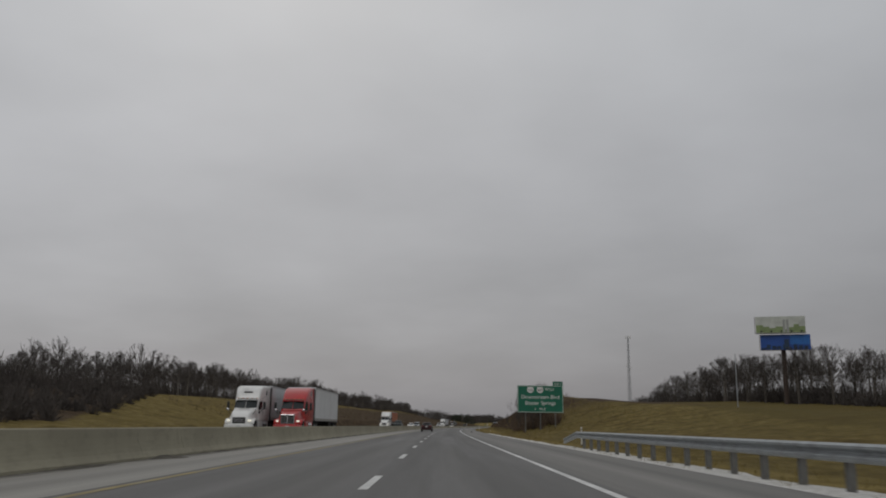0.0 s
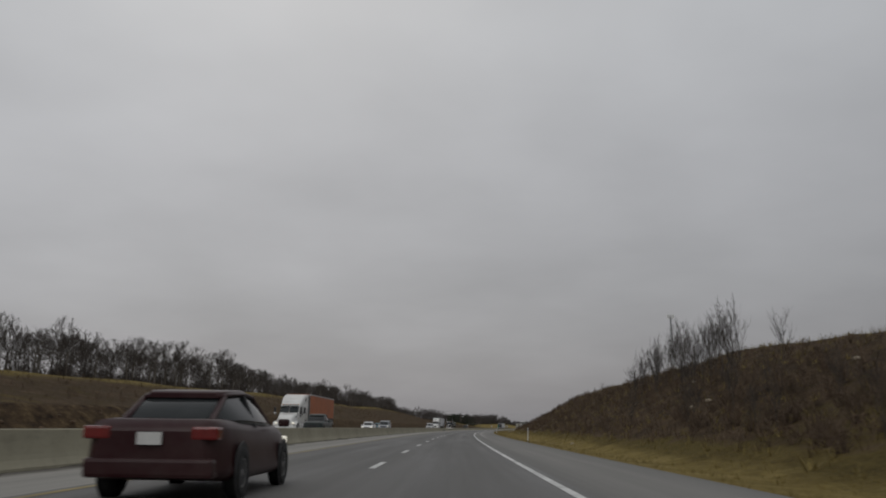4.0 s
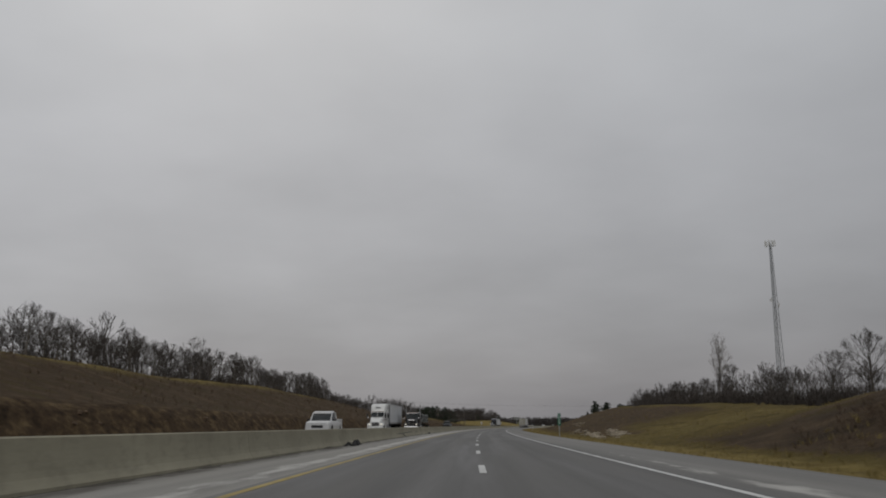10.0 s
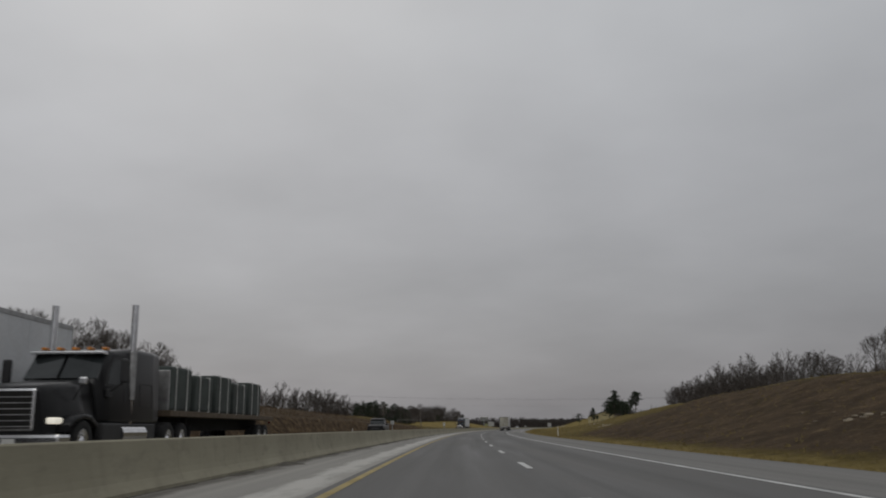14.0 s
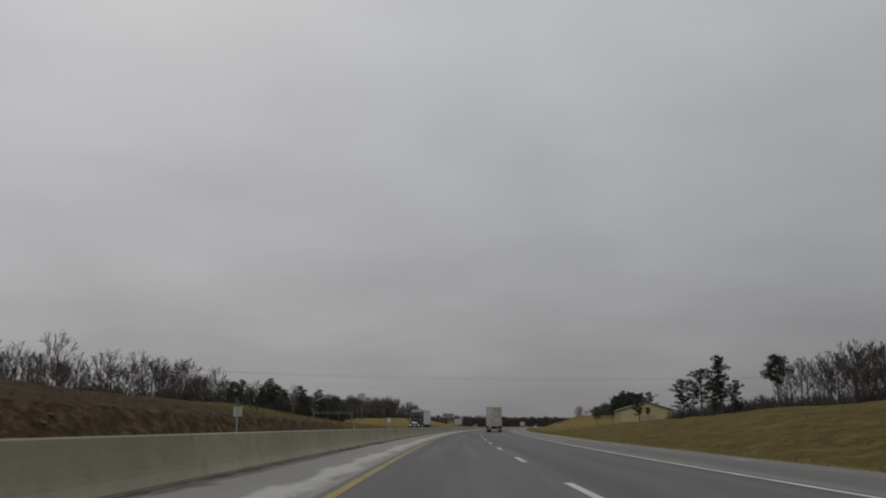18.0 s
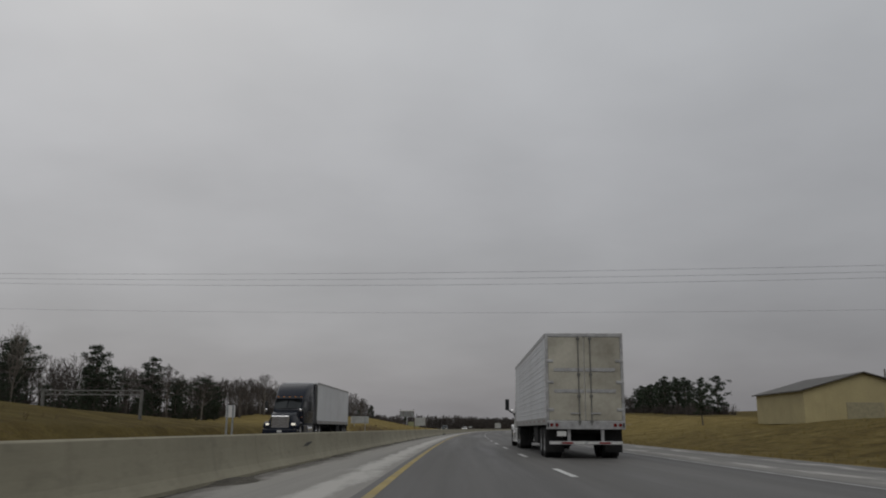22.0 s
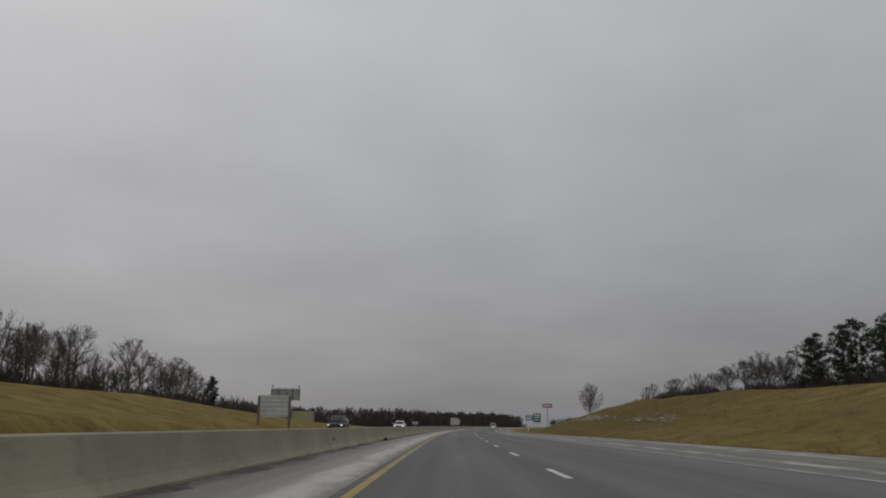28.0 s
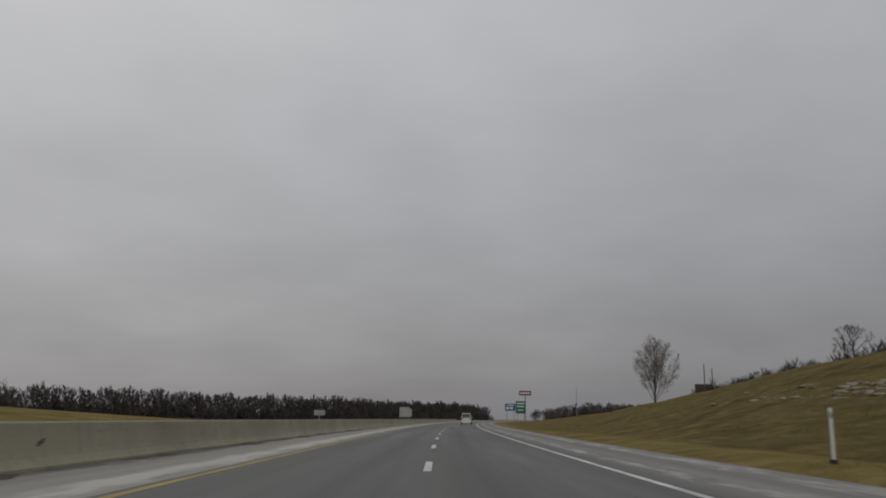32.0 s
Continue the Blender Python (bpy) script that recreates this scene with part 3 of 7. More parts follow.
def grow(rng, V, F, start, d, length, radius, level, top, counts, spread, fine=0.011, low=0.14):
    """One stem of a sapling or shrub, with its side limbs; all but the stem are slivers."""
    n = 4 if level == 0 else 3 if level == 1 else 2
    pts, p, way = [start], start.copy(), d.copy()
    for i in range(n):
        way = (way + Vector((rng.uniform(-1, 1), rng.uniform(-1, 1), rng.uniform(-0.3, 0.8))) * (0.2 if level else 0.07)).normalized()
        p = p + way * length / n
        pts.append(p.copy())
    if level == 0:
        tube(top[0], top[1], pts, [radius * (1 - 0.75 * i / n) for i in range(n + 1)], 5)
    elif level <= 2:
        for a, b in zip(pts[:-1], pts[1:]):
            blade(V, F, a - (b - a) * 0.1, b + (b - a) * 0.25, radius, rng)
    else:
        blade(V, F, pts[0], pts[-1], radius, rng)
    if level < len(counts):
        for k in range(counts[level]):
            w = 1 - (1 - (low if level == 0 else 0.12)) * rng.random() ** (0.85 if level == 0 else 1.2)
            i = min(int(w * n), n - 1)
            q = pts[i].lerp(pts[i + 1], w * n - i)
            turn = k * 2.4 + rng.uniform(-0.5, 0.5)
            side = Vector((math.cos(turn), math.sin(turn), 0))
            out = (way * rng.uniform(0.5, 0.95) + side * spread * rng.uniform(0.8, 1.2) + Vector((0, 0, 0.3))).normalized()
            reach = length * (0.66 - 0.34 * w) if level == 0 else length * rng.uniform(0.4, 0.62)
            grow(rng, V, F, q, out, reach * rng.uniform(0.8, 1.15), max(radius * (1 - 0.7 * w) * 0.6, fine * 1.25 if level < 2 else fine), level + 1, top, counts, spread, fine, low)


def bare_meshes(seed, tall, counts, spread, trunk=0.16, bark=None, fine=0.014, low=0.14):
    rng = random.Random(seed)
    TV, TF, V, F = [], [], [], []
    grow(rng, V, F, Vector((0, 0, -0.3)), Vector((rng.uniform(-0.05, 0.05), rng.uniform(-0.05, 0.05), 1)), tall, trunk, 0, (TV, TF), counts, spread, fine, low)
    return mesh_from("trunk", TV, TF, bark or BARK, True), mesh_from("crown", V, F, TWIG)


def crowned(seed, tall, wide, trunk=0.16, bark=None, fine=0.012, limbs=11, orders=(7, 4, 6), low=0.2, high=0.72, steep=0.0, thin=False, twig=None):
    """A leafless tree with a rounded crown: limbs rise from the trunk to the crown's outline and carry three orders of twigs."""
    r = random.Random(seed)
    TV, TF, V, F = [], [], [], []
    lean = Vector((r.uniform(-0.04, 0.04), r.uniform(-0.04, 0.04), 0)) * tall
    stem = [Vector((0, 0, -0.4)), lean * 0.25 + Vector((0, 0, tall * 0.25)), lean * 0.6 + Vector((r.uniform(-0.1, 0.1), r.uniform(-0.1, 0.1), tall * 0.5)), lean + Vector((0, 0, tall * (0.5 + high) / 1.8))]
    tube(TV, TF, stem, [trunk, trunk * 0.8, trunk * 0.55, trunk * 0.2], 3 if thin else 6)
    middle, rise = Vector((lean.x, lean.y, tall * 0.6)), tall * 0.42
    any_way = lambda: Vector((r.gauss(0, 1), r.gauss(0, 1), r.gauss(0, 1))).normalized()
    lobes = [(r.uniform(0, 6.3), r.uniform(0.03, 0.1)) for k in range(3)]

    def inside(a, b):
        """The twig from a to b, cut short where it would leave the crown's outline."""
        d = b - middle
        turn = math.atan2(d.y, d.x)
        edge = 1.0 + sum(h * math.sin((k + 2) * turn + p) for k, (p, h) in enumerate(lobes))
        far = math.sqrt((d.x * d.x + d.y * d.y) / wide ** 2 + d.z * d.z / rise ** 2)
        return b if far < edge else a.lerp(b, max(0.25, 1 - (far - edge) * 1.6 * wide / max(0.1, (b - a).length)))

    for k in range(limbs):
        w = (k + 0.5) / limbs
        turn, e = k * 2.4 + r.uniform(-0.4, 0.4), radians(-18 + 100 * w ** 0.8 + r.uniform(-9, 9))
        h = tall * (low + (high - low) * w * r.uniform(0.75, 1.05)) * (1 - steep)
        q = stem[0].lerp(stem[3], min(0.97, (h + 0.4) / (stem[3].z + 0.4)))
        size = r.uniform(0.62, 0.92)
        tip = middle + Vector((math.cos(turn) * math.cos(e) * wide, math.sin(turn) * math.cos(e) * wide, math.sin(e) * rise)) * size
        bend = q.lerp(tip, 0.5) + Vector((math.cos(turn), math.sin(turn), 0.15)) * wide * 0.06 + any_way() * 0.07 * wide
        limb = [q, q.lerp(bend, 0.55) + any_way() * 0.04 * wide, bend.lerp(tip, 0.3), tip]
        girth = trunk * (0.42 - 0.2 * w)
        if thin:
            for i in range(3):
                blade(V, F, limb[i], limb[i + 1] + (limb[i + 1] - limb[i]) * 0.3, girth * (0.8 - 0.22 * i), r)
        else:
            tube(TV, TF, limb, [girth, girth * 0.75, girth * 0.45, fine * 1.2], 4)
        for j in range(orders[0]):
            v = 0.22 + 0.78 * (j + r.random()) / orders[0]
            i = min(2, int(v * 3))
            a = limb[i].lerp(limb[i + 1], v * 3 - i)
            along = (limb[i + 1] - limb[i]).normalized()
            way = (along * 0.75 + any_way() * 0.62 + (a - middle).normalized() * 0.3 + Vector((0, 0, 0.3))).normalized()
            b = inside(a, a + way * wide * r.uniform(0.32, 0.54) * (1.15 - 0.4 * v))
            blade(V, F, a, b + (b - a) * 0.15, max(girth * 0.3, fine * 1.7), r)
            for m in range(orders[1]):
                c = a.lerp(b, 0.25 + 0.75 * (m + r.random()) / orders[1])
                way2 = (way * 0.85 + any_way() * 0.65 + Vector((0, 0, 0.2))).normalized()
                d = inside(c, c + way2 * wide * r.uniform(0.16, 0.3))
                blade(V, F, c, d, fine * 1.35, r)
                for n in range(orders[2]):
                    f = c.lerp(d, r.uniform(0.2, 1.0))
                    blade(V, F, f, inside(f, f + (way2 * 0.8 + any_way() * 0.7 + Vector((0, 0, 0.15))).normalized() * wide * r.uniform(0.09, 0.2)), fine, r)
    return mesh_from("trunk", TV, TF, bark or BARK, True), mesh_from("crown", V, F, twig or TWIG)


def dome_shrub(seed, tall, count, fine):
    """A bushy leafless shrub, full of twigs from the ground up."""
    r = random.Random(seed)
    V, F = [], []
    for k in range(count):
        a, e, out = r.uniform(0, 6.3), r.uniform(0.1, 1.5), r.random() ** 0.5
        q = Vector((math.cos(a) * math.cos(e) * 0.75, math.sin(a) * math.cos(e) * 0.75, math.sin(e))) * tall * out
        if k % 3:
            way = (q.normalized() + Vector((r.gauss(0, 0.6), r.gauss(0, 0.6), abs(r.gauss(0.3, 0.5))))).normalized()
            blade(V, F, q * 0.8, q * 0.8 + way * tall * r.uniform(0.18, 0.34), fine, r)
        else:
            blade(V, F, Vector((q.x * 0.3, q.y * 0.3, -0.1)), q, fine * 1.4, r)
    return None, mesh_from("shrub", V, F, TWIG)


BARE = [crowned(k, 7.8 + 0.7 * (k % 3), 3.3 + 0.45 * (k % 4), 0.19 + 0.02 * (k % 3), PALE_BARK if k == 4 else None, fine=0.0135, limbs=10, orders=(7, 5, 6), low=0.22 + 0.06 * (k % 3)) for k in range(7)]
SHRUB = [dome_shrub(40 + k, 1.75, 130, 0.034) for k in range(3)]
SLENDER = crowned(78, 12.6, 2.3, 0.15, PALE_BARK, fine=0.009, limbs=16, orders=(8, 5, 6), low=0.25, high=0.8, steep=0.2, twig=PALE_TWIG)
LONE = crowned(77, 10.2, 4.0, 0.14, fine=0.0095, limbs=20, orders=(10, 7, 8), low=0.05, high=0.6, steep=0.45, twig=PALE_TWIG)


def tree(meshes, m, label, group="", name="bare_tree", category="tree"):
    top = thing(name, m, label, category, group)
    part("trunk", meshes[0], None, top)
    part("crown", meshes[1], None, top)
    return top


def arrays_of(me):
    v = np.zeros(len(me.vertices) * 3)
    me.vertices.foreach_get("co", v)
    tris = []
    for p in me.polygons:
        w = list(p.vertices)
        tris.extend([w[0], w[k], w[k + 1]] for k in range(1, len(w) - 1))
    return v.reshape(-1, 3), np.array(tris)


def scatter(name, sources, places, material, label, category):
    """Many copies joined into one mesh: places are (source, x, y, z, turn, scale, lean)."""
    data = [arrays_of(me) for me in sources]
    VS, FS, off = [], [], 0
    for k, x, y, z, turn, scale, high in places:
        v, f = data[k]
        c, s_ = math.cos(turn), math.sin(turn)
        w = np.stack([(v[:, 0] * c - v[:, 1] * s_) * scale + x, (v[:, 0] * s_ + v[:, 1] * c) * scale + y, v[:, 2] * scale * high + z], -1)
        VS.append(w)
        FS.append(f + off)
        off += len(v)
    me = bpy.data.meshes.new(name)
    allv, allf = np.concatenate(VS), np.concatenate(FS)
    me.vertices.add(len(allv))
    me.vertices.foreach_set("co", allv.ravel())
    n = allf.shape[1]
    me.loops.add(allf.size)
    me.loops.foreach_set("vertex_index", allf.ravel().astype(np.int32))
    me.polygons.add(len(allf))
    me.polygons.foreach_set("loop_start", np.arange(0, allf.size, n, dtype=np.int32))
    me.materials.append(material)
    me.update(calc_edges=True)
    return tagged(new(name, me), label, category, kind="stuff")


FAR = [crowned(90 + k, 8.6, 3.6, 0.18, fine=0.03, limbs=9, orders=(5, 4, 2), thin=True) for k in range(4)]
DISTANT = [crowned(95 + k, 8.6, 3.9, 0.25, fine=0.1, limbs=7, orders=(4, 3, 2), thin=True) for k in range(4)]
DISTANT_SHRUB = [dome_shrub(60 + k, 1.75, 70, 0.09) for k in range(3)]
rng = random.Random(5)


def woods(name, band, rows, step, label, low=0.8, high=1.25, sources=None):
    """A wood along a band of (s, u) knots, several rows deep away from the first one."""
    places = []
    ks = [b[0] for b in band]
    for r in range(rows):
        s = ks[0] + rng.uniform(0, step)
        while s < ks[-1]:
            u = float(np.interp(s, ks, [b[1] for b in band])) + math.copysign(r * 6.5, band[0][1]) + rng.uniform(-3, 3)
            p = spot(s, u, land_z(s, u))
            places.append((rng.randrange(4), p.x, p.y, p.z, rng.uniform(0, 6.3), rng.uniform(low, high), rng.uniform(0.9, 1.15)))
            s += step * rng.uniform(0.6, 1.4)
    return scatter(name, [me for pair in sources or FAR for me in pair], [q for k, *rest in places for q in ((2 * k, *rest), (2 * k + 1, *rest))], TWIG, label, "woods")


def brush(name, band, depth, count, label, low=0.6, high=1.3, sources=None, material=None):
    places = []
    ks = [b[0] for b in band]
    for k in range(count):
        s = rng.uniform(ks[0], ks[-1])
        u = float(np.interp(s, ks, [b[1] for b in band]))
        u += math.copysign(rng.uniform(0, depth), u)
        p = spot(s, u, land_z(s, u))
        places.append((rng.randrange(3), p.x, p.y, p.z, rng.uniform(0, 6.3), rng.uniform(low, high), rng.uniform(0.8, 1.3)))
    return scatter(name, [m[1] for m in sources or SHRUB], places, material or TWIG, label, "brush")


# woods on the left ridge, its front row as single trees
LEFT_WOOD = [(30, -52), (66, -50), (105, -49), (147, -51), (190, -55), (230, -58), (330, -54), (480, -52), (545, -54), (600, -62)]
woods("woods_left_start", [(30, -56), (105, -55), (150, -57)], 4, 4.5, "dense leafless woods beside the road", 0.36, 0.52)
woods("woods_left_ridge", [(s, u - 6) for s, u in LEFT_WOOD[3:]], 4, 5.2, "dense leafless winter woods behind the front trees", 0.7, 1.05)
brush("underbrush_left_ridge", [(s, u - 2) for s, u in LEFT_WOOD], 16, 800, "dark leafless underbrush below the trees", 1.0, 2.1)
brush("thicket_left_start", [(30, -27), (67, -28), (105, -37), (146, -47)], 18, 420, "dark leafless thicket before the woods", 0.7, 1.25)
s = 40.0
while s < 600:
    u = float(np.interp(s, [b[0] for b in LEFT_WOOD], [b[1] for b in LEFT_WOOD])) + rng.uniform(-3, 3)
    k = rng.randrange(7)
    tree(BARE[k], at(s, u, land_z(s, u), rng.uniform(0, 360), rng.uniform(0.72, 1.1) * float(np.interp(s, [40, 120, 190, 260, 330, 400, 520, 560], [0.44, 0.48, 0.95, 1.0, 0.92, 0.76, 0.78, 1]))), "leafless tree with a wide crown of thin grey branches" if k != 4 else "leafless tree with pale bark and thin branches", "trees on the left ridge")
    s += rng.uniform(3.0, 6.5)

# woods on the left past the ridge, then along the far bend
MID_WOOD = [(600, -66), (660, -58), (692, -47), (760, -48), (850, -52), (930, -52), (1010, -52)]
woods("woods_left_field", [(s, u - 5) for s, u in MID_WOOD], 3, 4.4, "leafless woods behind a field", 0.6, 0.95)
brush("underbrush_left_field", MID_WOOD, 12, 700, "dark leafless underbrush at the wood's edge", 0.9, 1.9)
s = 605.0
while s < 1005:
    u = float(np.interp(s, [b[0] for b in MID_WOOD], [b[1] for b in MID_WOOD])) + rng.uniform(-5, 3)
    tree(BARE[rng.randrange(7)], at(s, u, land_z(s, u), rng.uniform(0, 360), rng.uniform(0.6, 0.95) * float(np.interp(s, [600, 670, 690, 760, 800, 840, 920], [1.0, 0.7, 0.6, 0.75, 1.05, 1.12, 1.12]))), "leafless tree with a wide crown of thin grey branches", "trees behind the left field")
    s += rng.uniform(4, 9)
for s, u, k, z in ((697, -60, 2, 0.85), (712, -60.5, 5, 0.75)):
    tree(BARE[k], at(s, u, land_z(s, u), 30 * k, z), "large round-crowned leafless tree above the earth bank", "trees behind the left field")
woods("woods_left_gap", [(555, -60), (620, -60), (690, -64)], 3, 5.5, "leafless woods above the earth bank", 0.55, 0.8)
FAR_WOOD = [(1080, -330), (1180, -210), (1290, -130), (1400, -75), (1520, -40), (1640, -32)]
woods("woods_far_bend", FAR_WOOD, 4, 4.6, "dark leafless woods across the far bend of the road", 1.08, 1.3, sources=DISTANT)
brush("underbrush_far_bend", [(s, u + 4) for s, u in FAR_WOOD], 14, 1000, "dark underbrush along the far woods", 1.6, 3.8, DISTANT_SHRUB)
brush("underbrush_far_depth", [(s, u - 14) for s, u in FAR_WOOD], 10, 450, "dark thicket inside the far woods", 2.4, 4.2, DISTANT_SHRUB)
woods("woods_far_right", [(1300, 24), (1360, 20), (1440, 22)], 2, 7, "low leafless trees right of the far bend", 0.35, 0.6)
woods("woods_far_end", [(1640, 16), (1700, 42), (1790, 80)], 3, 5.0, "dark leafless woods beyond the far bend", 0.8, 1.2, sources=DISTANT)
brush("underbrush_far_end", [(1630, 14), (1700, 40), (1790, 78)], 12, 160, "dark underbrush below the woods beyond the bend", 1.6, 3.4, DISTANT_SHRUB)

# right side
woods("woods_right_start", [(150, 108), (175, 98), (260, 84), (330, 80), (420, 80)], 3, 5.5, "dense leafless woods on the right hill", 1.0, 1.4)
brush("underbrush_right_start", [(140, 96), (200, 86), (330, 76), (420, 74)], 16, 520, "dark leafless underbrush on the right hill", 1.4, 2.8)
for s, u, k, z in ((185, 92, 0, 1.15), (196, 88, 1, 1.2), (206, 84, 2, 1.1), (214, 90, 4, 1.25), (224, 82, 3, 1.2), (232, 80, 5, 1.05), (243, 84, 6, 1.15), (178, 100, 2, 1.05), (170, 112, 6, 1.2), (252, 80, 1, 1.1), (262, 82, 4, 1.2), (274, 79, 0, 1.1), (286, 81, 3, 1.05), (300, 80, 2, 0.95), (318, 79, 5, 1.0), (334, 80, 1, 0.95), (352, 78, 6, 1.0), (372, 79, 3, 0.95), (395, 78, 2, 0.9)):
    tree(BARE[k], at(s, u, land_z(s, u), 40 * k, z * 1.32), "tall leafless tree on the hill near the billboard", "trees by the billboard")
brush("bushes_by_sign", [(131, 12.6), (140, 12.4), (152, 13)], 7, 34, "dense grey-brown leafless bushes on the slope behind the sign", 0.7, 1.7, None, DEAD_BRUSH)
SAPLING = [bare_meshes(110 + k, 4.4, (13, 6, 4), 0.3, 0.035, fine=0.009, low=0.04) for k in range(4)]
brush("thicket_by_sign", [(126, 12.5), (140, 12), (178, 14)], 7, 110, "leafless thicket on the slope behind the green sign", 0.25, 0.6, None, DEAD_BRUSH)
for i in range(66):
    s, u = (rng.uniform(127, 138), rng.uniform(12.3, 16)) if i < 14 else (rng.uniform(177, 208), rng.uniform(17, 23)) if i < 50 else (rng.uniform(140, 185), rng.uniform(13, 17))
    tree(SAPLING[i % 4], at(s, u, land_z(s, u), rng.uniform(0, 360), rng.uniform(0.7, 1.2) if i < 14 else rng.uniform(0.5, 0.85) if i < 50 else rng.uniform(0.3, 0.5)), "slender leafless sapling of the roadside thicket", "saplings by the sign", "sapling", "sapling")
brush("crest_shrubs_right", [(304, 25), (335, 25.5), (352, 27)], 6, 110, "leafless shrubs along the crest of the cut slope", 0.5, 1.0, None, DEAD_BRUSH)
RIGHT_WOOD = [(395, 50), (440, 44), (520, 42), (590, 44), (660, 50)]
woods("woods_right_tower", [(s, u + 6) for s, u in RIGHT_WOOD], 3, 6.0, "leafless woods behind the right hill", 0.45, 0.72)
brush("underbrush_right_tower", [(385, 52), (400, 47), (440, 43), (520, 41), (590, 43), (660, 50)], 14, 720, "dark leafless brush along the hill's edge", 0.9, 1.7)
s = 395.0
while s < 660:
    u = float(np.interp(s, [b[0] for b in RIGHT_WOOD], [b[1] for b in RIGHT_WOOD])) + rng.uniform(-2, 5)
    tree(BARE[rng.randrange(7)], at(s, u, land_z(s, u), rng.uniform(0, 360), rng.uniform(0.42, 0.72) * (1.4 if s < 445 else 1.0)), "small leafless tree on the hill's edge", "trees behind the right hill")
    s += rng.uniform(7, 14)
woods("woods_right_rise", [(585, 46), (610, 47), (650, 49), (715, 57)], 3, 4.6, "leafless woods along the hill", 0.85, 1.12)
tree(SLENDER, at(503, 50, land_z(503, 50), 0, 1.22), "tall slender leafless tree with pale bark near the mast")
tree(BARE[1], at(512, 55, land_z(512, 55), 80, 1.05), "tall leafless tree near the mast")
for s, u, k, z in ((1003, 42, 2, 0.62), (1008, 44, 6, 0.55), (1012, 40, 3, 0.66), (1020, 41, 5, 0.6), (1026, 42, 4, 0.5), (1032, 39, 0, 0.66), (1044, 40, 1, 0.66), (990, 44, 6, 0.8), (986, 43, 4, 0.78), (982, 45, 1, 0.85), (978, 44, 0, 0.9), (974, 46, 3, 0.85), (970, 44, 2, 0.88), (966, 46, 5, 0.8), (962, 44.5, 6, 0.85)):
    tree(BARE[k], at(s, u, land_z(s, u), 50 * k, z * 0.8), "small leafless tree above the grass hill", "trees above the right hill")
brush("thicket_right_pines", [(655, 44), (690, 40), (720, 38), (745, 40)], 18, 300, "dark leafless thicket below the pines", 1.0, 1.9)
brush("brush_below_pines", [(868, 48), (920, 45), (985, 46)], 9, 260, "dark brush below the pines", 0.9, 1.7)
brush("brush_right_end", [(950, 44), (1000, 41), (1060, 37), (1115, 41)], 8, 330, "dark leafless brush above the grass hill", 0.6, 1.2)
woods("woods_right_end", [(957, 47), (985, 46), (1004, 44)], 2, 3.6, "leafless trees above the grass hill", 0.42, 0.62)
brush("bushes_right_end", [(1008, 41), (1026, 41), (1046, 39)], 6, 70, "rounded leafless bushes above the grass hill", 1.0, 1.9)
brush("thicket_left_end", [(975, -50), (1010, -50), (1050, -47)], 10, 240, "dark leafless thicket at the field's end", 1.1, 2.2)
tree(LONE, at(1090, 30.3, land_z(1090, 30.3) - 0.3, 20, 0.97), "lone leafless tree with a round crown of fine branches")


def pine_meshes(seed, tall, spread, low, dome, blades=52, needle=0.046):
    """A pine: straight trunk, limbs that turn up at their ends and loose clumps of needles with gaps between; dome says how round its crown is."""
    r = random.Random(seed)
    TV, TF, V, F = [], [], [], []
    bow = Vector((r.uniform(-0.3, 0.3), r.uniform(-0.3, 0.3), 0))
    tube(TV, TF, [Vector((0, 0, -0.3)), bow + Vector((0, 0, tall * 0.5)), bow * 0.5 + Vector((0, 0, tall * 0.95))], [0.17, 0.12, 0.03], 6)
    n = 36
    for k in range(n):
        w = (k + r.random()) / n
        z = tall * (low + (0.95 - low) * w)
        cone, ball = (1 - w ** 1.5) ** 0.9, math.sqrt(max(0.0, 1 - (2 * w - 0.95) ** 2 / 1.15))
        out = spread * (cone + (ball - cone) * dome) * (r.uniform(0.35, 1.15) if r.random() < 0.8 else 0.3) + 0.12
        a = k * 2.4 + r.uniform(-0.7, 0.7)
        root = bow * (0.5 + 0.5 * (1 - abs(2 * w - 1))) + Vector((0, 0, z - 0.25 * out))
        tip = root + Vector((math.cos(a) * out, math.sin(a) * out, out * r.uniform(0.15, 0.55)))
        tube(TV, TF, [root, root.lerp(tip, 0.6) - Vector((0, 0, 0.05 * out)), tip], [0.05, 0.032, 0.012], 3)
        for c in range(3 if out > 0.9 else 2):
            q = root.lerp(tip, 1.02 - 0.27 * c) + Vector((r.gauss(0, 0.16), r.gauss(0, 0.16), r.gauss(0.08, 0.1)))
            size = r.uniform(0.36, 0.68) * (1 - 0.15 * c)
            for b in range(blades):
                d = Vector((r.gauss(0, 1), r.gauss(0, 1), r.gauss(0.15, 0.7))).normalized()
                p = q + Vector((d.x, d.y, d.z * 0.7)) * size * r.uniform(0.1, 0.85)
                blade(V, F, p, p + (d + Vector((0, 0, 0.35))) * r.uniform(0.16, 0.32) * (needle / 0.046) ** 0.5, needle, r)
    return mesh_from("trunk", TV, TF, BARK, True), mesh_from("crown", V, F, NEEDLE)


PINE = [pine_meshes(1, 8.0, 3.0, 0.3, 1.0), pine_meshes(2, 8.0, 1.7, 0.25, 0.45), pine_meshes(3, 8.0, 1.9, 0.5, 0.9), pine_meshes(4, 8.0, 2.5, 0.15, 0.5), pine_meshes(5, 8.0, 3.2, 0.02, 0.6, 26, 0.085)]


def pine(s, u, tall, k, group):
    tree(PINE[k], at(s, u, land_z(s, u), 77 * k + s * 13, tall / 8.0), "dark green pine with loose clumps of needles", group, "pine_tree")


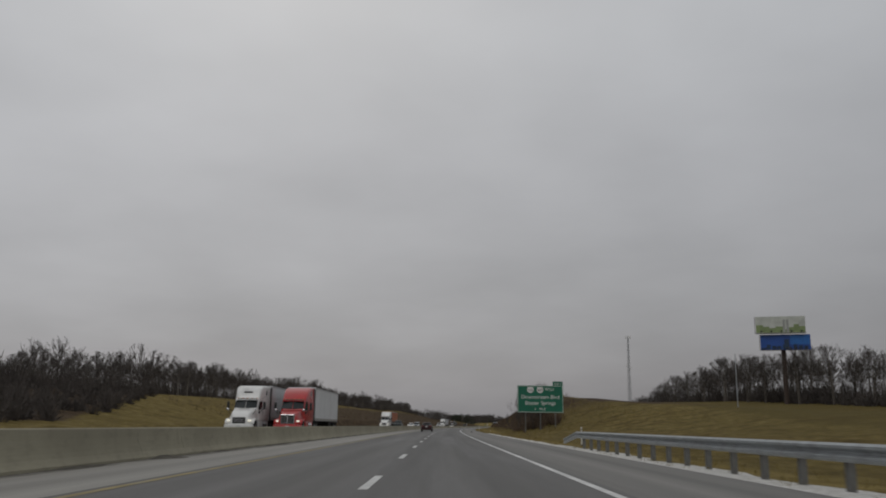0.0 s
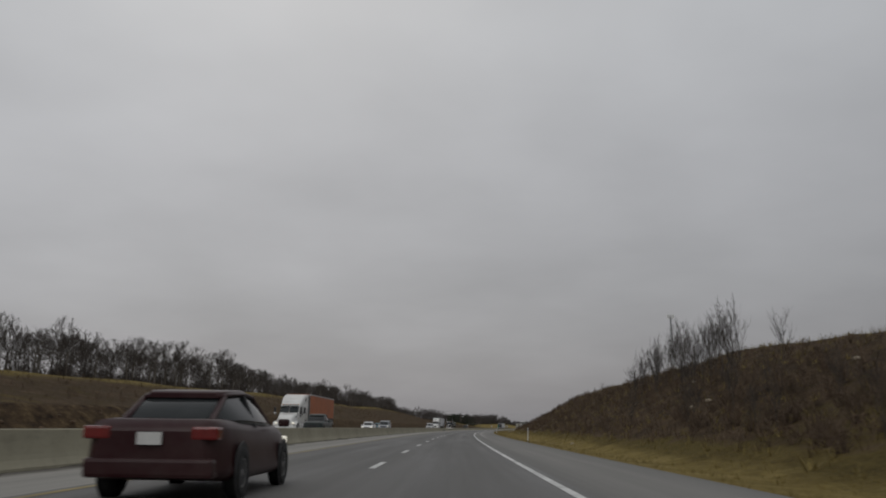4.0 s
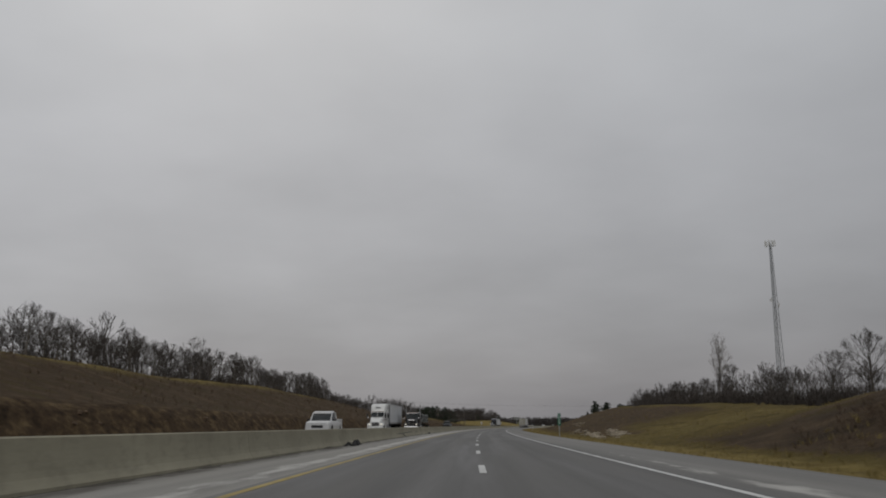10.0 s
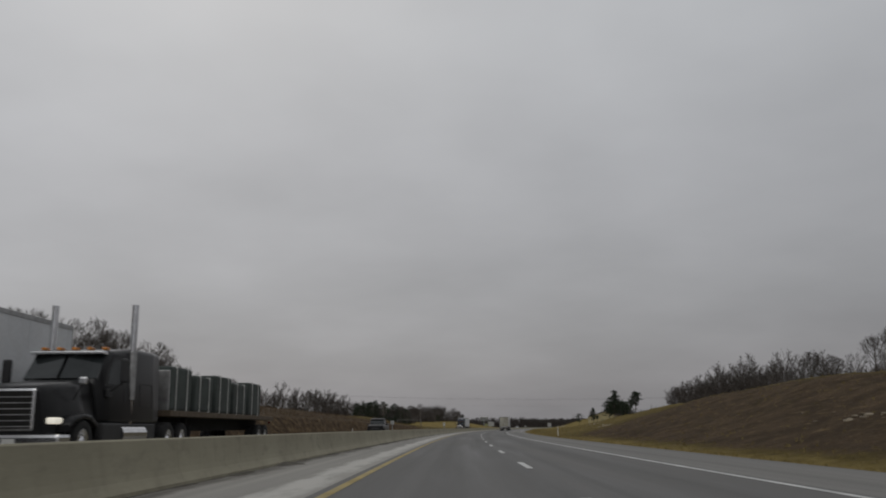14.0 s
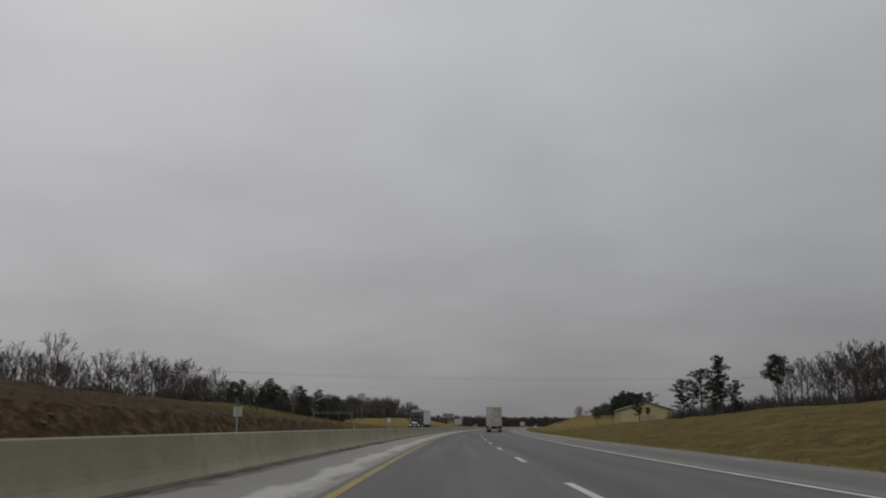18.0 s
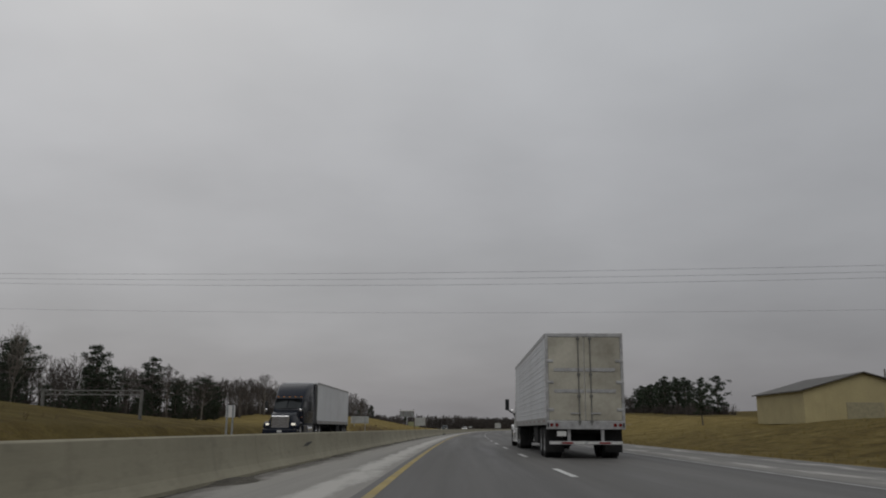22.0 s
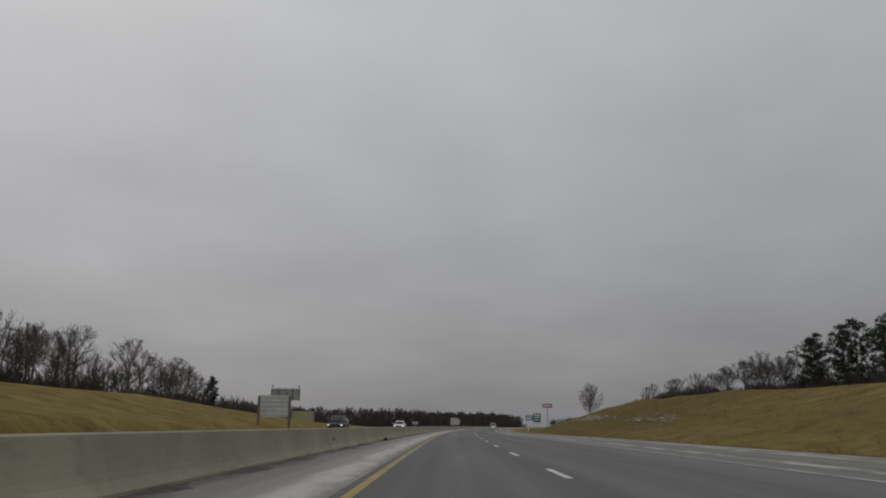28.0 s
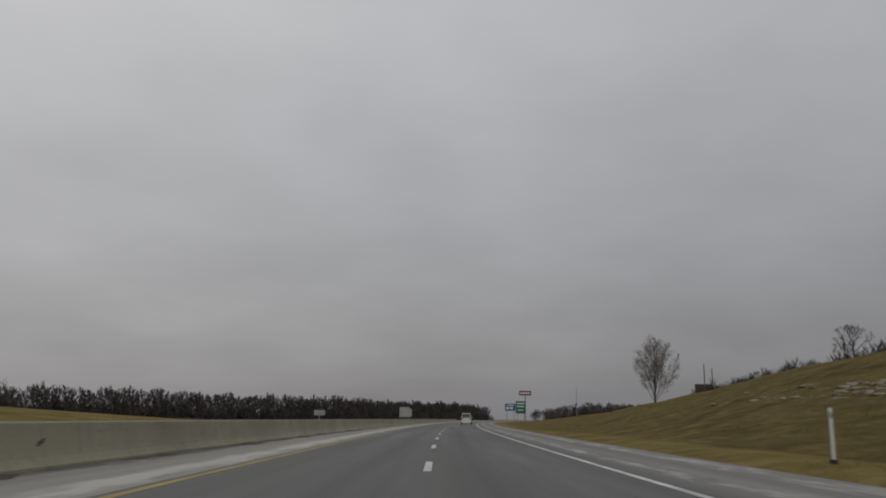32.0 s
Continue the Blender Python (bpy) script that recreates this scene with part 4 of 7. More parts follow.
for s, u, tall, k in ((671, 33.4, 8.3, 1), (659.3, 37.3, 7.2, 2), (686, 34.2, 7.5, 0), (696.6, 33.9, 6.6, 0), (674, 36.3, 5.2, 3), (691, 38, 5.5, 3), (724.5, 30.8, 5.3, 1), (719.3, 31.6, 2.6, 2), (776, 27.5, 4.6, 0)):
    pine(s, u, tall, k, "pines on the right hill")
for i, (s, u, tall) in enumerate(((903, 47, 10.4), (911, 49, 9.0), (895, 49, 9.5), (918, 46, 8.0), (924, 49, 8.8), (930, 46.5, 8.2), (938, 49, 9.0), (944, 47, 8.6), (888, 50, 9.5), (880, 52, 9.0), (951, 48.5, 8.8), (900, 53, 8.5), (872, 54, 9.0), (957, 47, 8.4), (964, 49, 8.2), (934, 52, 8.5), (914, 53, 9.0), (947, 52, 8.5))):
    pine(s, u, tall, (3, 0, 4, 3, 4)[i % 5], "pines above the right verge")
for s, u, tall, k in ((698.8, -42.5, 4.9, 3), (714.7, -42, 6.4, 3), (705, -46, 4.6, 0), (724, -46, 5.2, 3), (733, -48, 6.6, 0), (752, -49, 7.2, 3), (760, -53, 8.6, 0), (775.5, -51, 9.6, 3), (769, -49, 6.4, 3), (783, -52, 7.0, 0), (791.5, -50, 9.2, 3), (798, -48.5, 6.0, 3), (806, -51, 6.8, 0), (814, -49.5, 7.4, 0), (822, -50, 6.0, 3)):
    pine(s, u, tall, k, "pines behind the left field")
for i in range(34):
    s = 690 + 3.9 * i + rng.uniform(-1.5, 1.5)
    u = float(np.interp(s, [690, 720, 760, 822], [-43.5, -43, -46, -48])) + rng.uniform(-2.5, 1)
    pine(s, u, rng.uniform(2.2, 3.6), 4, "young pines below the left wood")
tree(SLENDER, at(745.4, -45.2, land_z(745.4, -45.2), 60, 0.62), "slender feathery leafless tree among the pines")
for i, (s, u, tall) in enumerate(((1001, -51, 7.2), (1012, -39.5, 3.6), (940, -44, 2.4), (880, -45, 4.0))):
    pine(s, u, tall, (i + 1) % 4, "small pines")


# ---- grass and weeds ----
def tuft(seed, n, tall, wide):
    r = random.Random(seed)
    V, F = [], []
    for k in range(n):
        a, lean = r.uniform(0, 6.3), r.uniform(0.1, 1.0)
        d = Vector((math.cos(a), math.sin(a), 0))
        e = Vector((-d.y, d.x, 0)) * wide
        p = d * r.uniform(0, tall * 0.4)
        h = tall * r.uniform(0.5, 1.1)
        i = len(V)
        q = p + d * h * lean + Vector((0, 0, h))
        V.extend([p - e, p + e, q + e * 0.3, q - e * 0.3])
        F.append((i, i + 1, i + 2, i + 3))
    return mesh_from("tuft", V, F)


TUFTS = [tuft(k, 6, 0.28, 0.016) for k in range(3)]
WEEDS = [tuft(10 + k, 7, 0.75, 0.018) for k in range(3)]


def sow(name, sources, count, s0, s1, u0, u1, material, label, low=0.6, high=1.4):
    places = []
    for k in range(count):
        s, u = rng.uniform(s0, s1), rng.uniform(u0, u1)
        shift = float(outer(s)) - 7.05 if u > 3 else 0.0
        p = spot(s, u + shift, land_z(s, u + shift) - 0.03)
        places.append((rng.randrange(len(sources)), p.x, p.y, p.z, rng.uniform(0, 6.3), rng.uniform(low, high), 1.0))
    return scatter(name, sources, places, material, label, "grass")


sow("verge_grass", TUFTS, 10000, -5, 980, 7.15, 12.5, STRAW, "short dead yellow grass along the verge", 0.3, 0.75)
sow("hill_grass", TUFTS, 5500, 360, 1000, 12.5, 30, STRAW, "dead grass on the right slopes", 0.4, 0.85)
sow("slope_weeds", WEEDS, 3000, 150, 350, 11.8, 26, STALK, "dark dead weeds covering the cut slope", 0.3, 0.95)
sow("slope_grass", TUFTS, 3000, 112, 350, 11, 28, STRAW, "dead grass between the weeds of the cut slope", 0.7, 1.5)
sow("left_weeds", WEEDS, 3000, 120, 720, -44, -25.5, STALK, "dead weeds on the left bank", 0.4, 0.9)
SLOPE_SHRUB = [bare_meshes(70 + k, 1.5, (9, 5), 0.9, 0.02, fine=0.022) for k in range(3)]
brush("slope_brush", [(150, 12.5), (200, 12.0), (335, 12.0), (352, 14)], 11.5, 1400, "dark leafless brush covering the cut slope", 0.25, 0.6, SLOPE_SHRUB, DEAD_BRUSH)
brush("bank_brush", [(150, -25), (400, -25), (660, -25)], 16, 420, "low dead brush on the left bank", 0.2, 0.45, SLOPE_SHRUB, DEAD_BRUSH)


# ---- vehicles: the front at y = 0, the rear at negative y ----
RUBBER = plain("tyre_rubber", (0.014, 0.014, 0.014), 0.95, vary=0.3, scale=6, dirt=(0.05, 0.047, 0.044), dirt_amount=0.4)
STEEL = plain("dull_steel", (0.42, 0.42, 0.42), 0.45, 0.8, vary=0.2, scale=5, dirt=(0.12, 0.11, 0.1), dirt_amount=0.5)
CHROME = plain("chrome", (0.75, 0.75, 0.76), 0.18, 1.0, vary=0.08, scale=6, dirt=(0.25, 0.24, 0.22), dirt_amount=0.3)
DARK = plain("dark_plastic", (0.02, 0.02, 0.021), 0.6, vary=0.3, scale=5)
CHASSIS = plain("dirty_chassis", (0.01, 0.0095, 0.009), 0.95, vary=0.4, scale=4, dirt=(0.025, 0.023, 0.02), dirt_amount=0.4)
TAIL_RED = plain("tail_lens_red", (0.15, 0.01, 0.009), 0.25, vary=0.2, scale=8, coat=0.5)
LAMP_CLEAR = plain("lamp_clear", (0.7, 0.7, 0.68), 0.15, vary=0.1, scale=8, coat=0.6)
PLATE = plain("blank_plate", (0.6, 0.6, 0.58), 0.5, vary=0.1)
AMBER = plain("amber_lens", (0.5, 0.18, 0.02), 0.3, vary=0.2)
TAPE_RED, TAPE_WHITE = plain("tape_red", (0.22, 0.035, 0.03), 0.5, vary=0.3), plain("tape_white", (0.55, 0.55, 0.53), 0.5, vary=0.2, dirt=(0.25, 0.23, 0.2))
POST_STEEL = plain("weathered_post_steel", (0.15, 0.15, 0.14), 0.65, 0.3, vary=0.25, scale=4, dirt=(0.08, 0.06, 0.04))


def lit_lamp():
    m, nt, b = nodes_of("headlamp_lit", 0.2)
    b.inputs["Base Color"].default_value = (0.8, 0.78, 0.7, 1)
    b.inputs["Emission Color"].default_value = (1.0, 0.93, 0.78, 1)
    b.inputs["Emission Strength"].default_value = 0.45
    return m


def glass_material():
    m, nt, b = nodes_of("tinted_glass", 0.06)
    n = noise_node(nt, 1.2, 3)
    nt.links.new(ramp(nt, n.outputs["Fac"], [(0.3, (0.012, 0.015, 0.016)), (0.7, (0.03, 0.034, 0.035))]), b.inputs["Base Color"])
    b.inputs["Specular IOR Level"].default_value = 0.4
    return m


HEADLIGHT, GLASS = lit_lamp(), glass_material()


def paint(name, c, rough=0.35, dirt=(0.16, 0.15, 0.13), amount=0.35):
    m = plain(name, c, rough, vary=0.08, scale=1.2, dirt=dirt, dirt_amount=amount, coat=0.3 if max(c) > 0.1 else 0.0)
    m.node_tree.nodes["Principled BSDF"].inputs["Specular IOR Level"].default_value = 0.5 if max(c) > 0.1 else 0.25
    return m


def ring(w0, w1, z0, z1, r, seg=3):
    """A rounded four-sided section: half width w0 below and w1 above."""
    pts = []
    r = min(r, (z1 - z0) / 2.1, w0 / 1.1, w1 / 1.1)
    for cx, cz, a0 in ((w0 - r, z0 + r, -90), (w1 - r, z1 - r, 0), (-w1 + r, z1 - r, 90), (-w0 + r, z0 + r, 180)):
        for k in range(seg + 1):
            a = radians(a0 + 90 * k / seg)
            pts.append((cx + r * math.cos(a), cz + r * math.sin(a)))
    return pts


def loft(name, stations, material, r=0.08, seg=3, smooth=True):
    """Skins rounded sections (y, w0, w1, z0, z1) into one closed body."""
    V, F = [], []
    n = 4 * (seg + 1)
    for y, w0, w1, z0, z1 in stations:
        V.extend((x, y, z) for x, z in ring(w0, w1, z0, z1, r, seg))
    for i in range(len(stations) - 1):
        for k in range(n):
            F.append((i * n + k, i * n + (k + 1) % n, (i + 1) * n + (k + 1) % n, (i + 1) * n + k))
    forward = stations[-1][0] > stations[0][0]
    F.append(tuple(range(n)) if forward else tuple(reversed(range(n))))
    last = (len(stations) - 1) * n
    F.append(tuple(reversed(range(last, last + n))) if forward else tuple(range(last, last + n)))
    if forward:
        F[:-2] = [tuple(reversed(f)) for f in F[:-2]]
    me = mesh_from(name, V, F, material)
    me.polygons.foreach_set("use_smooth", [smooth and len(p.vertices) == 4 for p in me.polygons])
    return me


def lathe(bm, profile, x0, n=24):
    """A round body about the x axis: profile of (x, radius)."""
    rows = []
    for x, r in profile:
        rows.append([bm.verts.new((x0 + x, r * math.cos(2 * math.pi * k / n), r * math.sin(2 * math.pi * k / n))) for k in range(n)])
    for a, b in zip(rows[:-1], rows[1:]):
        for k in range(n):
            bm.faces.new((a[k], a[(k + 1) % n], b[(k + 1) % n], b[k]))
    bmesh.ops.recalc_face_normals(bm, faces=bm.faces)
    return bm


WHEELS = {}


def wheel(parent, x, y, radius, width, rim=None, dual=False):
    """A wheel with a tyre and a dished rim; x is the outer face, the sign gives the side."""
    side = 1 if x > 0 else -1
    key = (radius, width, side, dual, rim.name if rim else "")
    if key not in WHEELS:
        total = width * (2.15 if dual else 1)
        prof = [(-side * total, radius * 0.55), (-side * total, radius * 0.9), (-side * (total - 0.03), radius)]
        if dual:
            prof += [(-side * (width * 1.17), radius), (-side * (width * 1.1), radius * 0.9), (-side * (width * 1.03), radius)]
        prof += [(-side * 0.035, radius), (0, radius * 0.93), (0, radius * 0.64), (-side * 0.02, radius * 0.58)]
        tyre = lathe(bmesh.new(), prof, 0)
        dish = lathe(bmesh.new(), [(-side * 0.02, radius * 0.6), (-side * 0.01, radius * 0.55), (-side * (0.13 if dual else 0.06), radius * 0.42), (-side * (0.12 if dual else 0.04), radius * 0.24),
                                   (-side * 0.02, radius * 0.2), (-side * 0.015, 0.012)], 0)
        for k in range(8):
            a = 2 * math.pi * k / 8
            rod(dish, (-side * 0.1 if dual else -side * 0.05, radius * 0.33 * math.cos(a), radius * 0.33 * math.sin(a)), (-side * 0.03, radius * 0.33 * math.cos(a), radius * 0.33 * math.sin(a)), radius * 0.05, sides=6)
        out = []
        for nm, bm, mat in (("tyre", tyre, RUBBER), ("rim", dish, rim or STEEL)):
            me = bpy.data.meshes.new(nm)
            bm.to_mesh(me)
            bm.free()
            me.materials.append(mat)
            me.polygons.foreach_set("use_smooth", [len(p.vertices) == 4 for p in me.polygons])
            out.append(me)
        WHEELS[key] = out
    hub = new("wheel")
    hub.parent = parent
    hub.location = (x, y, radius)
    for me in WHEELS[key]:
        ob = new(me.name.split(".")[0], me)
        ob.parent = hub
    return hub


def wheel_part(parent, x, y, radius, width, rim=None, dual=False):
    """As wheel(), but the tyre is the part and the rim sits under it."""
    hub = wheel(parent, x, y, radius, width, rim, dual)
    kids = list(hub.children)
    tyre, dish = kids[0], kids[1]
    tyre.name, tyre.parent, tyre.location = "wheel", parent, (x, y, radius)
    dish.parent, dish.location = tyre, (0, 0, 0)
    bpy.data.objects.remove(hub)
    return tyre


def car(name, m, label, category, body, lower, glass, roof, wheels, radius=0.33, half=0.9, lit=True, rim=None, extra=None):
    top = thing(name, m, label, category)
    part("body", loft("body", lower, body, 0.13, 4), None, top)
    part("window_band", loft("window_band", glass, GLASS, 0.1, 3), None, top, "dark tinted windows")
    part("roof", loft("roof", roof, body, 0.07, 3), None, top)
    # pillars between the body and the roof, laid on the glass
    for sx in (-1, 1):
        g = glass
        first, last = g[0], g[-1]
        for a, b in ((first, g[1]), (last, g[-2])):
            bm = rodded((sx * (a[1] - 0.05), a[0], a[4] - 0.03), (sx * (b[2] - 0.03), b[0], b[4] - 0.03), 0.045, 0.04, 6)
            part("pillar", bm, body, top)
        mid = (first[0] + last[0]) / 2 - 0.1
        zt = float(np.interp(mid, *zip(*sorted((q[0], q[4]) for q in g))))
        zb = float(np.interp(mid, *zip(*sorted((q[0], q[3]) for q in g))))
        wt, wb = max(q[2] for q in g), max(q[1] for q in g)
        part("pillar", rodded((sx * (wb - 0.015), mid, zb), (sx * (wt - 0.02), mid, zt - 0.03), 0.04, 0.035, 6), DARK, top)
    for y in wheels:
        for sx in (-1, 1):
            bm = bmesh.new()
            lathe(bm, [(0, radius * 1.18), (sx * 0.012, radius * 1.16), (sx * 0.014, 0.01)], 0, 20)
            bmesh.ops.translate(bm, verts=bm.verts, vec=(sx * (half - 0.012), y, radius + 0.02))
            part("wheel_arch", bm, DARK, top)
            wheel_part(top, sx * (half + 0.02), y, radius, 0.21, rim)
    rear, front = min(q[0] for q in lower), max(q[0] for q in lower)
    zr = lower[1][4] if lower[0][0] == rear else lower[-2][4]
    for sx in (-1, 1):
        part("tail_light", boxed(sx * half * 0.55, sx * half * 0.92, rear - 0.01, rear + 0.22, zr - 0.24, zr - 0.08, bevel=0.03), TAIL_RED, top)
        zf = 0.7 if radius < 0.36 else 0.82
        part("headlight", boxed(sx * half * 0.5, sx * half * 0.86, front - 0.3, front - 0.03, zf - 0.07, zf + 0.07, bevel=0.03), HEADLIGHT if lit else LAMP_CLEAR, top)
        gl = max(glass, key=lambda q: q[0])
        part("side_mirror", boxed(sx * (half - 0.02), sx * (half + 0.15), gl[0] - 0.45, gl[0] - 0.33, gl[4], gl[4] + 0.12, bevel=0.035), body if category != "pickup" else DARK, top)
    zf = 0.6 if radius < 0.36 else 0.78
    part("grille", boxed(-half * 0.45, half * 0.45, front - 0.12, front + 0.012, zf - 0.13, zf + 0.08, bevel=0.03), DARK, top)
    part("front_bumper", boxed(-half * 0.86, half * 0.86, front - 0.25, front + 0.03, 0.28, 0.46, bevel=0.05), body if category != "pickup" else CHROME, top)
    part("rear_bumper", boxed(-half * 0.88, half * 0.88, rear - 0.04, rear + 0.3, 0.3, 0.54, bevel=0.05), body if category != "pickup" else CHROME, top)
    part("licence_plate", boxed(-0.15, 0.15, rear - 0.05, rear - 0.02, 0.56 if zr < 1.0 else 0.7, 0.71 if zr < 1.0 else 0.85), PLATE, top, "blank white plate")
    if extra:
        extra(top)
    return top


def sedan(m, label, body, rim=None, name="sedan"):
    lower = [(-4.75, 0.66, 0.62, 0.42, 0.86), (-4.62, 0.8, 0.76, 0.3, 1.0), (-4.1, 0.88, 0.8, 0.24, 1.02), (-3.0, 0.9, 0.82, 0.22, 0.98), (-1.6, 0.9, 0.82, 0.22, 0.95), (-1.0, 0.89, 0.8, 0.22, 0.95),
             (-0.4, 0.86, 0.76, 0.24, 0.87), (-0.1, 0.76, 0.67, 0.28, 0.79), (0, 0.62, 0.55, 0.34, 0.7)]
    glass = [(-4.15, 0.62, 0.5, 0.94, 1.02), (-3.45, 0.78, 0.56, 0.92, 1.36), (-2.6, 0.8, 0.6, 0.9, 1.42), (-1.95, 0.8, 0.58, 0.9, 1.38), (-1.0, 0.72, 0.55, 0.86, 0.93)]
    roof = [(-3.62, 0.52, 0.46, 1.3, 1.36), (-3.3, 0.61, 0.55, 1.33, 1.41), (-2.6, 0.63, 0.57, 1.36, 1.45), (-2.0, 0.6, 0.53, 1.34, 1.41), (-1.8, 0.54, 0.48, 1.3, 1.35)]
    return car(name, m, label, "car", body, lower, glass, roof, (-0.95, -3.7), 0.33, 0.9, rim=rim)


def suv(m, label, body, name="suv", tall=1.78, length=4.7, category="suv"):
    lower = [(-length, 0.78, 0.74, 0.4, 1.02), (-length + 0.08, 0.86, 0.82, 0.34, 1.12), (-3.2, 0.92, 0.86, 0.3, 1.12), (-1.6, 0.92, 0.86, 0.3, 1.1), (-1.0, 0.91, 0.84, 0.3, 1.06), (-0.2, 0.86, 0.78, 0.32, 0.98), (0, 0.76, 0.68, 0.36, 0.9)]
    glass = [(-length + 0.06, 0.78, 0.7, 1.05, 1.12), (-length + 0.3, 0.84, 0.7, 1.05, tall - 0.08), (-3.0, 0.86, 0.72, 1.04, tall - 0.04), (-1.9, 0.86, 0.7, 1.04, tall - 0.08), (-1.05, 0.78, 0.66, 1.0, 1.1)]
    roof = [(-length + 0.22, 0.68, 0.64, tall - 0.14, tall - 0.05), (-length + 0.5, 0.74, 0.68, tall - 0.12, tall - 0.01), (-2.8, 0.75, 0.68, tall - 0.1, tall), (-1.95, 0.71, 0.64, tall - 0.13, tall - 0.04), (-1.75, 0.66, 0.6, tall - 0.2, tall - 0.13)]

    def rails(top):
        for sx in (-1, 1):
            part("roof_rail", rodded((sx * 0.62, -length + 0.6, tall + 0.04), (sx * 0.62, -2.0, tall + 0.03), 0.022, sides=6), DARK, top)
            part("side_trim", boxed(sx * 0.9, sx * 0.935, -3.3, -1.4, 0.52, 0.6), DARK, top)
    return car(name, m, label, category, body, lower, glass, roof, (-0.9, -length + 1.0), 0.36, 0.92, extra=rails)


def pickup(m, label, body, name="pickup_truck"):
    lower = [(-5.7, 0.88, 0.88, 0.5, 1.1), (-5.62, 0.95, 0.94, 0.45, 1.16), (-3.9, 0.97, 0.95, 0.42, 1.16), (-3.0, 0.97, 0.93, 0.42, 1.2), (-1.6, 0.97, 0.92, 0.42, 1.2), (-0.9, 0.96, 0.9, 0.42, 1.17), (-0.15, 0.93, 0.86, 0.42, 1.1), (0, 0.86, 0.8, 0.46, 1.02)]
    glass = [(-3.85, 0.85, 0.75, 1.12, 1.2), (-3.65, 0.88, 0.74, 1.12, 1.8), (-2.9, 0.89, 0.76, 1.12, 1.86), (-2.2, 0.88, 0.74, 1.12, 1.8), (-1.35, 0.82, 0.7, 1.1, 1.2)]
    roof = [(-3.72, 0.72, 0.68, 1.74, 1.82), (-3.5, 0.77, 0.71, 1.76, 1.88), (-2.8, 0.79, 0.72, 1.79, 1.91), (-2.2, 0.75, 0.68, 1.76, 1.86), (-2.0, 0.7, 0.64, 1.7, 1.77)]

    def bed(top):
        part("bed_floor", boxed(-0.8, 0.8, -5.5, -3.95, 1.163, 1.175), DARK, top)
        for sx in (-1, 1):
            part("bed_rail", boxed(sx * 0.82, sx * 0.95, -5.66, -3.92, 1.14, 1.32, bevel=0.03), body, top)
        part("tailgate", boxed(-0.86, 0.86, -5.72, -5.64, 0.72, 1.32, bevel=0.02), body, top)
        part("headboard", boxed(-0.86, 0.86, -3.98, -3.9, 1.14, 1.32, bevel=0.02), body, top)
    return car(name, m, label, "pickup", body, lower, glass, roof, (-1.0, -4.55), 0.4, 0.95, extra=bed)


def minivan(m, label, body):
    lower = [(-5.1, 0.82, 0.78, 0.38, 1.0), (-5.0, 0.92, 0.88, 0.32, 1.08), (-3.5, 0.96, 0.9, 0.28, 1.08), (-1.6, 0.96, 0.9, 0.28, 1.04), (-0.9, 0.93, 0.84, 0.28, 1.0), (-0.25, 0.86, 0.76, 0.3, 0.86), (0, 0.72, 0.62, 0.34, 0.74)]
    glass = [(-5.02, 0.84, 0.74, 1.0, 1.08), (-4.75, 0.88, 0.72, 1.0, 1.64), (-3.2, 0.9, 0.74, 1.0, 1.7), (-2.0, 0.9, 0.72, 1.0, 1.62), (-0.85, 0.8, 0.66, 0.94, 1.02)]
    roof = [(-4.85, 0.7, 0.66, 1.58, 1.66), (-4.5, 0.76, 0.7, 1.62, 1.72), (-3.2, 0.77, 0.7, 1.65, 1.75), (-2.1, 0.73, 0.66, 1.6, 1.68), (-1.85, 0.66, 0.6, 1.5, 1.57)]
    return car("minivan", m, label, "minivan", body, lower, glass, roof, (-0.95, -3.95), 0.34, 0.96)


